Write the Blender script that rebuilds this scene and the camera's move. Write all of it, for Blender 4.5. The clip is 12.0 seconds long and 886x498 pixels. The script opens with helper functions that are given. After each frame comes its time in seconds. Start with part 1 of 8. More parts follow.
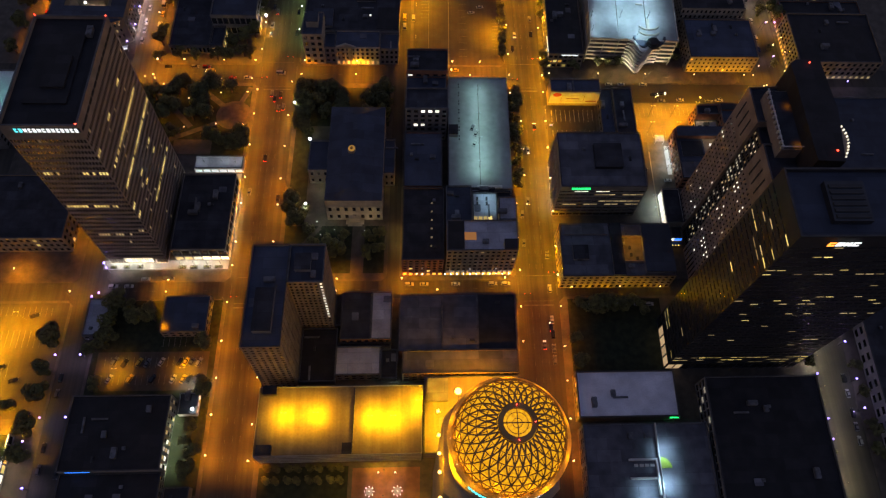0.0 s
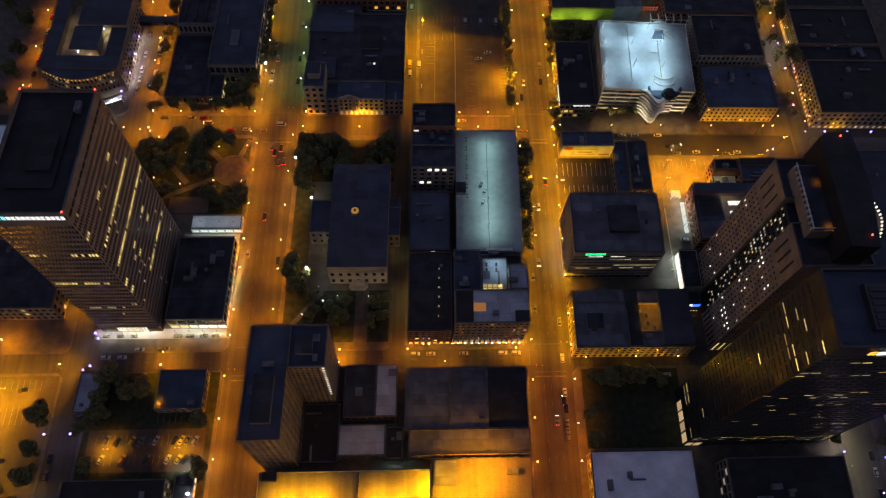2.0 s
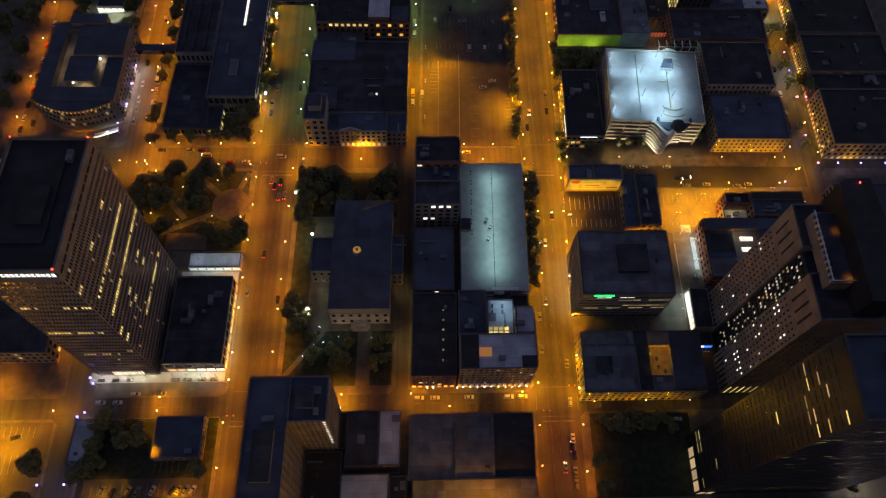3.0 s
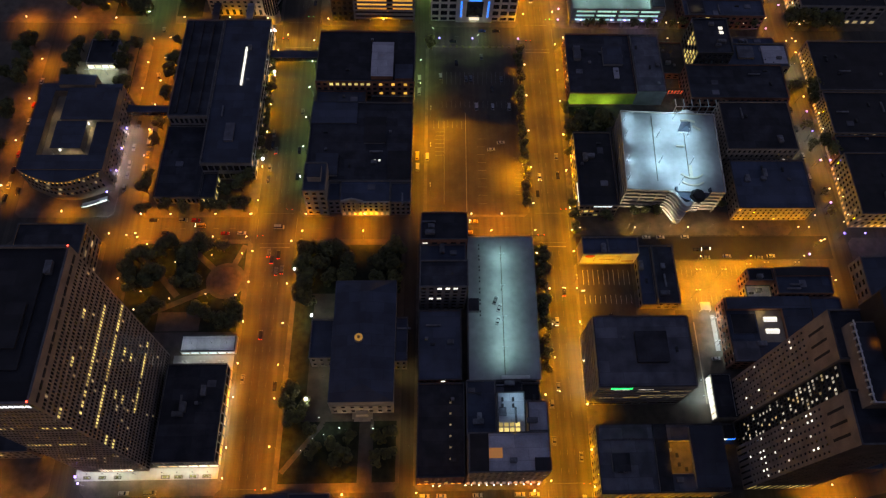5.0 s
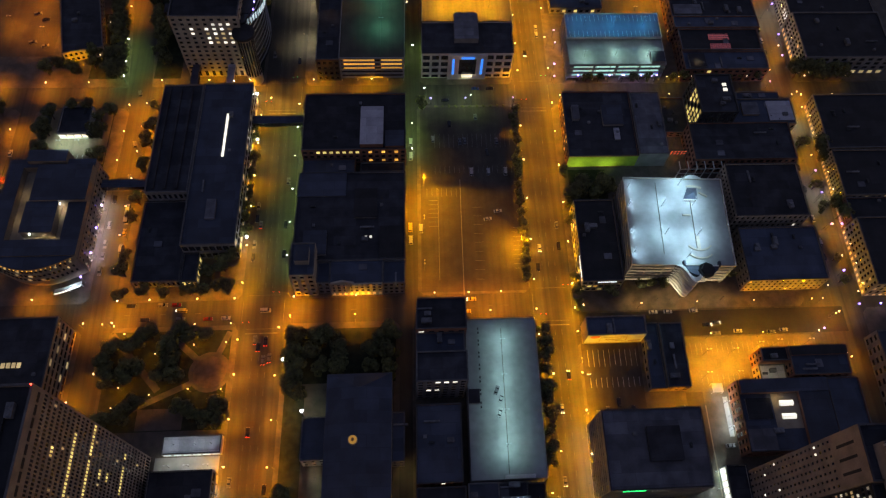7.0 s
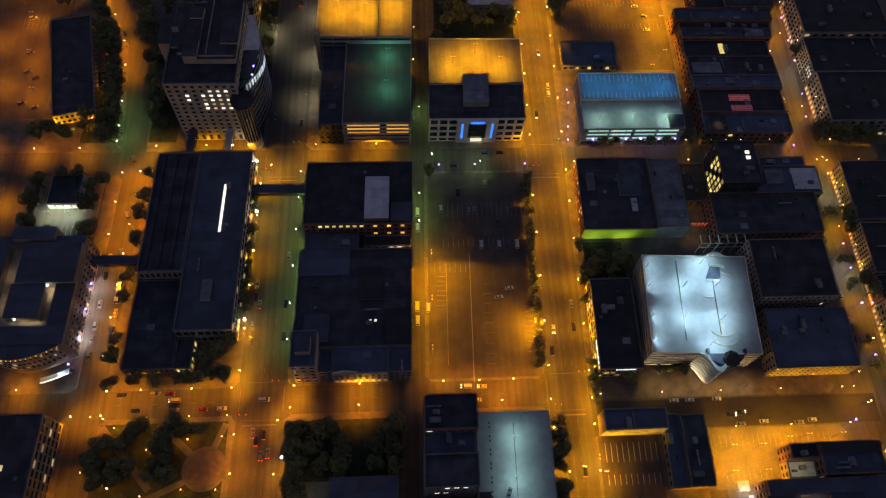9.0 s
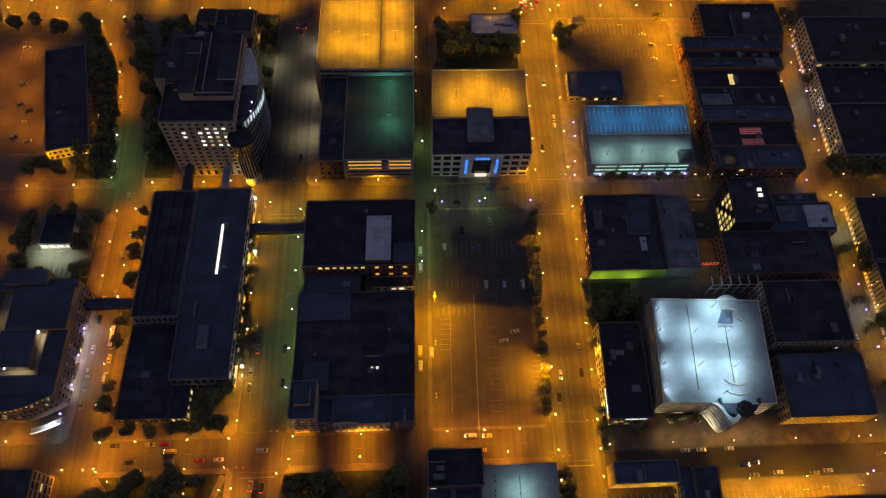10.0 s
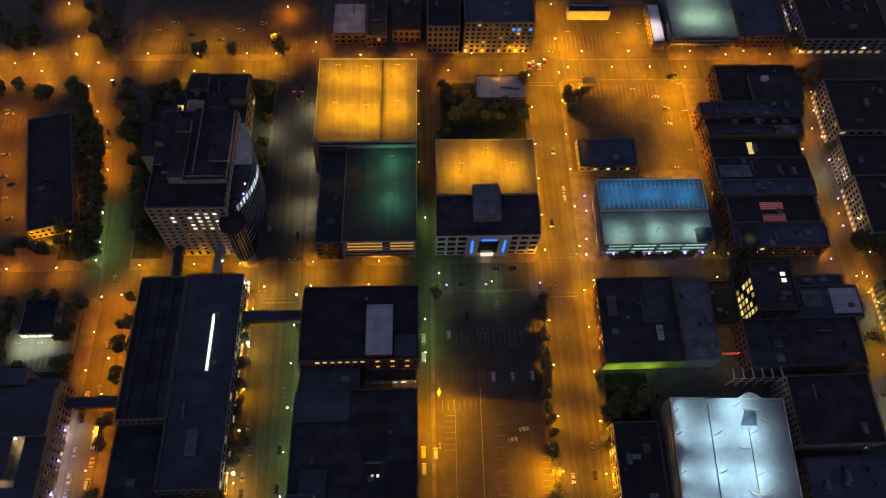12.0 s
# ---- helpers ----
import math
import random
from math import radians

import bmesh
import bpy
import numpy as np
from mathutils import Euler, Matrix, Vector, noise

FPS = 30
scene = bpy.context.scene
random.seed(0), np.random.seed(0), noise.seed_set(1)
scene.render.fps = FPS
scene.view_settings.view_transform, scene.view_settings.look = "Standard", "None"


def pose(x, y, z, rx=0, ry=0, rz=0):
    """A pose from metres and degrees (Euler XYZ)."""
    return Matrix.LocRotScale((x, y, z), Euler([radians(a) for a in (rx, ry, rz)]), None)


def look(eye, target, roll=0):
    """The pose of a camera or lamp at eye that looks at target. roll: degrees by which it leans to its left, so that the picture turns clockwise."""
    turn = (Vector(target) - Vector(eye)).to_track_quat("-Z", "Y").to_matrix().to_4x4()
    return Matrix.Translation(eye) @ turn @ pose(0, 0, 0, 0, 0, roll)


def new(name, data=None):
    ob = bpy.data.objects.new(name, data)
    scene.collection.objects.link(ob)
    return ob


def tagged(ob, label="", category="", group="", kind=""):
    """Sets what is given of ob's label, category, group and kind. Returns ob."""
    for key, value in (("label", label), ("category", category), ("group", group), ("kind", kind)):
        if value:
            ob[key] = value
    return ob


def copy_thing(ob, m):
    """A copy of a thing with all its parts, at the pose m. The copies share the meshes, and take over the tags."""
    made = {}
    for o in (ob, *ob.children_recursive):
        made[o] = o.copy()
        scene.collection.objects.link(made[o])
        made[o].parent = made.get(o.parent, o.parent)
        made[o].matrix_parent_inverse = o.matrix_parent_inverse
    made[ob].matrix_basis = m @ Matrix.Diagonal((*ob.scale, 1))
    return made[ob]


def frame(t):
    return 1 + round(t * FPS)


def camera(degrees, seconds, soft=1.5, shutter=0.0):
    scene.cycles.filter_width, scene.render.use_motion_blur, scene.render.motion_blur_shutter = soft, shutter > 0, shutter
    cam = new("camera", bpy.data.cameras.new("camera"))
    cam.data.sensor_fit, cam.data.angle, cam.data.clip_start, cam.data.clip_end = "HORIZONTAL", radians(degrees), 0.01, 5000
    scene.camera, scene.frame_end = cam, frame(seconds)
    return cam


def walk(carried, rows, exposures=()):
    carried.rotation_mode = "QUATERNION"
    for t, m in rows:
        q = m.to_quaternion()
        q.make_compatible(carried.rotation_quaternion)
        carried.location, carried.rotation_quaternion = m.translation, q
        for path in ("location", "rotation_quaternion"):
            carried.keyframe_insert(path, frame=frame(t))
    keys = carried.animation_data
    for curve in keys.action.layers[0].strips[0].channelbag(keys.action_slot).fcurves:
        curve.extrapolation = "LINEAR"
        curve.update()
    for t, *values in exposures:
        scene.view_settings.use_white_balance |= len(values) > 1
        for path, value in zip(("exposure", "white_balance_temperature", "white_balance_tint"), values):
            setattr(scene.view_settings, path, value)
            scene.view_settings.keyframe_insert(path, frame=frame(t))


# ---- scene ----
cam = camera(62.9, 12.0, soft=1.25)
PATH = [
    (0, (-1.167, -5.579, 355.714), (-1.061, -4.677, 353.932), 5.7),
    (0.5, (-1.639, 3.008, 355.746), (-1.532, 3.908, 353.964), 5.7),
    (1, (-2.112, 12.374, 355.705), (-2.007, 13.275, 353.923), 5.7),
    (1.5, (-2.67, 22.599, 355.722), (-2.567, 23.5, 353.94), 5.6),
    (2, (-3.245, 33.483, 355.806), (-3.143, 34.385, 354.024), 5.5),
    (2.5, (-3.783, 44.774, 355.846), (-3.683, 45.676, 354.064), 5.4),
    (3, (-4.307, 56.357, 355.844), (-4.208, 57.259, 354.062), 5.3),
    (5, (-5.901, 103.395, 355.666), (-5.805, 104.297, 353.883), 5.2),
    (5.5, (-6.307, 115.362, 355.496), (-6.208, 116.263, 353.714), 5.3),
    (6, (-6.861, 127.218, 355.447), (-6.752, 128.12, 353.665), 5.5),
    (6.5, (-7.382, 139.035, 355.285), (-7.264, 139.937, 353.503), 5.6),
    (7, (-7.91, 150.674, 355.221), (-7.784, 151.577, 353.441), 5.8),
    (9, (-9.919, 196.634, 354.833), (-9.795, 197.545, 353.057), 5.8),
    (9.5, (-10.236, 208.538, 354.699), (-10.113, 209.452, 352.924), 5.8),
    (10, (-10.367, 220.79, 354.631), (-10.245, 221.704, 352.856), 5.7),
    (10.5, (-10.501, 233.107, 354.687), (-10.379, 234.021, 352.913), 5.7),
    (11, (-10.698, 245.406, 354.843), (-10.576, 246.322, 353.069), 5.7),
    (11.5, (-10.688, 257.755, 354.96), (-10.565, 258.673, 353.188), 5.7),
    (12, (-10.544, 270.209, 354.967), (-10.422, 271.13, 353.196), 5.7),
]
walk(cam, [(t, look(eye, target, roll)) for t, eye, target, roll in PATH])

# ---- night sky ----
world = bpy.data.worlds.new("night_sky")
scene.world = world
world.use_nodes = True
wn, wl = world.node_tree.nodes, world.node_tree.links
sky = wn["Background"]
sky.inputs["Strength"].default_value = 0.7
wco, wsep, wramp = wn.new("ShaderNodeTexCoord"), wn.new("ShaderNodeSeparateXYZ"), wn.new("ShaderNodeValToRGB")
wl.new(wco.outputs["Generated"], wsep.inputs[0])
wl.new(wsep.outputs["Z"], wramp.inputs["Fac"])
wl.new(wramp.outputs["Color"], sky.inputs["Color"])
# the city's glow at the horizon, deep blue overhead
wramp.color_ramp.elements[0].position, wramp.color_ramp.elements[0].color = 0.0, (0.5, 0.34, 0.2, 1)
wramp.color_ramp.elements[1].position, wramp.color_ramp.elements[1].color = 0.55, (0.122, 0.152, 0.3, 1)
scene.view_settings.exposure = 0.0

SODIUM = (1.0, 0.298, 0.0)
GOLD = (1.0, 0.38, 0.0)
LOT_AMBER = (1.0, 0.385, 0.0)
AMBER = (1.0, 0.48, 0.0)
COOL = (0.47, 0.79, 1.0)
WHITE = (1.0, 0.86, 0.62)
VIOLET = (0.62, 0.52, 1.0)
GREENISH = (0.62, 1.0, 0.28)

LAMP_GAIN = 1.85

# The street grid leans by this much: x grows with y.
SKEW = 0.026


def at(u, v, z=0.0):
    """Grid metres to world metres."""
    return Vector((u + SKEW * (v - 300.0), v, z))


POSTS = {}


def added_fixture(u, v, z, up):
    """An added small post and housing, itself unseen, for a wall-wash or forecourt spot."""
    base = height_at(u, v)
    key = (round(z - base, 1), up)
    if key not in POSTS:
        bm = bmesh.new()
        h = z - base
        if up:
            quad_box(bm, -0.05, 0.05, -0.05, 0.05, 0, h - 0.45)
            quad_box(bm, -0.3, 0.3, -0.2, 0.2, h - 0.45, h - 0.25)
        else:
            quad_box(bm, -0.06, 0.06, -0.06, 0.06, 0, h + 0.12)
            prism(bm, circle(0, 0, 0.28, 8), h + 0.12, h + 0.3)
        POSTS[key] = to_mesh("flood_light" if up else "lamp_post", bm, M["black_metal"], False)
    ob = new(POSTS[key].name.split(".")[0], POSTS[key])
    ob.location = at(u, v, base)
    if up:
        return tagged(ob, "added black ground housing under a wall-wash fill spot", "flood light", "ground flood lights")
    return tagged(ob, "added thin black post under a fill spot", "lamp post", "hooded lamp posts")


# a spot without a parent is a fill light; low ones get an added post
def spot(u, v, z, watts, colour, cone=150, blend=0.6, target=None, radius=0.25, parent=None):
    if parent is None and z < 11.6:
        added_fixture(u, v, z, target is not None)
    data = bpy.data.lights.new("bulb_light", "SPOT")
    data.energy, data.color, data.spot_size, data.spot_blend = watts * LAMP_GAIN, colour, radians(cone), blend
    data.shadow_soft_size = radius
    ob = new("bulb_light", data)
    if parent is None:
        eye = at(u, v, z)
        ob.matrix_world = look(eye, at(*target) if target else eye - Vector((0, 0.001, 1)))
    else:
        ob.parent = parent
        ob.location = (u, v, z)
    return ob


# ---- materials ----
def material(name, colour, rough=0.8, metal=0.0, vary=0.25, fine=6.0, coarse=0.15, bump=0.15, stain=None, island=0.0, spec=0.5, sheets=0.0, lanes=0.0):
    m = bpy.data.materials.new(name)
    m.use_nodes = True
    nt = m.node_tree
    n, k = nt.nodes, nt.links
    b = n["Principled BSDF"]
    b.inputs["Roughness"].default_value = rough
    b.inputs["Metallic"].default_value = metal
    b.inputs["Specular IOR Level"].default_value = spec
    co = n.new("ShaderNodeTexCoord")
    geo = n.new("ShaderNodeNewGeometry")
    big, small = n.new("ShaderNodeTexNoise"), n.new("ShaderNodeTexNoise")
    big.inputs["Scale"].default_value, big.inputs["Detail"].default_value = coarse, 5
    small.inputs["Scale"].default_value, small.inputs["Detail"].default_value = fine, 4
    k.new(geo.outputs["Position"], big.inputs["Vector"])
    k.new(co.outputs["Object"], small.inputs["Vector"])
    mix = n.new("ShaderNodeMix")
    mix.data_type, mix.blend_type = "RGBA", "MIX"
    dark = tuple(c * (1 - vary) for c in colour)
    pale = tuple(min(1, c * (1 + vary)) for c in colour)
    mix.inputs["A"].default_value = (*dark, 1)
    mix.inputs["B"].default_value = (*(stain or pale), 1)
    ramp = n.new("ShaderNodeMapRange")
    ramp.inputs["From Min"].default_value, ramp.inputs["From Max"].default_value = 0.35, 0.65
    k.new(big.outputs["Fac"], ramp.inputs["Value"])
    k.new(ramp.outputs["Result"], mix.inputs["Factor"])
    grain = n.new("ShaderNodeMix")
    grain.data_type, grain.blend_type = "RGBA", "MULTIPLY"
    grain.inputs["Factor"].default_value = 0.5
    g = n.new("ShaderNodeMapRange")
    g.inputs["To Min"].default_value, g.inputs["To Max"].default_value = 0.45, 1.45
    k.new(small.outputs["Fac"], g.inputs["Value"])
    k.new(mix.outputs["Result"], grain.inputs["A"])
    k.new(g.outputs["Result"], grain.inputs["B"])
    out = grain.outputs["Result"]
    if lanes:
        # tyre-polished and oil-darkened bands along the lanes
        st, sn = n.new("ShaderNodeMapping"), n.new("ShaderNodeTexNoise")
        st.inputs["Scale"].default_value = (0.42, 0.006, 1.0)
        st.inputs["Rotation"].default_value = (0, 0, 0.026)
        sn.inputs["Scale"].default_value, sn.inputs["Detail"].default_value = 1.0, 3
        sr = n.new("ShaderNodeMapRange")
        sr.inputs["From Min"].default_value, sr.inputs["From Max"].default_value = 0.3, 0.7
        sr.inputs["To Min"].default_value, sr.inputs["To Max"].default_value = 1 - lanes, 1 + lanes
        k.new(geo.outputs["Position"], st.inputs["Vector"])
        k.new(st.outputs["Vector"], sn.inputs["Vector"])
        k.new(sn.outputs["Fac"], sr.inputs["Value"])
        band = n.new("ShaderNodeMix")
        band.data_type, band.blend_type = "RGBA", "MULTIPLY"
        band.inputs["Factor"].default_value = 1
        k.new(out, band.inputs["A"])
        k.new(sr.outputs["Result"], band.inputs["B"])
        out = band.outputs["Result"]
    if sheets:
        # membrane sheets of slightly different age, with their lapped seams
        br = n.new("ShaderNodeTexBrick")
        br.inputs["Scale"].default_value = 0.11
        br.inputs["Brick Width"].default_value, br.inputs["Row Height"].default_value = 1.3, 0.62
        br.inputs["Mortar Size"].default_value = 0.012
        br.inputs["Bias"].default_value = -0.1
        lo, hi = 1 - sheets, 1 + sheets
        br.inputs["Color1"].default_value, br.inputs["Color2"].default_value, br.inputs["Mortar"].default_value = (lo, lo, lo, 1), (hi, hi, hi, 1), (0.75, 0.75, 0.75, 1)
        k.new(geo.outputs["Position"], br.inputs["Vector"])
        lay = n.new("ShaderNodeMix")
        lay.data_type, lay.blend_type = "RGBA", "MULTIPLY"
        lay.inputs["Factor"].default_value = 1
        k.new(out, lay.inputs["A"])
        k.new(br.outputs["Color"], lay.inputs["B"])
        out = lay.outputs["Result"]
    if island:
        info = n.new("ShaderNodeObjectInfo")
        r = n.new("ShaderNodeMapRange")
        r.inputs["To Min"].default_value, r.inputs["To Max"].default_value = 1 - island, 1 + island
        k.new(info.outputs["Random"], r.inputs["Value"])
        each = n.new("ShaderNodeMix")
        each.data_type, each.blend_type = "RGBA", "MULTIPLY"
        each.inputs["Factor"].default_value = 1
        k.new(out, each.inputs["A"])
        k.new(r.outputs["Result"], each.inputs["B"])
        out = each.outputs["Result"]
    k.new(out, b.inputs["Base Color"])
    if bump:
        bp = n.new("ShaderNodeBump")
        bp.inputs["Strength"].default_value, bp.inputs["Distance"].default_value = bump, 0.05
        k.new(small.outputs["Fac"], bp.inputs["Height"])
        k.new(bp.outputs["Normal"], b.inputs["Normal"])
    return m


def glow(name, colour, strength, vary=0.0):
    """A surface that gives off light: a bulb, a lit pane, a sign, or painted glow on lit surfaces."""
    m = bpy.data.materials.new(name)
    m.use_nodes = True
    n, k = m.node_tree.nodes, m.node_tree.links
    b = n["Principled BSDF"]
    b.inputs["Base Color"].default_value = (*[0.6 * c for c in colour], 1)
    b.inputs["Roughness"].default_value = 0.3
    b.inputs["Emission Color"].default_value = (*colour, 1)
    b.inputs["Emission Strength"].default_value = strength
    if vary:
        info = n.new("ShaderNodeObjectInfo")
        r = n.new("ShaderNodeMapRange")
        r.inputs["To Min"].default_value, r.inputs["To Max"].default_value = strength * (1 - vary), strength * (1 + vary)
        k.new(info.outputs["Random"], r.inputs["Value"])
        co, tx = n.new("ShaderNodeTexCoord"), n.new("ShaderNodeTexNoise")
        tx.inputs["Scale"].default_value = 1.1
        k.new(co.outputs["Object"], tx.inputs["Vector"])
        mul = n.new("ShaderNodeMath")
        mul.operation = "MULTIPLY"
        add = n.new("ShaderNodeMath")
        add.operation = "MULTIPLY_ADD"
        add.inputs[1].default_value, add.inputs[2].default_value = 1.6, 0.2
        k.new(tx.outputs["Fac"], add.inputs[0])
        k.new(r.outputs["Result"], mul.inputs[0])
        k.new(add.outputs["Value"], mul.inputs[1])
        k.new(mul.outputs["Value"], b.inputs["Emission Strength"])
    return m


M = {
    "asphalt": material("asphalt", (0.05, 0.044, 0.032), 0.85, vary=0.2, fine=1.5, coarse=0.07, bump=0.1, lanes=0.3),
    "lot": material("lot_asphalt", (0.055, 0.045, 0.032), 0.88, vary=0.2, fine=1.2, coarse=0.11, bump=0.1, lanes=0.12),
    "concrete": material("concrete", (0.085, 0.072, 0.054), 0.85, vary=0.25, fine=2.0, coarse=0.2),
    "pale_concrete": material("pale_concrete", (0.25, 0.25, 0.245), 0.8, vary=0.1, fine=0.3, coarse=0.06, bump=0.06),
    "deck": material("deck_concrete", (0.13, 0.105, 0.06), 0.8, vary=0.14, fine=0.9, coarse=0.12, bump=0.06, lanes=0.16),
    "grass": material("grass", (0.019, 0.026, 0.01), 0.95, vary=0.4, fine=5, coarse=0.3, bump=0.5),
    "leaf": material("leaf", (0.1, 0.1, 0.03), 0.8, vary=0.45, fine=3, coarse=0.4, bump=0.2, island=0.25),
    "bark": material("bark", (0.09, 0.06, 0.04), 0.95, vary=0.3, fine=9, bump=0.6),
    "tar_roof": material("tar_roof", (0.026, 0.027, 0.033), 0.9, vary=0.4, fine=2.0, coarse=0.14, bump=0.1, island=0.3, sheets=0.3),
    "slate_roof": material("slate_roof", (0.04, 0.048, 0.07), 0.8, vary=0.22, fine=3.0, coarse=0.1, island=0.3, sheets=0.2),
    "white_roof": material("white_membrane_roof", (0.72, 0.7, 0.72), 0.7, vary=0.14, fine=1.6, coarse=0.12),
    "gravel_roof": material("gravel_roof", (0.11, 0.11, 0.125), 0.92, vary=0.25, fine=4.0, coarse=0.16, island=0.25, sheets=0.25),
    "grey_roof": material("grey_membrane_roof", (0.36, 0.35, 0.37), 0.8, vary=0.18, fine=1.6, coarse=0.12, sheets=0.15),
    "brown_wall": material("brown_masonry", (0.25, 0.2, 0.16), 0.85, vary=0.2, fine=3, coarse=0.15),
    "tan_wall": material("tan_masonry", (0.26, 0.205, 0.14), 0.85, vary=0.2, fine=3, coarse=0.15),
    "brick_wall": material("red_brick_masonry", (0.2, 0.1, 0.065), 0.9, vary=0.22, fine=5, coarse=0.2),
    "stone_wall": material("limestone", (0.34, 0.3, 0.235), 0.85, vary=0.18, fine=2.5, coarse=0.2),
    "grey_wall": material("grey_panel_wall", (0.19, 0.185, 0.18), 0.75, vary=0.18, fine=2, coarse=0.15),
    "dark_wall": material("dark_curtain_wall", (0.028, 0.028, 0.03), 0.35, vary=0.25, fine=2, coarse=0.2, bump=0.03),
    "white_wall": material("white_rendered_wall", (0.5, 0.485, 0.45), 0.8, vary=0.14, fine=2, coarse=0.2),
    "coping": material("dark_metal_coping", (0.065, 0.063, 0.062), 0.6, metal=0.2, vary=0.3, fine=2, coarse=0.3, bump=0.05, island=0.5),
    "gilt": material("gilded_metal_rim", (0.62, 0.42, 0.1), 0.45, metal=0.3, vary=0.15, fine=3, coarse=0.4, bump=0.05),
    # near-black, so the shade of interiors and slots lies in the colour
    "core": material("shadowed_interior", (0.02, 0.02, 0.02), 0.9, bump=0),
    "glass": material("dark_window_glass", (0.022, 0.026, 0.032), 0.12, vary=0.3, fine=0.6, coarse=0.2, bump=0, spec=0.7),
    "black_roof": material("black_membrane_roof", (0.012, 0.012, 0.014), 0.8, vary=0.4, fine=2.0, coarse=0.14, bump=0.1, sheets=0.35),
    "metal": material("galvanised_metal", (0.36, 0.37, 0.38), 0.5, metal=0.6, vary=0.2, fine=4, coarse=0.4, bump=0.05, island=0.2),
    "unit_metal": material("weathered_roof_metal", (0.13, 0.13, 0.135), 0.6, metal=0.3, vary=0.3, fine=3, coarse=0.4, bump=0.05, island=0.3),
    "black_metal": material("black_painted_metal", (0.03, 0.03, 0.03), 0.5, metal=0.3, vary=0.2, fine=5),
    "lattice": material("bronze_painted_lattice", (0.36, 0.19, 0.05), 0.6, vary=0.25, fine=4),
    "paint": material("worn_road_paint", (0.1, 0.096, 0.085), 0.8, vary=0.3, fine=3.0, coarse=0.6, bump=0.05),
    "tyre": material("tyre_rubber", (0.015, 0.015, 0.015), 0.85, bump=0.1),
    "lime_wall": material("lime_painted_wall", (0.30, 0.40, 0.03), 0.8, vary=0.15, fine=2, coarse=0.25),
    "white_line": material("white_stall_paint", (0.6, 0.58, 0.54), 0.8, vary=0.25, fine=3.0, coarse=0.6, bump=0.05),
    "brown_paving": material("brown_paving", (0.1, 0.075, 0.05), 0.85, vary=0.25, fine=3.0, coarse=0.3, bump=0.1),
    "sealed_deck": material("sealed_deck_concrete", (0.14, 0.145, 0.16), 0.75, vary=0.14, fine=1.5, coarse=0.1, bump=0.06, lanes=0.1),
    "stall_paint": material("parking_stall_paint", (0.18, 0.17, 0.145), 0.8, vary=0.3, fine=3.0, coarse=0.6, bump=0.05),
    # asphalt darkened in colour to stand in for weaker lamp light
    "dimmed_asphalt": material("new_dark_asphalt", (0.02, 0.0195, 0.018), 0.85, vary=0.2, fine=1.5, coarse=0.1, bump=0.08),
    "pale_lot": material("pale_worn_lot_concrete", (0.095, 0.08, 0.055), 0.85, vary=0.2, fine=1.2, coarse=0.1, bump=0.08),
    "tent": material("cream_canvas", (0.6, 0.57, 0.5), 0.8, vary=0.1, fine=3),
}
G = {
    "sodium": glow("sodium_bulb", (1.0, 0.72, 0.45), 8),
    "flood": glow("sodium_flood_bulb", (1.0, 0.6, 0.13), 5),
    "violet": glow("violet_white_bulb", (0.3, 0.2, 1.0), 7),
    "orb": glow("violet_white_orb", (0.75, 0.65, 1.0), 3.5),
    "cool": glow("cool_white_bulb", (0.85, 0.95, 1.0), 30),
    "warm_pane": glow("warm_lit_pane", (1.0, 0.74, 0.22), 0.75, 0.7),
    "dim_pane": glow("dim_lit_pane", (1.0, 0.74, 0.34), 0.3, 0.7),
    "white_pane": glow("white_lit_pane", (1.0, 0.93, 0.78), 1.1, 0.6),
    "pale_pane": glow("pale_lit_pane", (1.0, 0.88, 0.66), 0.32, 0.8),
    "amber_pane": glow("amber_lit_pane", (1.0, 0.5, 0.08), 0.9, 0.6),
    "cool_pane": glow("cool_lit_pane", (0.75, 0.92, 1.0), 0.6, 0.6),
    "shopfront": glow("bright_shopfront_pane", (1.0, 0.88, 0.66), 1.3, 0.5),
    "lobby_pane": glow("tan_lit_lobby_pane", (1.0, 0.68, 0.36), 0.42, 0.3),
    "white_sign": glow("white_sign_face", (0.95, 0.98, 1.0), 1.3),
    "green_sign": glow("green_sign_face", (0.02, 1.0, 0.18), 2.2),
    "blue_sign": glow("blue_sign_face", (0.03, 0.22, 1.0), 1.7),
    "orange_sign": glow("orange_sign_face", (1.0, 0.3, 0.04), 2.5),
    "teal_sign": glow("teal_sign_face", (0.1, 0.75, 0.85), 1.6),
    "red_bulb": glow("red_beacon_bulb", (1.0, 0.06, 0.03), 8),
    "tail": glow("red_tail_light", (1.0, 0.05, 0.03), 5),
    "head": glow("white_head_light", (1.0, 0.92, 0.8), 22),
    # emission replaces the floodlight that falls on the dome's skin
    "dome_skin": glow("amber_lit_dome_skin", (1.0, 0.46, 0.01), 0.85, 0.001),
    # glow for panels that replace the light inside a garage
    "deck_glow": glow("pale_lit_parking_level", (0.55, 1.0, 0.82), 0.6, 0.5),
    "skylight": glow("white_lit_skylight", (1.0, 0.95, 0.82), 1.2),
    "pink_skylight": glow("pink_lit_skylight", (1.0, 0.24, 0.24), 0.08, 0.6),
}


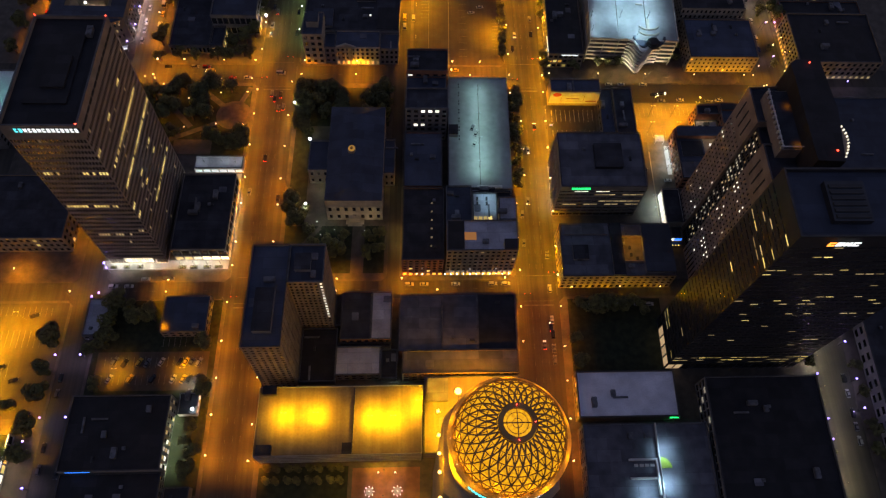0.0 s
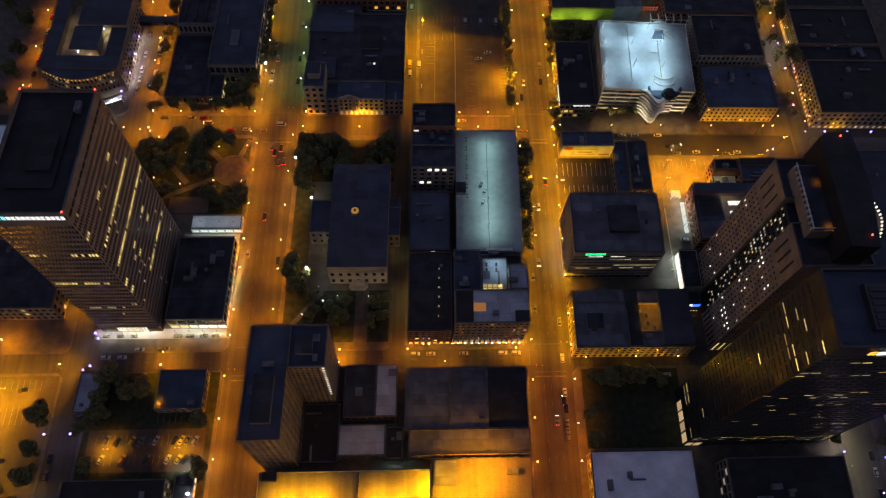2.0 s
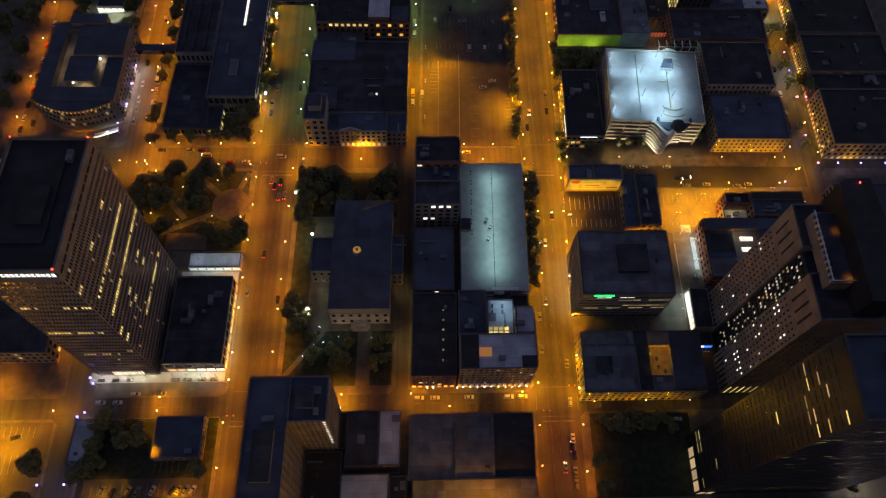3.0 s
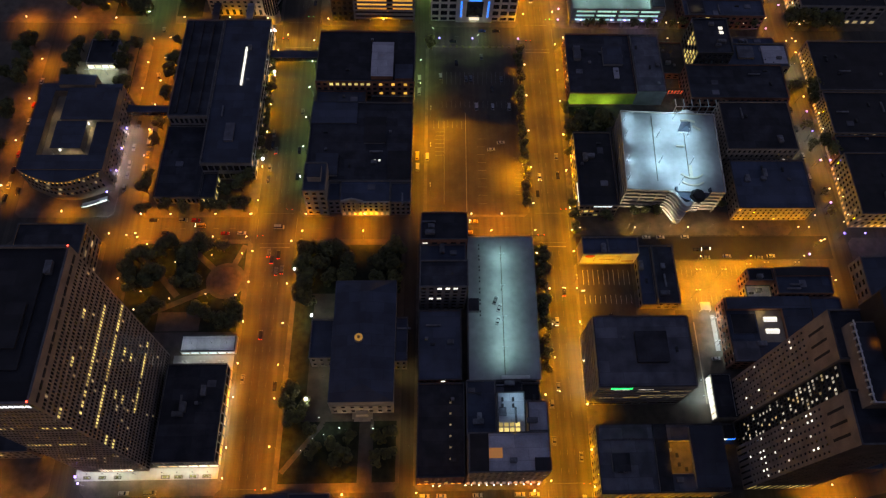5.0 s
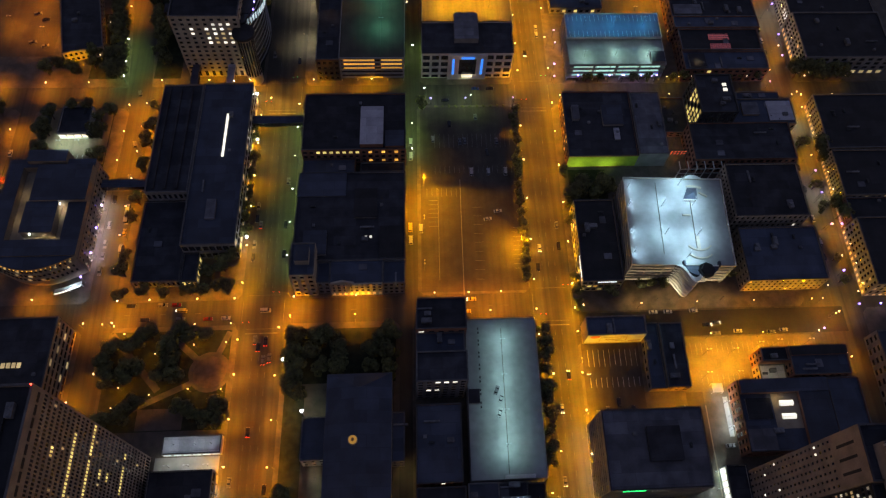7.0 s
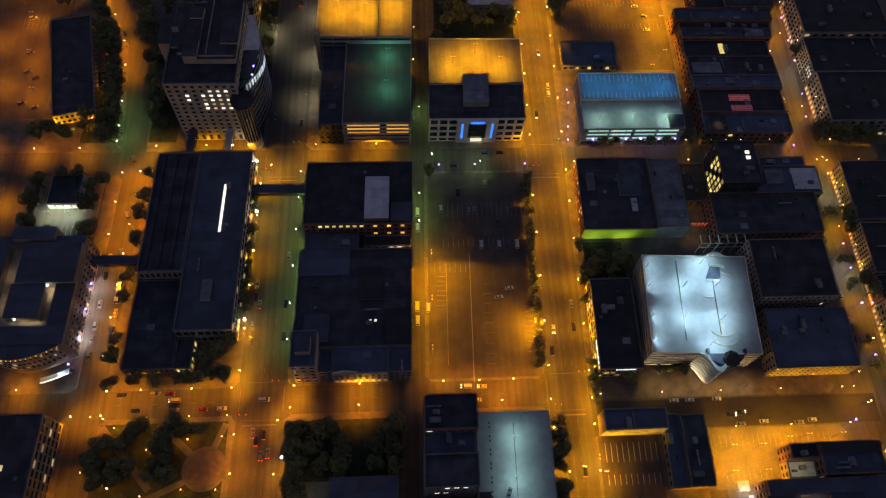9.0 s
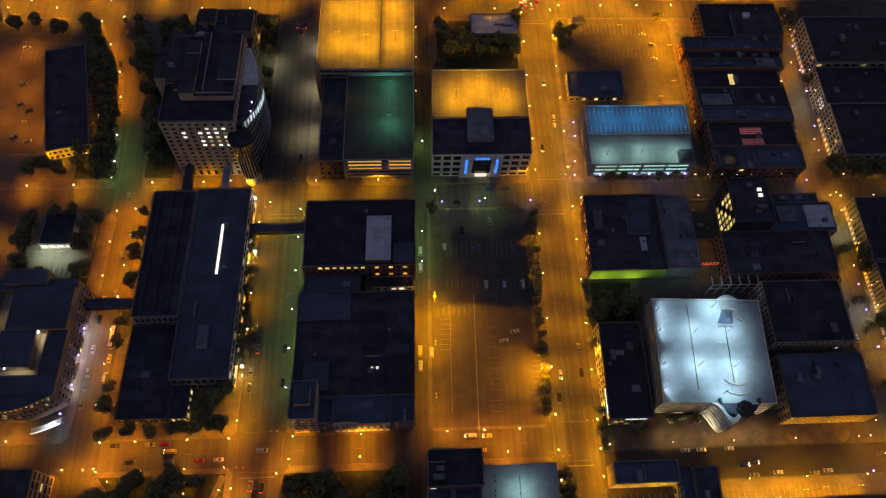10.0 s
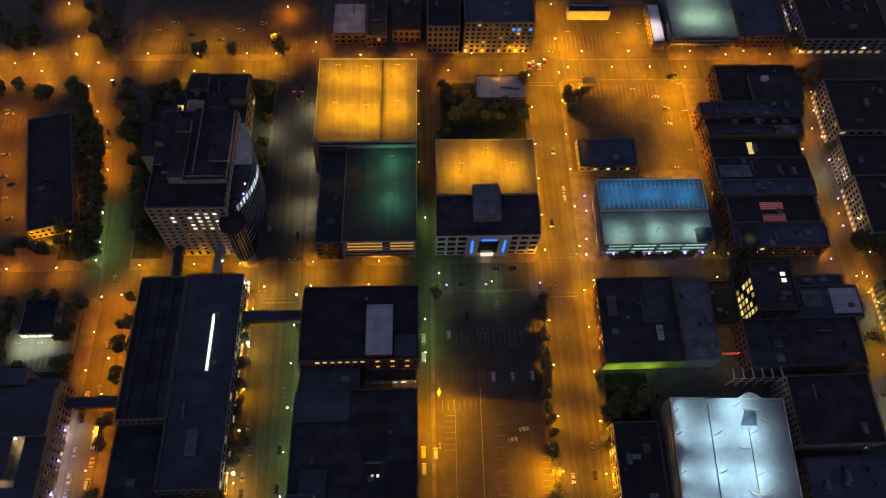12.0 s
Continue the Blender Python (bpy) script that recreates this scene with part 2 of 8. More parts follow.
# ---- builders ----
def quad_box(bm, x0, x1, y0, y1, z0, z1):
    v = [bm.verts.new((x, y, z)) for z in (z0, z1) for y in (y0, y1) for x in (x0, x1)]
    for f in ((0, 2, 3, 1), (4, 5, 7, 6), (0, 1, 5, 4), (2, 6, 7, 3), (0, 4, 6, 2), (1, 3, 7, 5)):
        bm.faces.new([v[i] for i in f])


def prism(bm, ring, z0, z1):
    """An upright prism over a ring of (x, y), given anticlockwise."""
    low = [bm.verts.new((x, y, z0)) for x, y in ring]
    top = [bm.verts.new((x, y, z1)) for x, y in ring]
    n = len(ring)
    bm.faces.new(low[::-1])
    bm.faces.new(top)
    for i in range(n):
        bm.faces.new((low[i], low[(i + 1) % n], top[(i + 1) % n], top[i]))


def circle(cx, cy, r, n=16, sx=1.0, sy=1.0):
    return [(cx + r * sx * math.cos(2 * math.pi * i / n), cy + r * sy * math.sin(2 * math.pi * i / n)) for i in range(n)]


def to_mesh(name, bm, mat, skew=True):
    if skew:
        for v in bm.verts:
            v.co.x += SKEW * v.co.y
    me = bpy.data.meshes.new(name)
    bm.to_mesh(me)
    bm.free()
    me.materials.append(mat)
    return me


def thing(name, u, v, z, label, category, group="", kind="", turn=0.0):
    ob = new(name)
    ob.empty_display_size = 1.0
    ob.location = at(u, v, z)
    ob.rotation_euler = (0, 0, radians(turn))
    return tagged(ob, label, category, group, kind)


def part(name, bm, mat, parent, label="", skew=True, kind=""):
    ob = new(name, to_mesh(name, bm, mat, skew))
    ob.parent = parent
    if label or kind:
        tagged(ob, label, kind=kind)
    return ob


def piece(name, mesh, parent, x, y, z, turn=0.0):
    """One more object on a shared mesh, at a place in its parent."""
    ob = new(name, mesh)
    ob.parent = parent
    ob.location = (x + SKEW * y, y, z)
    ob.rotation_euler = (0, 0, turn)
    return ob


def slab(name, u0, u1, v0, v1, z0, z1, mat, label, category="pavement", kind="structure"):
    """A flat piece of the setting."""
    bm = bmesh.new()
    w, d = (u1 - u0) / 2, (v1 - v0) / 2
    quad_box(bm, -w, w, -d, d, z0, z1)
    ob = new(name, to_mesh(name, bm, mat))
    ob.location = at((u0 + u1) / 2, (v0 + v1) / 2)
    return tagged(ob, label, category, kind=kind)


KERB = 0.15


def unit_mesh(name, sx, sy, sz, mat, fans=1):
    """A roof unit: a chamfered housing on a curb with round fan cowls."""
    bm = bmesh.new()
    quad_box(bm, -sx / 2 + 0.1, sx / 2 - 0.1, -sy / 2 + 0.1, sy / 2 - 0.1, 0, 0.3)
    c = min(sx, sy) * 0.08
    ring = [(-sx / 2, -sy / 2 + c), (-sx / 2 + c, -sy / 2), (sx / 2 - c, -sy / 2), (sx / 2, -sy / 2 + c), (sx / 2, sy / 2 - c), (sx / 2 - c, sy / 2), (-sx / 2 + c, sy / 2), (-sx / 2, sy / 2 - c)]
    prism(bm, ring, 0.3, sz)
    for i in range(fans):
        cx = (i + 0.5) / fans * sx - sx / 2
        prism(bm, circle(cx, 0, min(sx / fans, sy) * 0.32, 12), sz, sz + 0.35)
    return to_mesh(name, bm, mat)


UNIT = [unit_mesh("rooftop_unit", 3.2, 2.2, 1.8, M["unit_metal"]), unit_mesh("rooftop_unit", 5.0, 2.4, 2.2, M["unit_metal"], 2), unit_mesh("rooftop_unit", 1.6, 1.6, 1.1, M["unit_metal"]), unit_mesh("rooftop_unit", 1.2, 2.6, 0.9, M["black_metal"]), unit_mesh("rooftop_unit", 7.5, 0.9, 0.9, M["unit_metal"], 3), unit_mesh("rooftop_unit", 4.2, 3.4, 0.6, M["gravel_roof"], 0)]


def facade(ob, wall_bm, side, w, d, h, floors, bays, ground, wf, hf, lit, t, z_top, share):
    """One windowed side: a wall with openings cut through it, their reveals, and a pane in each opening."""
    length = 2 * w if side in "SN" else 2 * d - 2 * t
    bay, storey = length / bays, (h - ground - z_top) / floors
    ww, wh = bay * wf, storey * hf

    def place(a, b, z):
        # a runs along the side, b is the depth outwards from the core
        return {"S": (-w + a, -d + t - b, z), "N": (-w + a, d - t + b, z), "E": (w - t + b, -d + t + a, z), "W": (-w + t - b, -d + t + a, z)}[side]

    gap = (bay - ww) / 2
    xs = [0.0]
    for i in range(bays):
        xs += [i * bay + gap, (i + 1) * bay - gap]
    xs.append(length)
    zs, opens = [0.0], []
    if ground > 0.1:
        zs += [0.5, ground - 0.9]
        opens.append((0.5, ground - 0.9))
    for j in range(floors):
        z = ground + j * storey + (storey - wh) / 2
        zs += [z, z + wh]
        opens.append((z, z + wh))
    zs.append(h)
    flip = side in "NW"

    def face(vs):
        wall_bm.faces.new(vs[::-1] if flip else vs)
    front = [[wall_bm.verts.new(place(x, t, z)) for z in zs] for x in xs]
    for i in range(len(xs) - 1):
        for j in range(len(zs) - 1):
            q = [front[i][j], front[i + 1][j], front[i + 1][j + 1], front[i][j + 1]]
            if i % 2 == 1 and j % 2 == 1:
                back = [wall_bm.verts.new(place(x, 0, z)) for x, z in ((xs[i], zs[j]), (xs[i + 1], zs[j]), (xs[i + 1], zs[j + 1]), (xs[i], zs[j + 1]))]
                for k in range(4):
                    face([q[k], q[(k + 1) % 4], back[(k + 1) % 4], back[k]])
            else:
                face(q)
    inner = [[wall_bm.verts.new(place(x, 0, z)) for z in (0.0, h)] for x in (0.0, length)]
    n = len(zs)
    face([inner[0][0], *front[0], inner[0][1]])
    face([inner[1][1], *front[-1][::-1], inner[1][0]])
    face([front[i][n - 1] for i in range(len(xs))] + [inner[1][1], inner[0][1]])
    # panes
    thick = 0.06
    share = share or floors * bays > 16
    bright, rest = {}, bmesh.new()
    for j, (z0, z1) in enumerate(opens):
        level = j - 1 if ground > 0.1 else j
        name = "shop_window" if level < 0 else "window"
        hh = (z1 - z0) / 2
        for i in range(bays):
            x, y, z = place((i + 0.5) * bay, t - 0.2, (z0 + z1) / 2)
            kind = lit(side, level, i, floors, bays) if lit else None
            sx, sy = (ww / 2, thick) if side in "SN" else (thick, ww / 2)
            if kind is None and share:
                quad_box(rest, x - sx, x + sx, y - sy, y + sy, z - hh, z + hh)
                continue
            key = (kind, level < 0)
            if key not in bright:
                bm = bmesh.new()
                quad_box(bm, -sx, sx, -sy, sy, -hh, hh)
                bright[key] = to_mesh(name, bm, G[kind] if kind else M["glass"])
            piece(name, bright[key], ob, x, y, z)
    if share:
        part("window_glass", rest, M["glass"], ob, kind="stuff")
    else:
        rest.free()


def sign_row(ob, x, y, z, letters, mat, label, wide=1.1, tall=1.6, gap=0.5, along="x", mark=None):
    """Lit letter blocks on a dark backing rail, fixed to a wall."""
    total = letters * (wide + gap)
    bm = bmesh.new()
    if along == "x":
        quad_box(bm, x - 0.3, x + total, y - 0.12, y + 0.3, z - 0.25, z + tall + 0.25)
    else:
        quad_box(bm, x - 0.12, x + 0.3, y - 0.3, y + total, z - 0.25, z + tall + 0.25)
    plate = part("sign", bm, M["black_metal"], ob, label)
    for i in range(letters):
        a = i * (wide + gap)
        bm = bmesh.new()
        kind = i % 3
        cells = [(0, 0.32, 0, 1), (0.32, 1, 0, 0.3), (0.32, 1, 0.7, 1)] if kind == 0 else [(0, 1, 0, 1)] if kind == 1 else [(0, 0.35, 0, 1), (0.65, 1, 0, 1), (0.35, 0.65, 0.35, 0.65)]
        for c0, c1, z0, z1 in cells:
            if along == "x":
                quad_box(bm, x + a + c0 * wide, x + a + c1 * wide, y - 0.32, y - 0.12, z + z0 * tall, z + z1 * tall)
            else:
                quad_box(bm, x - 0.32, x - 0.12, y + a + c0 * wide, y + a + c1 * wide, z + z0 * tall, z + z1 * tall)
        part("letter", bm, G[mark[1]] if mark and i < mark[0] else mat, plate)
    return plate


def building(name, u0, u1, v0, v1, h, label, wall="brown_wall", roof="tar_roof", sides=None, ground=0.0, wf=0.55, hf=0.55, lit=None, units=2, cat="building", t=0.4, z_top=1.0, turn=0.0, share=False, parapet=0.9, base=KERB, seed=None, group=""):
    """A block with real window openings on the named sides, a sunk roof, coping and roof units. sides: {'S': (floors, bays)}."""
    sides = sides or {}
    w, d = (u1 - u0) / 2, (v1 - v0) / 2
    ob = thing(name, (u0 + u1) / 2, (v0 + v1) / 2, base, label, cat, group=group, turn=turn)
    # dark filler box; its near-black stands in for indoor shade
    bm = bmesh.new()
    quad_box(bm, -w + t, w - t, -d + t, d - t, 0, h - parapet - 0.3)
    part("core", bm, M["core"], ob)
    bm = bmesh.new()
    for side in "SNEW":
        if side in sides:
            floors, bays = sides[side]
            facade(ob, bm, side, w, d, h, floors, bays, ground, wf, hf, lit, t, z_top, share)
        elif side == "S":
            quad_box(bm, -w, w, -d, -d + t, 0, h)
        elif side == "N":
            quad_box(bm, -w, w, d - t, d, 0, h)
        elif side == "E":
            quad_box(bm, w - t, w, -d + t, d - t, 0, h)
        else:
            quad_box(bm, -w, -w + t, -d + t, d - t, 0, h)
        if h > 40:
            part("wall", bm, M[wall], ob)
            bm = bmesh.new()
    if h > 40:
        bm.free()
    else:
        part("wall", bm, M[wall], ob)
    bm = bmesh.new()
    quad_box(bm, -w + t + 0.003, w - t - 0.003, -d + t + 0.003, d - t - 0.003, h - parapet - 0.3, h - parapet)
    part("roof", bm, M[roof], ob)
    bm = bmesh.new()
    c = t + 0.12
    for x0, x1, y0, y1 in ((-w - 0.08, w + 0.08, -d - 0.08, -d + c), (-w - 0.08, w + 0.08, d - c, d + 0.08), (-w - 0.08, -w + c, -d + c, d - c), (w - c, w + 0.08, -d + c, d - c)):
        quad_box(bm, x0, x1, y0, y1, h, h + 0.14)
    part("coping", bm, M["coping"], ob)
    r = random.Random(seed if seed is not None else int(abs(u0 * 13 + v0 * 7)))
    for i in range(units):
        me = UNIT[r.randrange(6)]
        piece("rooftop_unit", me, ob, r.uniform(-w * 0.7, w * 0.7), r.uniform(-d * 0.7, d * 0.7), h - parapet, r.choice((0, math.pi / 2)))
    return ob


def random_lit(seed, share, kinds=("warm_pane",), shop=None):
    """Some panes lit by chance, the same at every build."""
    r = random.Random(seed)

    def choose(side, j, i, floors, bays):
        if j < 0:
            return shop
        return r.choice(kinds) if r.random() < share else None
    return choose


def roof_box(parent, x0, x1, y0, y1, z0, z1, wall="grey_wall", name="penthouse", cap="tar_roof"):
    """A smaller storey on a roof, with an overhanging cap."""
    bm = bmesh.new()
    quad_box(bm, x0, x1, y0, y1, z0, z1)
    ob = part(name, bm, M[wall], parent)
    bm = bmesh.new()
    quad_box(bm, x0 - 0.15, x1 + 0.15, y0 - 0.15, y1 + 0.15, z1, z1 + 0.2)
    part("cap", bm, M[cap], ob)
    return ob

# ---- ground, streets, blocks ----
bm = bmesh.new()
quad_box(bm, -4500, 4500, -4500, 4500, -1.0, 0.0)
ground = new("ground", to_mesh("ground", bm, M["asphalt"], False))
tagged(ground, "dark worn asphalt ground and road surface of the city", "ground", kind="structure")

COLUMNS = ((-330, -231), (-222, -168.5), (-154.5, -90), (-66.5, 63), (85.5, 213), (235, 330))
ROWS = ((-60, 145.5), (155.5, 289.5), (303.5, 429.5), (445.5, 575), (591, 720))


def chamfered(w, d, c):
    return [(-w + c, -d), (w - c, -d), (w, -d + c), (w, d - c), (w - c, d), (-w + c, d), (-w, d - c), (-w, -d + c)]


BLOCKS = []


def block(u0, u1, v0, v1, mat="concrete", label="raised concrete pavement of a city block with kerbs"):
    BLOCKS.append((u0, u1, v0, v1))
    bm = bmesh.new()
    w, d = (u1 - u0) / 2, (v1 - v0) / 2
    prism(bm, chamfered(w, d, 3.0), 0.0, KERB)
    ob = new("pavement", to_mesh("pavement", bm, M[mat]))
    ob.location = at((u0 + u1) / 2, (v0 + v1) / 2)
    return tagged(ob, label, "pavement", kind="structure")


for ci, (u0, u1) in enumerate(COLUMNS):
    for ri, (v0, v1) in enumerate(ROWS):
        if ci == 3 and ri == 2:
            block(u0, -4.5, v0, v1)      # the dark block west of the alley
            block(2.5, u1, v0, v1)       # the open parking lot
        elif ci == 3 and ri == 3:
            block(u0, -4.5, v0, v1)
            block(4.5, u1, v0, v1)
        elif ci == 3 and ri == 1:
            block(u0, -7.0, v0, v1)
            block(-0.5, u1, v0, v1)
        elif ci <= 1 and ri >= 3:
            continue                     # the slanting road runs here
        elif ci == 2 and ri == 3:
            continue                     # bounded by the bending road, below
        elif ci == 2 and ri == 4:
            block(u0 - 40, u1, v0, v1)
        elif ci == 4 and ri == 1:
            block(u0, u1, v0, 275.5)     # a wider street in front of the striped garage
        elif ci == 4 and ri == 2:
            block(u0, u1, 291.5, v1)
        elif ci == 5 and ri > 0:
            block(u0 + 9, u1, v0, v1)
        elif ci == 4 and ri > 0:
            block(u0, u1 + 8, v0, v1)
        else:
            block(u0, u1, v0, v1)

# the road that bends away to the north-west, and the blocks on its two sides
BEND_W = ((445.5, -172.0), (475.0, -175.0), (506.0, -178.6), (524.6, -182.0), (555.6, -196.0), (575.0, -205.0))
BEND_E = ((445.5, -158.0), (475.0, -161.0), (500.0, -163.0), (522.0, -166.6), (550.0, -175.0), (575.0, -188.0))


def along(edge, v):
    for (v0, u0), (v1, u1) in zip(edge, edge[1:]):
        if v <= v1:
            return u0 + (u1 - u0) * (v - v0) / (v1 - v0)
    return edge[-1][1]


for edge, far, side in ((BEND_W, -300.0, -1), (BEND_E, -90.0, 1)):
    bm = bmesh.new()
    mid_u = -250.0 if side < 0 else -125.0
    ring = [(far - mid_u, 575.0 - 510.0), (far - mid_u, 445.5 - 510.0)] + [(u - mid_u, v - 510.0) for v, u in edge]
    prism(bm, ring if side < 0 else [(x, y) for x, y in ring], 0, KERB)
    bmesh.ops.recalc_face_normals(bm, faces=bm.faces)
    ob = new("pavement", to_mesh("pavement", bm, M["concrete"]))
    ob.location = at(mid_u, 510)
    tagged(ob, "raised concrete pavement beside a bending road", "pavement", kind="structure")
bm = bmesh.new()
prism(bm, [(-130, -64.5), (23, -64.5), (-23, 64.5), (-130, 64.5)], 0, KERB)
ob = new("pavement", to_mesh("pavement", bm, M["concrete"]))
ob.location = at(-243, 655.5)
tagged(ob, "raised concrete pavement beside a slanting road", "pavement", kind="structure")


def height_at(u, v):
    """The height of the pavement or road at a place."""
    if 63.3 < u < 68.4 and 208.5 < v < 283.5:
        return KERB - 0.004
    if any(u0 + 0.5 < u < u1 - 0.5 and v0 + 0.5 < v < v1 - 0.5 for u0, u1, v0, v1 in BLOCKS):
        return KERB
    if 446 < v < 574.5 and (u < along(BEND_W, v) - 0.4 or along(BEND_E, v) + 0.4 < u < -90.5):
        return KERB
    if 592 < v < 719 and u < -220 - 0.36 * (v - 591) - 1.0:
        return KERB
    return 0.0


LAY = KERB + 0.012
# surfaces laid on the blocks
slab("lawn", -64, -9, 160, 189, LAY - 0.1, LAY + 0.02, M["grass"], "dark mown lawn in front of a stone hall", "lawn")
slab("lawn", -64, -9, 257, 286, LAY - 0.1, LAY + 0.02, M["grass"], "dark lawn under trees behind a stone hall", "lawn")
slab("lawn", -64, -54, 190, 256, LAY - 0.1, LAY + 0.02, M["grass"], "narrow dark lawn beside a stone hall", "lawn")
slab("lawn", -153, -93, 236, 287, LAY - 0.1, LAY + 0.02, M["grass"], "dark park lawn crossed by paths", "lawn")
slab("lawn", 90, 140, 104, 144, LAY - 0.1, LAY + 0.02, M["grass"], "unlit overgrown grass lot", "lawn")
slab("lawn", -64, -22, 42, 59, LAY - 0.1, LAY + 0.02, M["grass"], "dark planted court beside a plaza", "lawn")
slab("lawn", -153, -92, 47, 145, LAY - 0.1, LAY + 0.02, M["grass"], "dark grass strip and yard of a corner block", "lawn")
slab("lawn", 91, 113, 355, 381, LAY - 0.1, LAY + 0.02, M["grass"], "small lawn beside a striped garage", "lawn")
slab("lawn", 10, 62, 520, 572, LAY - 0.1, LAY + 0.02, M["grass"], "dark planted yard behind a garage", "lawn")
slab("forecourt", -212, -177, 390, 429, LAY + 0.03, LAY + 0.06, M["deck"], "concrete forecourt of a small kiosk with stall lines", "forecourt")
slab("lawn", -215, -176.5, 383, 428, LAY - 0.1, LAY + 0.02, M["grass"], "dark lawn round a small lit kiosk", "lawn")
slab("lawn", -197, -180, 452, 505, LAY - 0.1, LAY + 0.02, M["grass"], "dark grass strip under trees by a bending road", "lawn")
slab("lawn", -158, -142, 452, 500, LAY - 0.1, LAY + 0.02, M["grass"], "dark grass strip beside a stepped tower", "lawn")
slab("lawn", -160, -104, 566.5, 573.5, LAY - 0.1, LAY + 0.02, M["grass"], "dark lawn under trees behind a stepped tower", "lawn")
slab("lawn", -164, -152, 505, 560, LAY - 0.1, LAY + 0.02, M["grass"], "dark lawn beside a bending road", "lawn")
slab("lawn", -102.5, -92, 520, 573.5, LAY - 0.1, LAY + 0.02, M["grass"], "dark lawn beside a stepped tower", "lawn")
slab("lawn", -95, -92, 450, 519.5, LAY - 0.1, LAY + 0.02, M["grass"], "grass verge beside a tall building", "lawn")
slab("parking_lot", 4.5, 62, 305, 428, LAY - 0.1, LAY + 0.02, M["lot"], "worn open asphalt parking lot with faded stall lines", "parking lot")
slab("parking_lot", 140, 211, 246, 275, LAY - 0.1, LAY + 0.02, M["pale_lot"], "orange-lit open asphalt parking lot", "parking lot")
slab("parking_lot", 87, 117, 232, 274, LAY - 0.1, LAY + 0.02, M["lot"], "small asphalt parking lot under a billboard wall", "parking lot")
slab("parking_lot", 88, 165, 505, 574, LAY - 0.1, LAY + 0.02, M["lot"], "open asphalt parking lot with few cars", "parking lot")
slab("parking_lot", 72, 160, 592, 640, LAY - 0.1, LAY + 0.02, M["lot"], "orange-lit asphalt corner parking lot", "parking lot")
slab("parking_lot", -225, -170, 84, 144, LAY - 0.1, LAY + 0.02, M["lot"], "large amber-lit asphalt parking lot with painted stalls", "parking lot")
slab("parking_lot", -150, -95, 97, 117, LAY + 0.03, LAY + 0.06, M["lot"], "small asphalt parking lot full of cars", "parking lot")
slab("parking_lot", -300, -222, 470, 570, LAY - 0.1, LAY + 0.02, M["lot"], "dim asphalt parking lot beside a dark block", "parking lot")
slab("parking_lot", -180, -70, 596, 680, LAY - 0.1, LAY + 0.02, M["lot"], "orange-lit asphalt parking lot with a few cars", "parking lot")
# slab with a darkened colour, as less lamp light reaches this street
slab("road", 88, 233, 276.2, 290.6, -0.05, 0.006, M["dimmed_asphalt"], "dark asphalt street before a striped garage, dim light put into its colour", "road")
slab("pavement_strip", 63.2, 68.5, 208, 284, 0.0, KERB - 0.004, M["concrete"], "wide kerbside pavement strip planted with trees", "pavement")
slab("plaza", -20, 12, 40, 58, LAY - 0.1, LAY + 0.03, M["brick_wall"], "brick paved plaza between a garage and a tower", "plaza")
slab("plaza", -157.5, -92, 163, 168.3, LAY - 0.1, LAY + 0.03, M["pale_concrete"], "pale paved forecourt lit by shop windows", "plaza")
slab("plaza", 147.4, 160, 195, 246, LAY - 0.1, LAY + 0.03, M["concrete"], "pale concrete service court lit by white lamps", "plaza")
slab("service_lane", 138, 146.9, 195, 246, LAY - 0.1, LAY + 0.02, M["lot"], "dark asphalt service lane beside a court", "road")
slab("kerb", 146.9, 147.4, 195, 239, LAY - 0.1, LAY + 0.14, M["tan_wall"], "narrow tan stone kerb along a service lane", "kerb")
slab("walkway", 156.6, 159.0, 223, 243, LAY + 0.02, LAY + 0.12, M["pale_concrete"], "narrow pale walkway lit by white lamps", "walkway")
slab("footpath", -27, -20, 160, 192, LAY, LAY + 0.05, M["concrete"], "straight concrete path to the steps of a stone hall", "footpath")


def path(name, x0, y0, x1, y1, width, label):
    """A straight footpath from one place to another."""
    a, b = at(x0, y0), at(x1, y1)
    bm = bmesh.new()
    n = (b - a).normalized()
    side = Vector((-n.y, n.x, 0)) * width / 2
    quad = [a - side, b - side, b + side, a + side]
    mid = (a + b) / 2
    prism(bm, [(p.x - mid.x, p.y - mid.y) for p in quad], LAY, LAY + 0.05)
    bmesh.ops.recalc_face_normals(bm, faces=bm.faces)
    ob = new(name, to_mesh(name, bm, M["concrete"], False))
    ob.location = mid
    return tagged(ob, label, "footpath", kind="structure")


path("footpath", -153, 286, -126, 256, 3.4, "concrete park path on a dark lawn")
path("footpath", -126, 287, -107, 270, 3.4, "concrete park path on a dark lawn")
path("footpath", -152, 240, -110, 259.5, 3.0, "concrete park path on a dark lawn")
path("footpath", -94, 286, -99, 273, 3.0, "short concrete park path on a dark lawn")
slab("plaza", -134, -112, 236.5, 247, LAY - 0.1, LAY + 0.045, M["concrete"], "plain brown paved corner of a park", "plaza")
path("footpath", -63, 165, -45, 188, 2.5, "curved concrete path on the lawn of a stone hall")
path("footpath", -45, 188, -48, 205, 2.5, "concrete path beside a stone hall")
bm = bmesh.new()
prism(bm, circle(0, 0, 10.4, 32), LAY, LAY + 0.06)
ob = new("ring_path", to_mesh("ring_path", bm, M["concrete"]))
ob.location = at(-101.8, 264.8)
tagged(ob, "ring-shaped concrete path round a paved circle", "footpath", kind="structure")
bm = bmesh.new()
prism(bm, circle(0, 0, 8.2, 32), LAY, LAY + 0.08)
ob = new("round_plaza", to_mesh("round_plaza", bm, M["brown_paving"]))
ob.location = at(-101.8, 264.8)
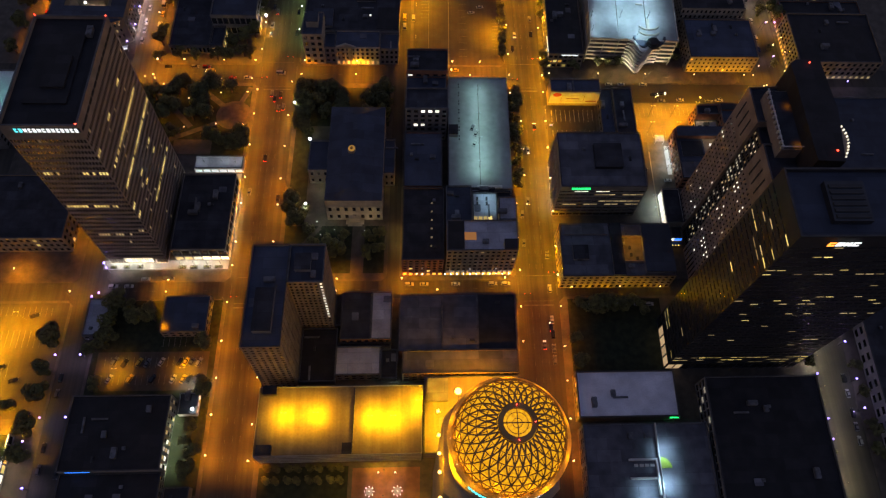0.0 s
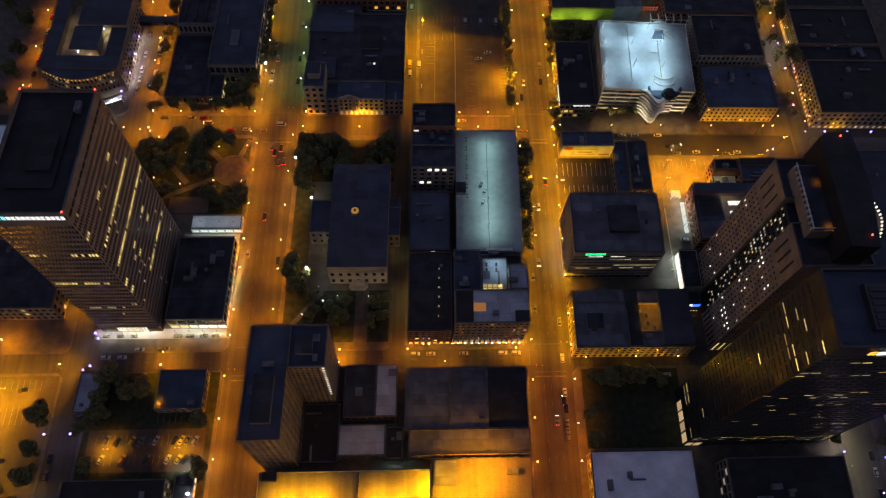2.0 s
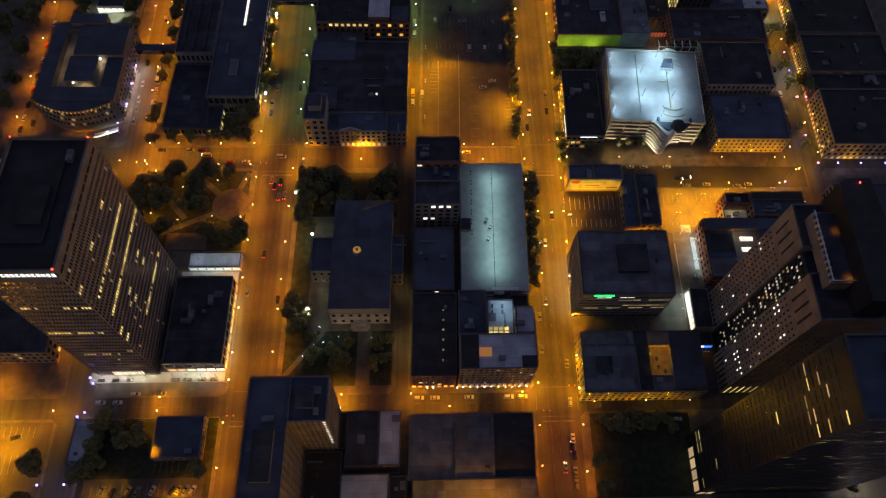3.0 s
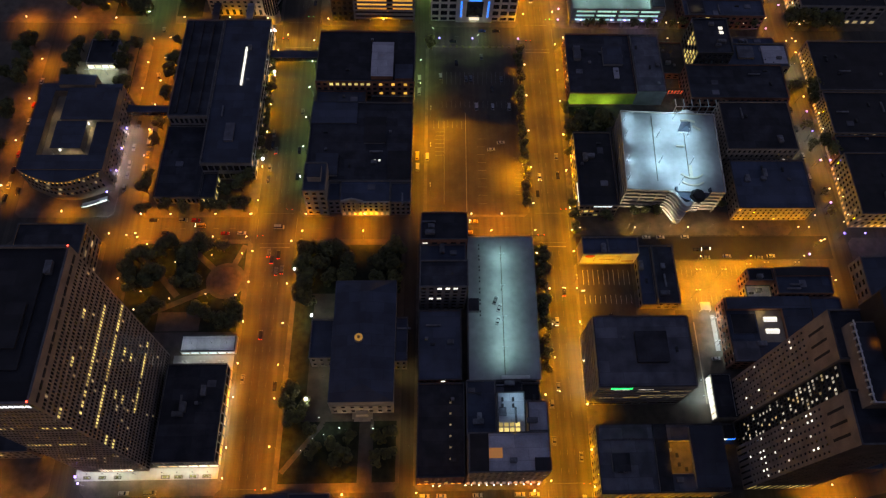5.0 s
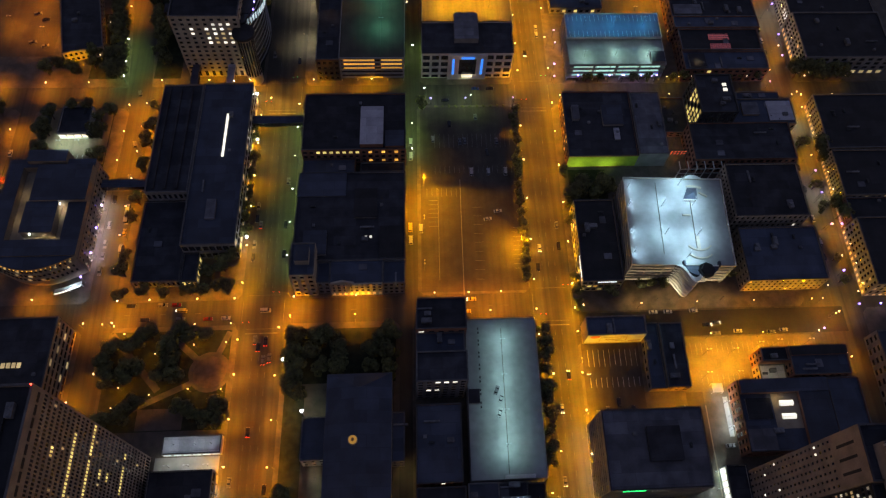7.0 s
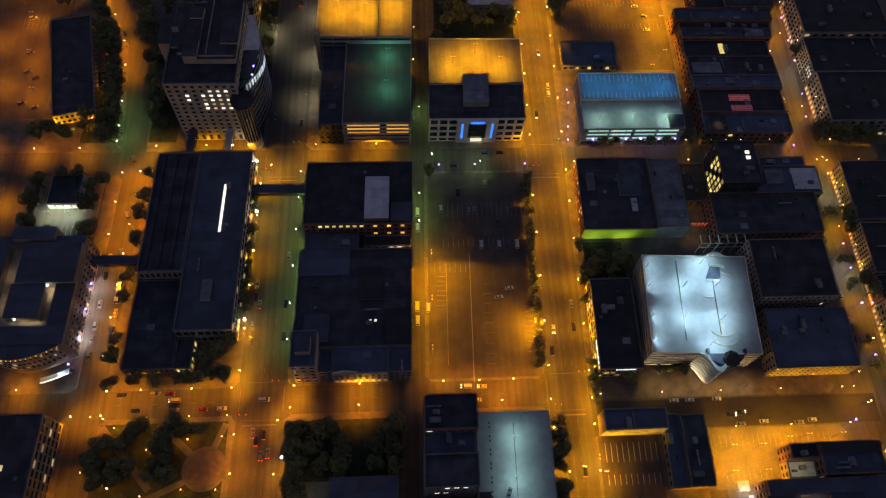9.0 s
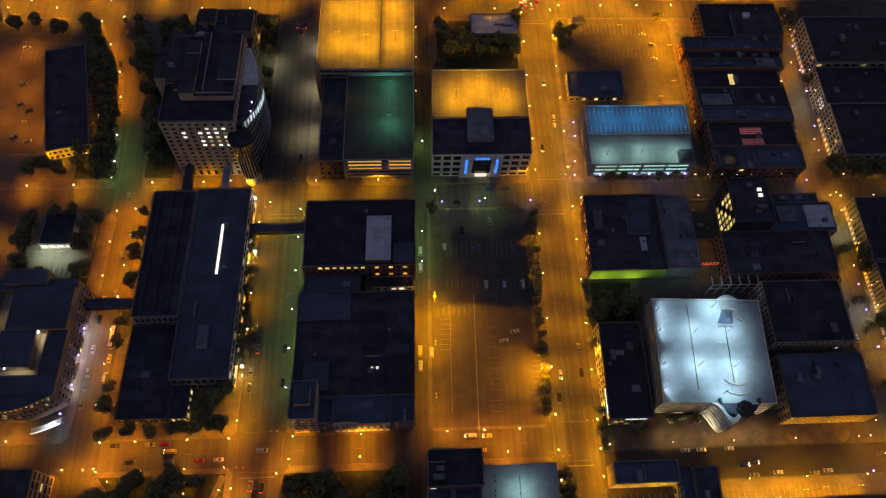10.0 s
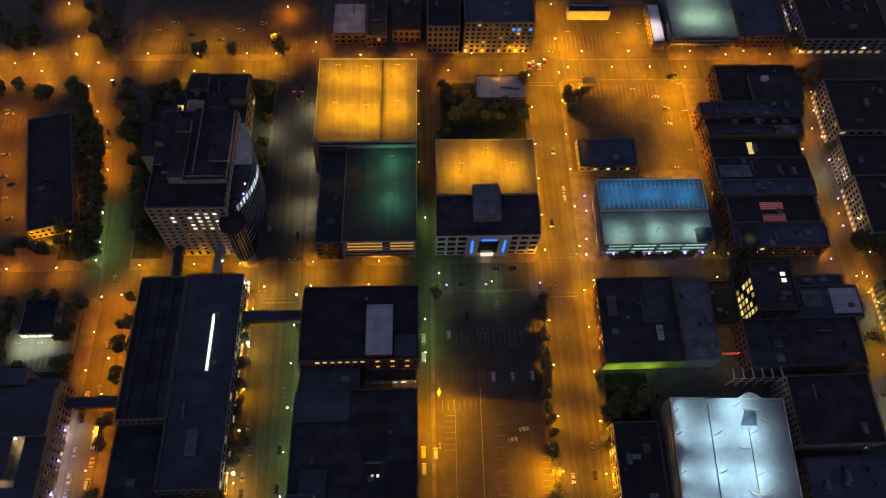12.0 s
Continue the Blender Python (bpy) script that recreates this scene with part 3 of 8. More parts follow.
tagged(ob, "round brick-brown paved circle in a park", "plaza", kind="structure")

# ---- road paint ----
def stripes(label, boxes, mat="paint", z=0.004):
    bm = bmesh.new()
    for x0, x1, y0, y1 in boxes:
        v = [bm.verts.new((x, y, zz)) for zz in (z - 0.003, z + 0.004) for y in (y0, y1) for x in (x0, x1)]
        for f in ((4, 5, 7, 6), (0, 1, 5, 4), (2, 6, 7, 3), (0, 4, 6, 2), (1, 3, 7, 5)):
            bm.faces.new([v[i] for i in f])
    for v in bm.verts:
        v.co.x += SKEW * (v.co.y - 300)
    ob = new("road_marking", to_mesh("road_marking", bm, M[mat], False))
    return tagged(ob, label, "road marking", kind="stuff")


lanes = []
for uc, offs in ((-78.2, (-3.6, 0, 3.6)), (74.3, (-3.6, 0, 3.6))):
    for v0, v1 in ((40, 143), (158, 287), (306, 427), (448, 573), (593, 690)):
        y = v0 + 4
        while y < v1 - 5:
            for o in offs:
                lanes.append((uc + o - 0.08, uc + o + 0.08, y, y + 3))
            y += 9
for vc in (150.5, 296.5, 437.5, 583):
    for u0, u1 in ((-153, -92), (-64, 61), (88, 210)):
        x = u0 + 4
        while x < u1 - 5:
            lanes.append((x, x + 3, vc - 0.08, vc + 0.08))
            x += 9
stripes("worn white dashed lane lines on the streets", lanes)
cross = []
for uc, half in ((-78.2, 8.2), (74.3, 8.0)):
    for v0, v1 in ((145.5, 155.5), (289.5, 303.5), (429.5, 445.5), (575, 591)):
        for y in (v0 - 2.6, v1 + 2.3):
            cross.append((uc - half, uc + half, y, y + 0.25))
        cross.append((uc - half, uc + half, v0 - 5.2, v0 - 4.6))
        for x in (uc - half - 2.6, uc + half + 2.3):
            cross.append((x, x + 0.25, v0 + 0.6, v1 - 0.6))
stripes("worn white crosswalk and stop lines at the street corners", cross)


def stalls(u0, u1, v0, v1, step, along="u"):
    out = []
    if along == "u":
        x = u0
        while x <= u1:
            out.append((x, x + 0.14, v0, v1))
            x += step
    else:
        y = v0
        while y <= v1:
            out.append((u0, u1, y, y + 0.14))
            y += step
    return out


lot = stalls(8, 26, 364.5, 370, 2.8) + stalls(9, 14.3, 345, 364, 2.8, "v") + [(14.2, 14.4, 312, 370)] + stalls(55.5, 60, 318, 346, 2.8, "v") + stalls(34, 39, 312, 360, 5.6, "v") + stalls(13, 60, 380, 385, 2.8) + stalls(13, 60, 398, 408, 2.8) + [(27.0, 27.4, 303, 376)]
stripes("faded white stall lines of the open parking lot", lot, "stall_paint", z=LAY + 0.024)
stripes("white stall lines of a small lot", stalls(90, 117, 250, 255, 2.8) + stalls(90, 117, 261, 270, 2.8), "white_line", z=LAY + 0.024)
stripes("faded white stall lines of an orange-lit lot", stalls(145, 205, 266, 272, 2.8) + stalls(148, 200, 250, 255, 2.8), "stall_paint", z=LAY + 0.024)
stripes("white stall lines of a kiosk forecourt", stalls(-209, -180, 391.5, 397, 2.8), "white_line", z=LAY + 0.064)
stripes("painted stall lines of an amber-lit lot", stalls(-223, -176, 137, 142, 2.8) + stalls(-200, -178, 120, 129, 2.8) + stalls(-215, -190, 104, 113, 2.8) + stalls(-215, -192, 88, 96, 2.8), "stall_paint", z=LAY + 0.024)
stripes("white stall lines of a small full lot", stalls(-146, -97, 100, 105, 2.8) + stalls(-146, -97, 109, 114.5, 2.8) + stalls(-119, -106, 119.5, 125, 2.8), "stall_paint", z=LAY + 0.064)
stripes("faded stall lines of a corner lot", stalls(95, 160, 540, 545, 2.8) + stalls(100, 150, 560, 570, 2.8) + stalls(-160, -80, 600, 606, 2.8) + stalls(-250, -226, 540, 550, 2.8) + stalls(80, 120, 600, 612, 2.8), "stall_paint", z=LAY + 0.024)

# ---- buildings ----


# the tall slab tower with a gridded facade
def slab_tower():
    r = random.Random(31)
    south = {20: ((2, 6), (14, 21)), 13: ((1, 7), (10, 17)), 6: ((4, 7), (10, 12), (15, 16))}
    east = {19: (4, 36), 15: (3, 41), 6: (14, 38)}

    def lit(side, j, i, floors, bays):
        if j < 0:
            return "shopfront" if side == "S" and 5 < i < 17 else None
        if side == "S":
            if any(a <= i <= b for a, b in south.get(j, ())) and r.random() < 0.8:
                return "dim_pane" if j == 6 else "warm_pane"
            return "dim_pane" if r.random() < 0.012 else None
        if j in east and east[j][0] <= i <= east[j][1] and r.random() < 0.93:
            return "warm_pane"
        if j in (10, 12, 23) and i % 14 < 3:
            return "warm_pane"
        return "dim_pane" if r.random() < 0.02 else None
    ob = building("office_tower", -154, -124, 167, 224, 121.5, "tall brown concrete office tower with gridded windows and white rooftop sign", "brown_wall", "black_roof", {"S": (27, 22), "E": (27, 42)}, ground=6.5, wf=0.66, hf=0.6, lit=lit, units=3, z_top=8.5, t=0.6, share=True, parapet=1.6, cat="tower")
    roof_box(ob, -9, 8, -17, 19, 119.9, 120.7, "dark_wall", cap="black_roof")
    roof_box(ob, -3, 6, -10, 6, 120.9, 122.1, "dark_wall", cap="black_roof")
    for x, y in ((14.6, -28.0), (14.6, 28.0), (-14.4, 28.0)):
        bm = bmesh.new()
        bmesh.ops.create_icosphere(bm, subdivisions=1, radius=0.35, matrix=Matrix.Translation((x + SKEW * y, y, 122.0)))
        part("beacon", bm, G["red_bulb"], ob, skew=False)
    bm = bmesh.new()
    quad_box(bm, -0.1, 0.1, -1.65, 1.65, -0.65, 0.65)
    slot = to_mesh("vent_slot", bm, M["core"])
    for i in range(13):
        piece("vent_slot", slot, ob, 15.15, -25.2 + i * 4.2, 116.6)
    sign_row(ob, -9.6, -28.6, 117.6, 14, G["white_sign"], "white lit sign letters with a teal mark", 1.05, 2.2, 0.72, mark=(2, "teal_sign"))
    return ob


slab_tower()


# the dark curtain-wall tower
def dark_tower():
    r = random.Random(5)
    bright = {33: 0.06, 30: 0.55, 29: 0.5, 23: 0.08, 22: 0.22, 21: 0.2, 18: 0.35, 9: 0.18, 8: 0.12, 2: 0.75, 1: 0.6, 0: 0.3}

    def lit(side, j, i, floors, bays):
        if j < 0:
            return "lobby_pane" if side == "W" and i < 4 or side == "S" and i < 2 else None
        if side == "S":
            p = bright.get(j, 0.02)
        else:
            p = 0.5 if j < 3 else ({30: 0.5, 32: 0.4, 33: 0.25, 29: 0.35, 23: 0.3}.get(j, 0.03))
        return ("dim_pane" if j in (18, 21, 8, 9) or r.random() < 0.55 else "warm_pane") if r.random() < p else None
    ob = building("curtain_wall_tower", 137, 205, 104.5, 132, 146, "tall dark curtain-wall office tower with scattered lit windows", "dark_wall", "slate_roof", {"S": (36, 17), "W": (36, 5)}, ground=8, wf=0.84, hf=0.26, lit=lit, units=0, z_top=7, t=0.6, share=True, parapet=2.0, cat="tower")
    for x in (-14, 14):
        bm = bmesh.new()
        quad_box(bm, x - 7, x + 7, -8, 8, 144, 146.5)
        well = part("plant_enclosure", bm, M["dark_wall"], ob)
        bm = bmesh.new()
        for i in range(6):
            quad_box(bm, x - 6, x + 6, -7 + i * 2.4, -5.6 + i * 2.4, 146.5, 146.9)
        part("louvre", bm, M["black_metal"], well)
    sign_row(ob, -21.7, -13.85, 139.4, 4, G["white_sign"], "white lit sign letters with an orange mark", 2.4, 2.6, 0.5, mark=(1, "orange_sign"))


dark_tower()


# the brown hotel tower: two wings, a recessed glass bay between them, a terrace and a dark crown
def hotel_tower():
    r = random.Random(9)
    rows = {"N": {16: 0.5, 6: 0.35, 3: 0.3}, "S": {17: 0.4, 16: 0.6, 10: 0.6, 11: 0.3, 4: 0.7, 3: 0.4}}

    def lit_for(which):
        def lit(side, j, i, floors, bays):
            if j < 0:
                return "warm_pane" if side == "S" else None
            if side == "W" and r.random() < rows[which].get(j, 0.02):
                return "white_pane"
            return None
        return lit
    wings = []
    for which, v0, v1 in (("S", 153.4, 173.4), ("N", 185, 205)):
        ob = building("hotel_tower", 158, 188, v0, v1, 102, "tall brown hotel tower wing with small square windows", "brown_wall", "tar_roof", {"W": (20, 7), "S": (20, 9)} if which == "S" else {"W": (20, 7)}, ground=12, wf=0.34, hf=0.45, lit=lit_for(which), units=0, z_top=20, t=0.5, share=True, cat="tower", group="hotel tower")
        for k in range(3):
            bm = bmesh.new()
            quad_box(bm, -15.03, -14.8, -5.6 + k * 5.0, -4.5 + k * 5.0, 85, 97)
            part("vent_slot", bm, M["core"], ob, "long dark slot below the roof")
        wings.append(ob)
    building("hotel_tower", 159.5, 188, 173.5, 184.9, 98, "recessed dark glass bay of a hotel tower", "dark_wall", "tar_roof", {"W": (26, 7)}, ground=5, wf=0.7, hf=0.5, lit=lambda s, j, i, f, b: r.choice(("dim_pane", "pale_pane", "pale_pane", "pale_pane")) if j >= 0 and r.random() < 0.38 else None, units=0, t=0.4, cat="tower", group="hotel tower")
    ob = wings[0]
    # the set-back storey behind the wings, its terrace with a pale railing, and the dark crown
    bm = bmesh.new()
    quad_box(bm, -11.0, 15.5, 3.0, 34.2, 101.2, 107.6)
    up = part("upper_storey", bm, M["brown_wall"], ob)
    bm = bmesh.new()
    quad_box(bm, -10.6, 0, 3.4, 33.8, 107.6, 107.9)
    part("terrace", bm, M["tar_roof"], up)
    for i in range(12):
        bm = bmesh.new()
        y = 3.6 + i * 2.65
        quad_box(bm, -11.5, -10.2, y - 0.3, y + 0.3, 107.6, 109.4)
        part("parapet_post", bm, M["white_wall"], up, "pale parapet post")
    bm = bmesh.new()
    quad_box(bm, -11.2, -10.7, 3.0, 34.2, 109.4, 109.7)
    quad_box(bm, -10.7, -2.0, 3.0, 3.4, 109.4, 109.7)
    part("parapet_rail", bm, M["white_wall"], up)
    bm = bmesh.new()
    ring = [(-2.0, -8.0), (9.5, -8.6), (13.0, 18.0), (11.5, 45.6), (0.5, 45.0), (-2.0, 43.0)]
    prism(bm, ring, 101.2, 116)
    part("crown", bm, M["black_roof"], ob, "long dark crown above the terrace")
    for x, y in ((7, -3.5), (7.4, 43)):
        bm = bmesh.new()
        bmesh.ops.create_icosphere(bm, subdivisions=1, radius=0.4, matrix=Matrix.Translation((x, y, 116.5)))
        part("beacon", bm, G["red_bulb"], ob, skew=False)
    # bowed cornice with bright lamps
    bm = bmesh.new()
    ring = [(13 + 9.2 * math.sin(math.pi * i / 20), -6 + 36 * i / 20) for i in range(21)]
    prism(bm, ring, 60, 103.4)
    bow = part("bowed_bay", bm, M["brown_wall"], ob)
    for i in range(14):
        a = math.pi * (4.5 + i * 0.98) / 20
        bm = bmesh.new()
        prism(bm, circle(13.2 + 9.2 * math.sin(a), -6 + 36 * a / math.pi, 0.42, 8), 103.4, 104.1)
        part("cornice_lamp", bm, G["shopfront"], bow)
    spot(169.4, 168, 109.5, 220, SODIUM, 150)
    spot(169.4, 189, 109.5, 150, SODIUM, 150)


hotel_tower()
building("lit_lobby", 148, 157.8, 186, 208, 9, "low dark-roofed lobby with a bright white glass wall", "white_wall", "tar_roof", {"W": (1, 7)}, wf=0.85, hf=0.75, lit=lambda s, j, i, f, b: "skylight" if i > 1 else "shopfront", units=0)
mq = building("marquee", 149, 155, 176, 183, 9, "small marquee with a blue lit fascia and amber bulbs", "dark_wall", "tar_roof", {"S": (1, 4)}, wf=0.7, hf=0.4, lit=lambda s, j, i, f, b: "amber_pane", units=0)
sign_row(mq, -3.0, -3.55, 6.4, 3, G["blue_sign"], "blue lit fascia", 1.8, 2.2, 0.2, mark=(1, "white_sign"))
for k in range(8):
    bm = bmesh.new()
    bmesh.ops.create_icosphere(bm, subdivisions=1, radius=0.3, matrix=Matrix.Translation((-2.6 + 1.6 * (k % 4), -4.0 - 1.1 * (k // 4), 4.6 - 0.8 * (k // 4))))
    part("marquee_bulb", bm, G["flood"], mq)
bm = bmesh.new()
quad_box(bm, -3.2, 3.2, -5.6, -3.5, 4.9, 5.2)
part("marquee_canopy", bm, M["dark_wall"], mq)


# the domed tower: octagonal shaft, ring lamps, lattice dome with an open eye
def domed_tower():
    ob = thing("domed_tower", 37, 42, KERB, "tall tower with an amber-lit lattice dome and dark ring", "tower")
    bm = bmesh.new()
    prism(bm, chamfered(19, 19, 7), 0, 112)
    part("shaft", bm, M["tan_wall"], ob)
    bm = bmesh.new()
    prism(bm, circle(0, 0, 17.4, 48), 112, 134)
    part("drum", bm, M["tan_wall"], ob)
    bm = bmesh.new()
    prism(bm, circle(0, 0, 18.8, 48), 134, 135)
    part("ledge", bm, M["gilt"], ob, "gilded ledge round the dome")
    bm = bmesh.new()
    n = 64
    for rr, zz in ((17.6, 135.5), (18.5, 135.0)):
        for i in range(n):
            a0, a1 = 2 * math.pi * i / n, 2 * math.pi * (i + 1) / n
            prism(bm, [(r * math.cos(a), r * math.sin(a)) for r, a in ((rr, a0), (rr + 0.35, a0), (rr + 0.35, a1), (rr, a1))], zz, zz + 0.4)
    bmesh.ops.remove_doubles(bm, verts=bm.verts, dist=0.001)
    part("rim_rail", bm, M["gilt"], ob, "gilded double rim rail", skew=False)
    R, z0, rise = 17.2, 135.0, 19.0
    top = math.radians(75.5)

    def shell(a, b, off=0.0):
        """b from 0 at the foot to 1 at the eye."""
        th = b * top
        r = (R + off) * math.cos(th)
        return Vector((r * math.cos(a), r * math.sin(a), z0 + (rise + off) * math.sin(th)))
    # inner skin glows by itself to imitate amber floodlighting
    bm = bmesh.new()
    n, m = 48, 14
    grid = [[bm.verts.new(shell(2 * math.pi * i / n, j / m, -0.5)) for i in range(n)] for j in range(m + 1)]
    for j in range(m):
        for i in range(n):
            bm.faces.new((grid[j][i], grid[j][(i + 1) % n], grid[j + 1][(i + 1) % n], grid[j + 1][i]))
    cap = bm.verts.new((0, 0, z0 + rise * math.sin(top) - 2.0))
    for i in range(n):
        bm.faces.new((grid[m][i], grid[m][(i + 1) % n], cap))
    skin = part("dome_skin", bm, G["dome_skin"], ob, "amber inner skin of the dome, glowing in place of floodlight", skew=False)
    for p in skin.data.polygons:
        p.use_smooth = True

    def bar(bm, p, q, wide, deep):
        d = (q - p).normalized()
        out = (Vector(((p.x + q.x) / 2, (p.y + q.y) / 2, ((p.z + q.z) / 2 - z0) * 0.9))).normalized()
        s = d.cross(out).normalized() * wide / 2
        o = out * deep
        v = [bm.verts.new(c) for c in (p - s, p + s, q + s, q - s, p - s + o, p + s + o, q + s + o, q - s + o)]
        for f in ((0, 1, 2, 3), (7, 6, 5, 4), (0, 4, 5, 1), (1, 5, 6, 2), (2, 6, 7, 3), (3, 7, 4, 0)):
            bm.faces.new([v[i] for i in f])
    seg, lev = 30, 6
    bm = bmesh.new()
    for j in range(lev):
        b0, b1 = (j / lev) ** 0.9 * 0.93, ((j + 1) / lev) ** 0.9 * 0.93
        for i in range(seg):
            a0 = 2 * math.pi * (i + 0.5 * (j % 2)) / seg
            am, ap = a0 - math.pi / seg, a0 + math.pi / seg
            bar(bm, shell(a0, b0), shell(am, b1), 0.24 + 0.26 * b1, 0.3)
            bar(bm, shell(a0, b0), shell(ap, b1), 0.24 + 0.26 * b1, 0.3)
            bar(bm, shell(am, b1), shell(ap, b1), 0.2, 0.26)
            if j < lev - 1:
                bar(bm, shell(a0, b0), shell(a0, (b0 + b1) / 2 + (b1 - b0) * 0.45), 0.16, 0.2)
    part("lattice", bm, M["lattice"], ob, "dark bronze lattice bars", skew=False, kind="stuff")
    # dark ring round the eye
    bm = bmesh.new()
    n = 40
    rz = z0 + rise * math.sin(top * 0.93)
    r0, r1 = 4.1, 5.6
    rings = [[bm.verts.new((r * math.cos(2 * math.pi * i / n), r * math.sin(2 * math.pi * i / n), z)) for i in range(n)] for r, z in ((r1, rz - 0.4), (r1, rz + 1.0), (r0, rz + 1.3), (r0, rz - 0.6))]
    for a, b in ((0, 1), (1, 2), (2, 3)):
        for i in range(n):
            bm.faces.new((rings[a][i], rings[a][(i + 1) % n], rings[b][(i + 1) % n], rings[b][i]))
    part("eye_ring", bm, M["lattice"], ob, "dark bronze ring round the eye", skew=False)
    bm = bmesh.new()
    for rr in (1.3, 3.0):
        for i in range(24):
            a0, a1 = math.pi * i / 12, math.pi * (i + 1) / 12
            prism(bm, [(q * math.cos(a), q * math.sin(a)) for q, a in ((rr, a0), (rr + 0.16, a0), (rr + 0.16, a1), (rr, a1))], rz + 0.2, rz + 0.4)
    quad_box(bm, -4.1, 4.1, -0.16, 0.16, rz + 0.5, rz + 0.75)
    quad_box(bm, -0.14, 0.14, -4.1, 4.1, rz + 0.75, rz + 0.9)
    part("eye_bars", bm, M["lattice"], ob, skew=False)
    for a in (90, 0, 270):
        bm = bmesh.new()
        bmesh.ops.create_icosphere(bm, subdivisions=1, radius=0.2, matrix=Matrix.Translation((5 * math.cos(radians(a)), 5 * math.sin(radians(a)), rz + 1.5)))
        part("beacon", bm, G["red_bulb"], ob, skew=False)
    for i in range(14):
        a = 2 * math.pi * i / 14
        bm = bmesh.new()
        bmesh.ops.create_icosphere(bm, subdivisions=1, radius=0.2, matrix=Matrix.Translation((17.9 * math.cos(a), 17.9 * math.sin(a), 135.4)))
        part("ledge_lamp", bm, G["shopfront"], ob, skew=False)
    bm = bmesh.new()
    for i in range(9):
        a = radians(228 + i * 4)
        prism(bm, circle(18.0 * math.cos(a), 18.0 * math.sin(a), 0.7, 6), 128, 131)
    part("sign_band", bm, G["teal_sign"], ob, "teal lit sign bars", skew=False)
    bm = bmesh.new()
    for i in range(14):
        a = radians(270 + i * 4)
        prism(bm, circle(18.0 * math.cos(a), 18.0 * math.sin(a), 0.7, 6), 127, 130)
    part("sign_band", bm, G["white_sign"], ob, "white lit sign bars", skew=False)
    # amber flood lamps on the shaft's shoulder
    for x in (-13.4, 12.6):
        bm = bmesh.new()
        quad_box(bm, x - 0.15, x + 0.15, 17.0, 20.4, 112.0, 112.4)
        arm = part("flood_bracket", bm, M["black_metal"], ob, skew=False)
        bm = bmesh.new()
        bmesh.ops.create_icosphere(bm, subdivisions=2, radius=1.25, matrix=Matrix.Translation((x, 20.6, 113.2)))
        part("flood_lamp", bm, G["flood"], arm, "large bright orange flood lamp", skew=False)
    for y in (-14, -6, 0, 6, 14):
        bm = bmesh.new()
        bmesh.ops.create_icosphere(bm, subdivisions=1, radius=0.7, matrix=Matrix.Translation((-20.4, y, 112.6)))
        part("flood_lamp", bm, G["flood"], ob, skew=False)
    for i in range(10):
        a = 2 * math.pi * i / 10
        spot(37 + 19.5 * math.cos(a), 42 + 19.5 * math.sin(a), 137.5, 800, AMBER, 170, target=(37 + 8 * math.cos(a), 42 + 8 * math.sin(a), 150))
        spot(37 + 18.9 * math.cos(a + 0.3), 42 + 18.9 * math.sin(a + 0.3), 138.0, 420, AMBER, 170)
    spot(14, 52, 114, 50000, AMBER, 120, target=(24, 44, 126))
    spot(14, 36, 114, 50000, AMBER, 120, target=(24, 40, 126))
    spot(15.0, 46, 112, 120000, AMBER, 50, target=(8, 48, 0))
    spot(37, 64, 114, 50000, AMBER, 120, target=(37, 56, 128))
    spot(16, 40, 113, 30000, AMBER, 150)


domed_tower()

# twin-slab tower
tw = building("apartment_tower", -66, -49, 98, 147, 60, "tan apartment tower of two joined slabs with dark roofs", "tan_wall", "slate_roof", {"S": (17, 6), "E": (17, 14)}, wf=0.5, hf=0.5, ground=4, lit=random_lit(3, 0.0), units=3, share=True, cat="tower", parapet=1.4)
tw2 = building("apartment_tower", -49, -33, 128, 147, 60, "tan apartment tower wing with a column of lit stair windows", "tan_wall", "slate_roof", {"S": (17, 7), "E": (17, 6)}, wf=0.5, hf=0.5, ground=4, lit=lambda s, j, i, f, b: "white_pane" if s == "S" and i == 6 and j > 3 else None, units=2, share=True, cat="tower", parapet=1.4)
roof_box(tw, -4, 4, -18, 2, 58.6, 62, "grey_wall")
roof_box(tw2, -5, 2, -4, 4, 58.6, 61.5, "grey_wall")

# low bank hall with a bright glass front
building("bank_hall", -120, -91.5, 168.5, 215, 13, "low dark-roofed hall with brightly lit glass front", "grey_wall", "tar_roof", {"S": (1, 6), "E": (1, 10)}, wf=0.86, hf=0.7, ground=5, lit=lambda s, j, i, f, b: (("shopfront" if s == "S" and i > 1 else "dim_pane") if j < 0 else None), units=7)
slab("plaza", -122, -92, 215.3, 223.5, LAY - 0.1, LAY + 0.035, M["pale_concrete"], "pale paved court between a hall and a pavilion", "plaza")
building("lit_pavilion", -118, -91, 224, 232.5, 5, "low white-lit pavilion roof beside a park", "white_wall", "grey_roof", {"S": (1, 6)}, wf=0.8, hf=0.6, lit=lambda s, j, i, f, b: "cool_pane", units=0)
building("office_block", -262, -175, 174, 213, 15.5, "long low office block with amber-lit facade", "tan_wall", "tar_roof", {"S": (3, 26), "E": (3, 10)}, lit=random_lit(4, 0.05), units=4)
fb = building("office_block", -205, -171, 240, 288, 22, "dark-roofed block with amber-banded side beside a tower", "tan_wall", "tar_roof", {"S": (5, 9), "E": (5, 12)}, wf=0.85, hf=0.5, lit=lambda s, j, i, f, b: "dim_pane" if s == "E" and i > 3 and (i * 5 + j * 3) % 7 == 0 else None, units=1)
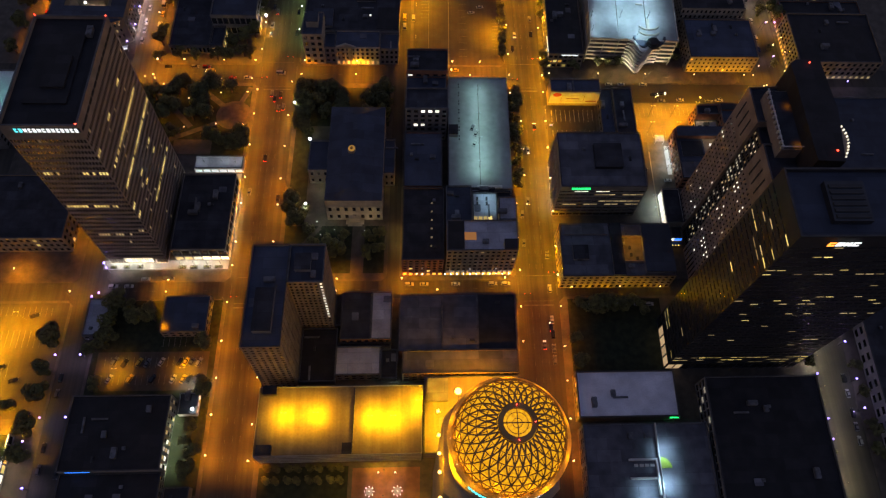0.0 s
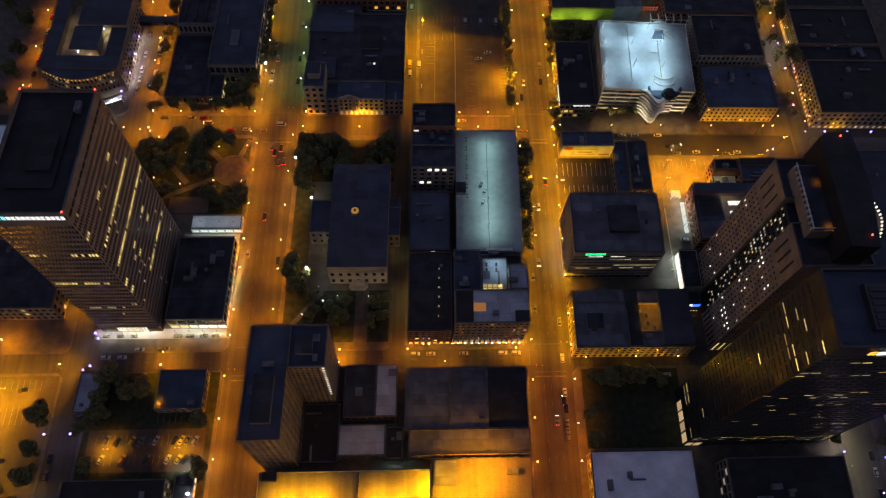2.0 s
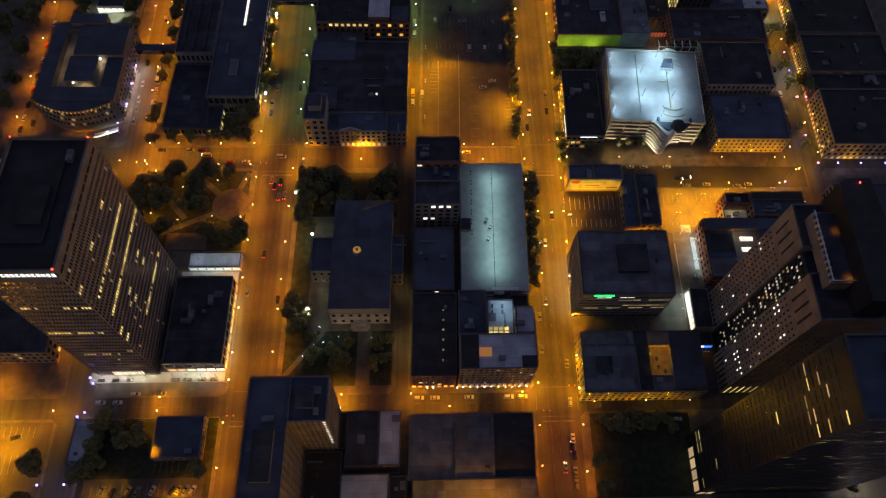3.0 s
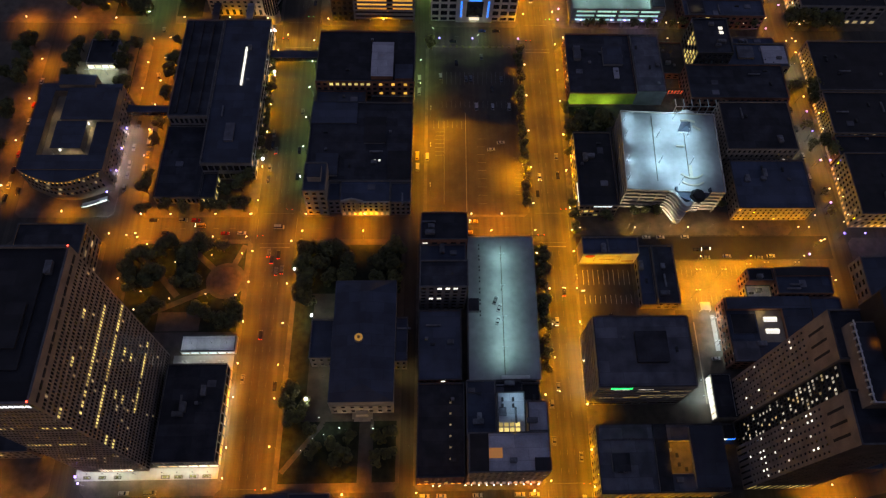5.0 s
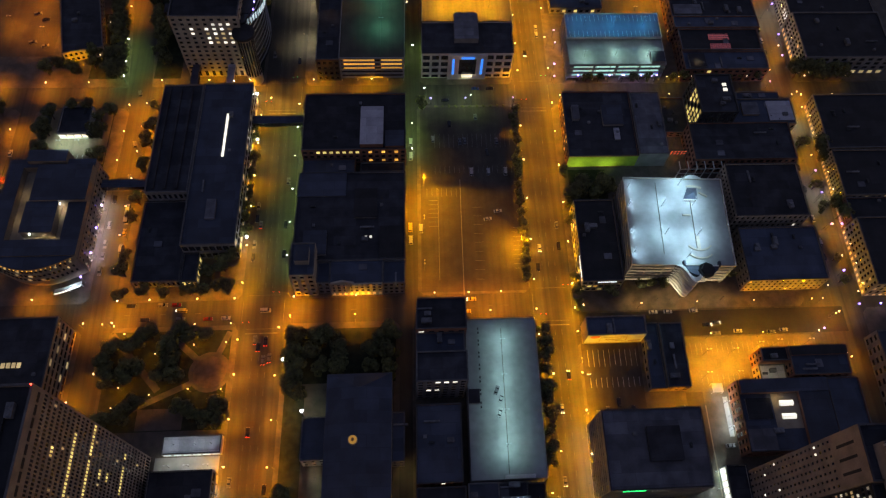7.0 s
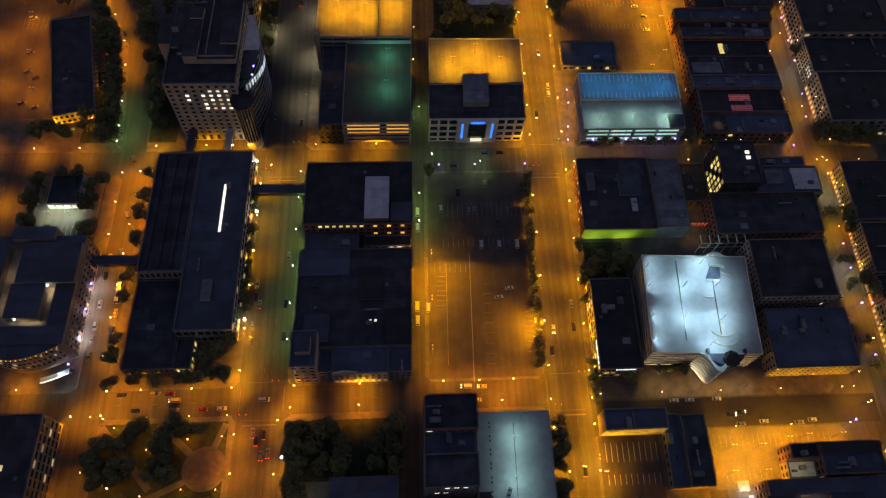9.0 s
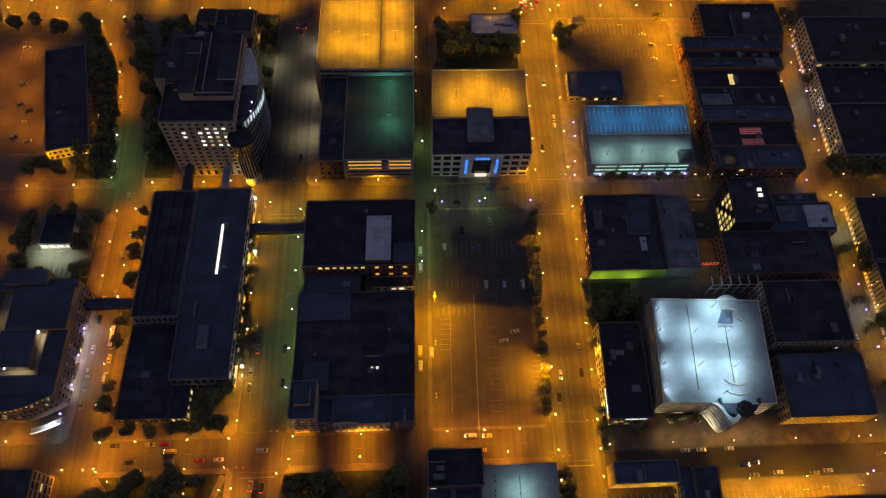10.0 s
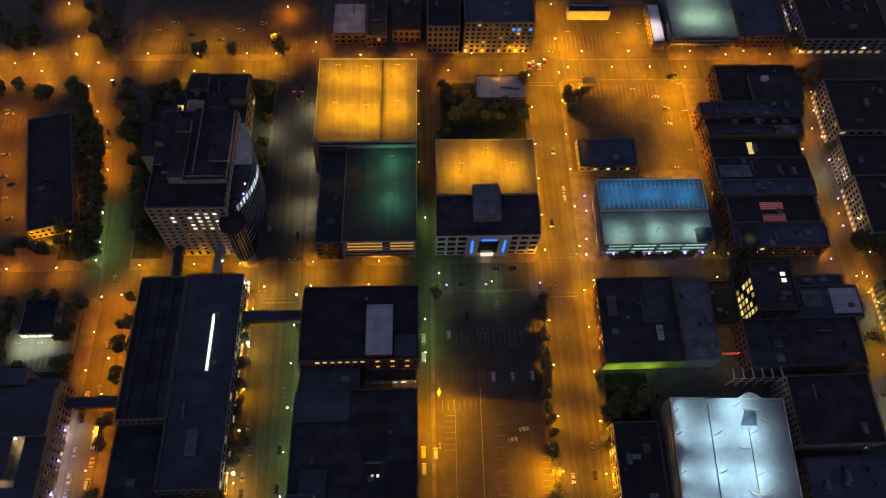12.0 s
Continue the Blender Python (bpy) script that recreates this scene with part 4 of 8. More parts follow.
for k in range(4):
    bm = bmesh.new()
    quad_box(bm, -4 + k * 2.4, -2.4 + k * 2.4, -1, 1.5, 21.1, 21.6)
    part("skylight", bm, G["dim_pane"], fb, "small white lit skylight")
building("office_block", -275, -226, 240, 288, 12, "pale green-lit garage roof beside a western street", "grey_wall", "white_roof", {"E": (3, 10)}, units=0, share=True)

# stone hall with portico
hall = building("stone_hall", -41, -10.5, 193, 255, 20.8, "classical stone public hall with portico and slate roof", "stone_wall", "slate_roof", {"S": (2, 7), "E": (2, 12), "W": (2, 12)}, wf=0.4, hf=0.5, ground=0, lit=random_lit(8, 0.0), units=0, parapet=0.5, z_top=5.5)
bm = bmesh.new()
w_, d_ = 15.2, 31
v = [bm.verts.new(c) for c in ((-w_, -d_, 20.95), (w_, -d_, 20.95), (w_, d_, 20.95), (-w_, d_, 20.95), (0, -d_ + 8, 24.6), (0, d_ - 8, 24.6))]
for f in ((0, 1, 4), (1, 2, 5, 4), (2, 3, 5), (3, 0, 4, 5), (3, 2, 1, 0)):
    bm.faces.new([v[i] for i in f])
part("hipped_roof", bm, M["slate_roof"], hall)
bm = bmesh.new()
prism(bm, circle(-2, -1, 2.2, 16), 22.5, 26)
cup = part("cupola", bm, M["stone_wall"], hall)
bm = bmesh.new()
prism(bm, circle(-2, -1, 1.9, 16), 26, 26.3)
part("cupola_light", bm, glow("cupola_amber_lens", (1.0, 0.5, 0.08), 0.3), cup)
bm = bmesh.new()
prism(bm, circle(-2, -1, 0.7, 12), 26.3, 27.2)
part("finial", bm, M["lattice"], cup)
bm = bmesh.new()
quad_box(bm, -5, 5, -34, -31, 0, 0.9)
quad_box(bm, -4, 4, -35.2, -34, 0, 0.45)
part("steps", bm, M["stone_wall"], hall)
bm = bmesh.new()
quad_box(bm, -3, 3, -33, -31, 0.9, 5.0)
part("porch", bm, M["stone_wall"], hall)
bm = bmesh.new()
quad_box(bm, -14.6, 14.6, -31.5, -31.02, 14.2, 15.0)
part("cornice", bm, M["stone_wall"], hall)
building("hall_wing", -52.5, -41.1, 217, 237, 14, "stone side wing of a public hall with a slate roof", "stone_wall", "slate_roof", {"S": (2, 3), "W": (2, 5)}, wf=0.4, hf=0.5, units=0)
building("hall_wing", -10.4, -4.5, 215, 238, 14, "stone side wing of a public hall with a slate roof", "stone_wall", "slate_roof", {"S": (2, 2)}, wf=0.4, hf=0.5, units=1)

# row between alley and garage
building("loft_block", 1, 25, 272, 288, 33, "tall dark brick block with a flat roof", "brick_wall", "tar_roof", {"S": (3, 5), "W": (7, 4)}, lit=random_lit(12, 0.04, ("white_pane",)), units=3)
building("loft_block", 1, 24, 262, 272, 28, "dark brick block with a flat blue-black roof", "brick_wall", "slate_roof", {"W": (6, 3)}, units=2)
building("loft_block", 1, 25, 247.5, 262, 30, "tall dark block with three lit windows", "grey_wall", "tar_roof", {"S": (7, 6), "W": (7, 4)}, lit=lambda s, j, i, f, b: "white_pane" if s == "S" and ((j == 6 and i in (2, 3, 4)) or (j == 3 and i in (1, 2))) else None, units=0)
building("shop_block", 1, 22, 204, 240, 18, "dark flat-roofed brick block by a garage", "brick_wall", "slate_roof", {"S": (4, 6), "W": (4, 9)}, lit=random_lit(2, 0.03, ("white_pane",)), units=4)
building("shop_block", 1, 23, 158.5, 202, 19.5, "dark brick block with a flat roof and amber street front", "brick_wall", "tar_roof", {"S": (5, 7), "W": (5, 12)}, ground=4, lit=random_lit(6, 0.03, ("warm_pane",), "amber_pane"), units=2)
kb = bpy.context.scene.objects["shop_block.001"]
for k in range(6):
    bm = bmesh.new()
    quad_box(bm, 4.0, 4.9, -14 + k * 5.2, -13.2 + k * 5.2, 18.6, 19.0)
    part("skylight", bm, G["dim_pane"], kb, "small dim lit skylight")
fr = building("hotel_block", 24, 60.5, 158.5, 176, 30, "tan street hotel with balconied windows lit amber from below", "tan_wall", "grey_roof", {"S": (6, 13), "E": (6, 6)}, ground=5.5, wf=0.55, hf=0.5, lit=random_lit(14, 0.03, ("dim_pane",), "amber_pane"), units=1)
roof_box(fr, -18, -9.5, -8.3, 8.3, 29.1, 29.6, "dark_wall", cap="black_roof")
roof_box(fr, 11, 18, -8.3, -3, 29.1, 31, "dark_wall", cap="black_roof")
# the well's amber light is put into a glowing floor
bm = bmesh.new()
quad_box(bm, -9.2, -3.2, -2.5, 2.0, 29.1, 29.25)
part("lit_well", bm, glow("amber_lit_well", (1.0, 0.4, 0.1), 0.22), fr, "roof well floor with its amber light painted as glow")
for k in range(13):
    bm = bmesh.new()
    ball_x = -17 + k * 2.8
    quad_box(bm, ball_x - 0.7, ball_x + 0.7, -9.9, -9.0, 5.6, 6.5)
    part("awning", bm, M["tent"], fr)
building("hotel_block", 51.2, 60.5, 176.2, 190, 30, "rear wing of a street hotel with a pale roof", "tan_wall", "grey_roof", {"E": (6, 4)}, units=1)
hb2 = building("hotel_block", 38, 51, 176.2, 196, 24, "pale service roof with lit skylights behind a hotel", "grey_wall", "grey_roof", {}, units=2)
for k in range(8):
    bm = bmesh.new()
    x, y = -6 + (k % 4) * 2.6, -8.5 + (k // 4) * 2.4
    quad_box(bm, x, x + 1.9, y, y + 1.7, 23.1, 23.5)
    part("skylight", bm, G["warm_pane"], hb2, "square warm-white lit skylight")
for k in range(4):
    bm = bmesh.new()
    x, y = -4.5 + (k % 2) * 5.0, 2.5 + (k // 2) * 3.0
    quad_box(bm, x, x + 1.0, y, y + 1.8, 23.1, 24.2)
    part("roof_vent", bm, M["black_metal"], hb2)
spot(46, 191, 29, 900, COOL, 150)
building("hotel_block", 24, 37.8, 176.2, 203, 20, "dark blue flat roof behind a hotel", "grey_wall", "slate_roof", {}, units=4)
building("hotel_block", 51.2, 60, 190.2, 203, 14, "low black roof beside a garage", "tan_wall", "black_roof", {"E": (3, 4)}, units=2)
building("hotel_block", 38, 51, 196.2, 203, 18, "narrow plant roof beside a garage", "grey_wall", "tar_roof", {}, units=3)

# south row below the first cross street
building("warehouse", -29, -14, 119, 145, 10, "small dark-roofed brick warehouse", "brick_wall", "tar_roof", {"S": (2, 4)}, units=1)
building("warehouse", -13.8, -3.5, 119, 145, 10, "narrow brick warehouse with pale roof", "brick_wall", "grey_roof", {"S": (2, 3)}, units=1)
building("warehouse", -30.5, -8.5, 101, 115.5, 9, "low building with a pale membrane roof", "grey_wall", "grey_roof", {"S": (2, 6)}, units=0)
building("warehouse", 0.5, 22, 112, 142.5, 12, "wide flat-roofed brick warehouse", "brick_wall", "gravel_roof", {"E": (3, 6)}, units=2)
building("warehouse", 22.2, 40, 112, 142.5, 12.6, "wide flat-roofed warehouse with grey roof", "brick_wall", "gravel_roof", {}, units=2)
building("warehouse", 40.2, 60, 112, 142.5, 12, "corner warehouse with a dark roof", "brick_wall", "tar_roof", {"E": (3, 7)}, units=2)
building("warehouse", 2.5, 60, 100, 111.8, 13, "long narrow building with a gravel roof", "tan_wall", "gravel_roof", {"S": (3, 14), "E": (3, 3)}, units=1)

building("low_black_roof", -48.5, -30.8, 99, 127, 5, "low black flat-roofed shed between towers", "dark_wall", "black_roof", {}, units=3)
building("low_black_roof", -30, -3.8, 115.8, 118.7, 6, "narrow black roof between warehouses", "dark_wall", "black_roof", {}, units=0)
building("low_black_roof", -32.5, -29.3, 127.5, 145, 7, "narrow black roof beside a warehouse", "dark_wall", "black_roof", {}, units=0)
building("low_black_roof", -8.2, -0.2, 100, 115, 6, "small black shed roof by an alley", "dark_wall", "black_roof", {}, units=2)
spot(-2.0, 97.5, 6, 500, (0.7, 1.0, 0.9), 150)
pod = building("tower_podium", 13.5, 60, 62, 98.5, 12, "amber-lit tan podium roof at the foot of a domed tower", "tan_wall", "deck", {"E": (3, 10)}, units=3)
roof_box(pod, -22, -12, 6, 17, 11.1, 13, "dark_wall", cap="gravel_roof")
# fill spots added low over the podium, replacing the far shaft floods
spot(24, 74, 22, 34000, AMBER, 160)
spot(38, 90, 24, 42000, (1.0, 0.36, 0.0), 160)

# amber-lit parking garage beside the domed tower
def open_garage(name, u0, u1, v0, v1, h, levels, label, deck_mat, wall="pale_concrete", turn=0.0):
    """Stacked decks with upstand rails and columns, open between the levels."""
    w, d = (u1 - u0) / 2, (v1 - v0) / 2
    ob = thing(name, (u0 + u1) / 2, (v0 + v1) / 2, KERB, label, "parking garage", turn=turn)
    step = h / levels
    for j in range(levels + 1):
        z = j * step
        bm = bmesh.new()
        if j:
            quad_box(bm, -w + 0.25, w - 0.25, -d + 0.25, d - 0.25, z - 0.35, z)
            part("deck", bm, M[deck_mat], ob)
            bm = bmesh.new()
            for x0, x1, y0, y1 in ((-w, w, -d, -d + 0.25), (-w, w, d - 0.25, d), (-w, -w + 0.25, -d + 0.25, d - 0.25), (w - 0.25, w, -d + 0.25, d - 0.25)):
                quad_box(bm, x0, x1, y0, y1, z - 0.7, z + 1.0)
            part("spandrel", bm, M[wall], ob)
        else:
            bm.free()
    cols = bmesh.new()
    n = max(2, round(2 * w / 9))
    for i in range(n + 1):
        x = -w + 0.6 + i * (2 * w - 1.2) / n
        for y in (-d + 0.6, d - 0.6, 0):
            quad_box(cols, x - 0.3, x + 0.3, y - 0.3, y + 0.3, 0, h - 0.35)
    n = max(2, round(2 * d / 9))
    for i in range(1, n):
        y = -d + 0.6 + i * (2 * d - 1.2) / n
        for x in (-w + 0.6, w - 0.6):
            quad_box(cols, x - 0.3, x + 0.3, y - 0.3, y + 0.3, 0, h - 0.35)
    part("column_rest", cols, M[wall], ob, kind="stuff")
    # near-black box painted as the shade between the decks
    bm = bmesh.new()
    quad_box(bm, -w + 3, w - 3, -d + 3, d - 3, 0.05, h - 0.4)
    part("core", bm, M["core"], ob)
    return ob


g3 = open_garage("parking_garage", -64, 12.5, 60.5, 92.5, 18, 5, "amber floodlit open-deck parking garage with a plain roof", "deck")
roof_box(g3, -36.5, -30, -15.5, -11.5, 18, 21, "dark_wall")
roof_box(g3, 2, 6, -15.8, -11, 18, 20.5, "dark_wall")
roof_box(g3, -36, -30, 12, 15.6, 18, 21.5, "dark_wall")
bm = bmesh.new()
quad_box(bm, 6.0, 6.5, -15, 15, 18.0, 18.9)
part("divider_wall", bm, M["dark_wall"], g3)

g1 = open_garage("parking_garage", 26, 61.5, 205, 284, 12.5, 4, "pale blue-lit rooftop parking deck of a garage", "pale_concrete")
bm = bmesh.new()
quad_box(bm, -0.12, 0.12, -37, 34, 12.5, 13.2)
part("divider_wall", bm, M["concrete"], g1)
for i in range(20):
    if i % 3 == 2:
        continue
    bm = bmesh.new()
    quad_box(bm, -11.9, -11.2, -6 + i * 2.1, -4.9 + i * 2.1, 12.5, 12.62)
    part("drain_grate", bm, M["black_metal"], g1)
roof_box(g1, -17.5, -12.5, -4, 2.5, 12.5, 15.5, "grey_wall")
bm = bmesh.new()
quad_box(bm, -2, 12, -39.3, -37.6, 12.5, 14.2)
part("stair_canopy", bm, M["white_wall"], g1)

# striped garage with a wavy front
def striped_garage():
    g = open_garage("striped_garage", 114.3, 169.3, 307.1, 360.6, 21, 6, "white-lit parking garage with wavy striped balcony front", "pale_concrete", wall="stone_wall", turn=-2.4)
    w, d = 27.5, 26.75
    def wave(x, deep, left, right):
        return -d - 0.2 - deep * math.exp(-(abs(x - 5.0) / (left if x < 5.0 else right)) ** 2.3)
    n = 34
    xs = [-4 + i * 22 / n for i in range(n + 1)]
    for j in range(8):
        bm = bmesh.new()
        z = 2.5 + j * 2.65
        outer = [(x, wave(x, 9.2, 4.8, 5.2) - 0.15) for x in xs]
        inner = [(x, min(-d + 0.1, y + 2.6)) for x, y in outer]
        prism(bm, outer + inner[::-1], z, z + 1.15)
        part("balcony_band", bm, M["white_wall"], g)
    # near-black fill stands in for shade behind the balcony bands
    bm = bmesh.new()
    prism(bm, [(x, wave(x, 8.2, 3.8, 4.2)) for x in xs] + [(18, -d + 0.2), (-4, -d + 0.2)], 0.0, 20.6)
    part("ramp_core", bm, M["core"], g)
    # solid dark block painted as the shade of the entry opening
    bm = bmesh.new()
    quad_box(bm, -12, -5, -d - 1.4, -d - 0.05, 0, 5.2)
    part("entry_portal", bm, M["dark_wall"], g, "dark block standing in for a shaded vehicle entry")
    bm = bmesh.new()
    rim = [(9.3 + 9.2 * math.cos(radians(k)), -d + 0.3 + 6.0 * math.sin(radians(k))) for k in range(180, 361, 12)]
    prism(bm, rim, 21.0, 21.7)
    drum = part("stair_canopy", bm, M["slate_roof"], g, "dark flared canopy of the corner stair")
    for k, r_ in enumerate((4.3, 3.3)):
        bm = bmesh.new()
        prism(bm, circle(11.2, -d - 3.0, r_, 8 if k == 0 else 6), 21.7 + k * 1.4, 23.1 + k * 1.4)
        part("stair_drum", bm, M["tyre"], drum, "black stair drum")
    for x0, x1 in ((-0.6, 0.5), (18.0, 19.0)):
        bm = bmesh.new()
        quad_box(bm, x0, x1, -d - 0.6, -d + 2.2, 21.0, 23.2)
        part("canopy_pier", bm, M["slate_roof"], drum)
    bm = bmesh.new()
    ring = [(6 + 12 * i / 12, 26.7 + 3.2 * math.sin(math.pi * i / 12)) for i in range(13)]
    prism(bm, ring[::-1], 14, 21)
    part("bowed_bay", bm, M["white_wall"], g)
    bm = bmesh.new()
    v = [bm.verts.new(c) for c in ((5, 14, 21.05), (13, 14, 21.05), (13, 21, 21.05), (8, 21, 21.05), (9.5, 16, 24.5), (12, 19, 24))]
    for f in ((0, 1, 4), (1, 2, 5, 4), (2, 3, 5), (3, 0, 4, 5), (3, 2, 1, 0)):
        bm.faces.new([v[i] for i in f])
    part("skylight_roof", bm, M["slate_roof"], g, "grey faceted skylight on the deck")
    for x, y0, y1, wide in ((-9.5, -20, 24, 0.12), (8.5, -17, 13, 0.12), (9.6, -17, -9, 0.9), (5.4, 3.2, 4.2, 2.2)):
        bm = bmesh.new()
        quad_box(bm, x - wide, x + wide, y0, y1, 21.0, 21.5)
        part("divider_wall", bm, M["concrete"] if wide < 0.5 else M["stone_wall"], g)
    for cy, r0, a0, a1 in ((-9.5, 7.6, 222, 318), (-13.5, 8.4, 228, 312), (8.0, 13.5, 66, 100), (6.0, 12.0, 48, 72)):
        bm = bmesh.new()
        n = 16
        arc = [radians(a0 + (a1 - a0) * i / n) for i in range(n + 1)]
        prism(bm, [(10 + (r0 + 0.9) * math.cos(q), cy + (r0 + 0.9) * math.sin(q)) for q in arc] + [(10 + r0 * math.cos(q), cy + r0 * math.sin(q)) for q in arc[::-1]], 21.01, 21.9)
        part("curved_upstand", bm, M["stone_wall"], g)
    bm = bmesh.new()
    for i in range(6):
        quad_box(bm, 5.2 + i * 1.2, 5.7 + i * 1.2, 12.2, 13.2, 21.0, 22.4)
    part("skylight_piers", bm, M["white_wall"], g)
    # deck rails that catch the lamps
    bm = bmesh.new()
    for x0, x1, y0, y1 in ((-w - 0.05, -w + 0.3, -d, d), (w - 0.3, w + 0.05, -d, d), (-w + 0.3, w - 0.3, d - 0.3, d + 0.05)):
        quad_box(bm, x0, x1, y0, y1, 22.003, 22.12)
    part("rail_cap", bm, M["white_wall"], g)
    return g


striped_garage()

co = building("corner_office", 89, 111, 303.5, 353, 13, "corner office block with amber-lit front and white sign", "tan_wall", "black_roof", {"S": (3, 7), "W": (3, 14)}, wf=0.7, lit=random_lit(21, 0.25, ("amber_pane", "warm_pane")), units=6)
sign_row(co, -3, -24.8, 11.2, 9, G["white_sign"], "white lit sign bars on the parapet", 0.85, 0.9, 0.3)
sign_row(co, -11.05, -22, 11.2, 5, G["white_sign"], "white lit sign bars on the parapet", 2.2, 0.9, 0.4, along="y")

# block with a green sign
hb = building("office_block", 85, 131.7, 195.5, 231, 31, "square dark office block with banded windows and green sign", "grey_wall", "gravel_roof", {"S": (7, 12), "W": (7, 9)}, wf=0.92, hf=0.32, ground=4, lit=lambda s, j, i, f, b: ("white_pane" if (s == "S" and j == 6 and i in (2, 3, 5, 6)) else ("dim_pane" if s == "S" and ((j == 5 and i > 3 and i % 4) or (j == 3 and i > 5) or (j == 2 and i % 3)) else None)), units=4, z_top=3.5)
roof_box(hb, -4, 11, -6, 9, 30.1, 32.4, "dark_wall")
sign_row(hb, -17.5, -17.8, 28.3, 6, G["green_sign"], "green lit sign letters", 1.35, 1.7, 0.4)
cb = building("court_block", 85.5, 146, 150.5, 182, 15, "low dark block round a lit court with amber street front", "tan_wall", "gravel_roof", {"S": (3, 18), "W": (3, 9)}, ground=4.5, lit=random_lit(25, 0.03, ("amber_pane",), None), units=5)
roof_box(cb, -29, -4, 9, 15.2, 14.1, 15.4, "grey_wall", cap="gravel_roof")
roof_box(cb, -24, -16, -6, 2, 14.1, 16, "grey_wall", cap="tar_roof")
roof_box(cb, 14, 29.5, -14, 14, 14.1, 16.6, "grey_wall", cap="slate_roof")
roof_box(cb, -3, 3.0, -15, 15.4, 14.1, 15.6, "grey_wall", cap="tar_roof")
bm = bmesh.new()
quad_box(bm, 3.4, 13.7, -7.2, 7.4, 14.1, 14.25)
part("court_floor", bm, M["brown_paving"], cb, "brown paved roof court")
for x0, x1, y0, y1 in ((3.4, 13.7, 7.4, 7.8), (3.4, 13.7, -7.6, -7.2)):
    bm = bmesh.new()
    quad_box(bm, x0, x1, y0, y1, 14.1, 16.0)
    part("court_wall", bm, M["tan_wall"], cb)
bm = bmesh.new()
for x, y in ((7.0, 1.0), (7.4, -3.2), (10.6, -5.4)):
    quad_box(bm, x - 0.6, x + 0.6, y - 0.9, y + 0.9, 14.25, 14.9)
part("court_bench", bm, M["core"], cb, kind="stuff")
spot(121.5, 171.5, 18.2, 330, AMBER, 150)
spot(127.0, 171.0, 18.2, 520, AMBER, 150)
spot(121.5, 162.0, 18.2, 240, AMBER, 150)
spot(127.0, 162.0, 18.2, 240, AMBER, 150)
# added fill spots for the amber wash along the court block's street fronts
for x in (91, 101, 111, 121, 131):
    spot(x, 147.6, 1.0, 950, AMBER, 150, target=(x, 151, 6))
for v_ in (154, 162, 170, 178):
    spot(83.0, v_, 1.0, 900, AMBER, 150, target=(86, v_, 6))

bb = building("billboard_block", 88, 118.5, 273.5, 283.5, 13.5, "narrow block with a large plain cream billboard wall", "tan_wall", "slate_roof", {}, units=2)
bm = bmesh.new()
quad_box(bm, -15, 15, -5.3, -5.05, 2.5, 12.8)
board = part("billboard", bm, M["white_wall"], bb, "cream billboard with red marks")
bm = bmesh.new()
prism(bm, [(-11 + 2.7 * math.cos(a), 10.6 + 1.7 * math.sin(a)) for a in [i * math.pi / 8 for i in range(16)]], 0, 0.1)
for v in bm.verts:
    v.co = Vector((v.co.x, -5.32 - v.co.z, v.co.y))
part("red_mark", bm, material("red_sign_paint", (0.5, 0.04, 0.03), 0.6), board)
bm = bmesh.new()
for x0, x1, z0, z1 in ((-8, 6, 4.6, 4.8), (-8, 6, 9.6, 9.8), (-8, -7.8, 4.8, 9.6), (5.8, 6, 4.8, 9.6), (-5, 3, 6.6, 7.4), (7.5, 14, 4.0, 5.2)):
    quad_box(bm, x0, x1, -5.42, -5.31, z0, z1)
part("outline", bm, material("brown_sign_paint", (0.25, 0.1, 0.05), 0.6), board)

building("low_shop", 119, 127, 247, 282, 6, "low long shop with an amber-lit side wall", "tan_wall", "slate_roof", {"W": (1, 8)}, units=2)
building("low_shop", 127.2, 139, 247, 281, 8, "low shop block with dark stepped roof", "tan_wall", "tar_roof", {"S": (2, 3)}, units=3)
br = building("brick_row", 189, 219, 249, 264, 15, "dark row building beside an orange-lit lot", "brick_wall", "slate_roof", {"W": (4, 4), "S": (3, 8)}, lit=random_lit(7, 0.04), units=3)
roof_box(br, -14.5, 14.5, 2.5, 7.0, 14.1, 15.6, "brick_wall", cap="black_roof")
building("brick_row", 175, 188.8, 257, 264, 14, "narrow dark row building beside an orange-lit lot", "brick_wall", "black_roof", {"W": (4, 2)}, units=1)
building("brick_row", 175, 188.8, 249, 256.8, 8, "low terrace with a pale roof beside an orange-lit lot", "tan_wall", "grey_roof", {"W": (2, 2)}, units=2)
spot(180, 253, 12.5, 350, (1.0, 0.8, 0.45), 160)
rb = building("brick_row", 160, 205, 213, 248, 12, "dark flat roof with two bright white skylights", "brick_wall", "slate_roof", {"W": (3, 9), "S": (3, 10)}, units=2)
roof_box(rb, -22, 22, 10.5, 17.0, 11.1, 14, "brick_wall", cap="slate_roof")
roof_box(rb, 7, 22, -16.5, 10.3, 11.1, 13.5, "brick_wall", cap="slate_roof")
roof_box(rb, -22, -9, -17, -7, 11.1, 12.4, "brick_wall", cap="gravel_roof")
roof_box(rb, -20, -8, -2, 8, 11.1, 12.0, "grey_wall", cap="black_roof")
bm = bmesh.new()
quad_box(bm, -6.5, 6.8, -7, 10.3, 11.12, 11.2)
part("roof_court", bm, M["tan_wall"], rb, "tan roof court round the skylights")
spot(177.5, 238.5, 14.5, 160, (1.0, 0.75, 0.4), 165)
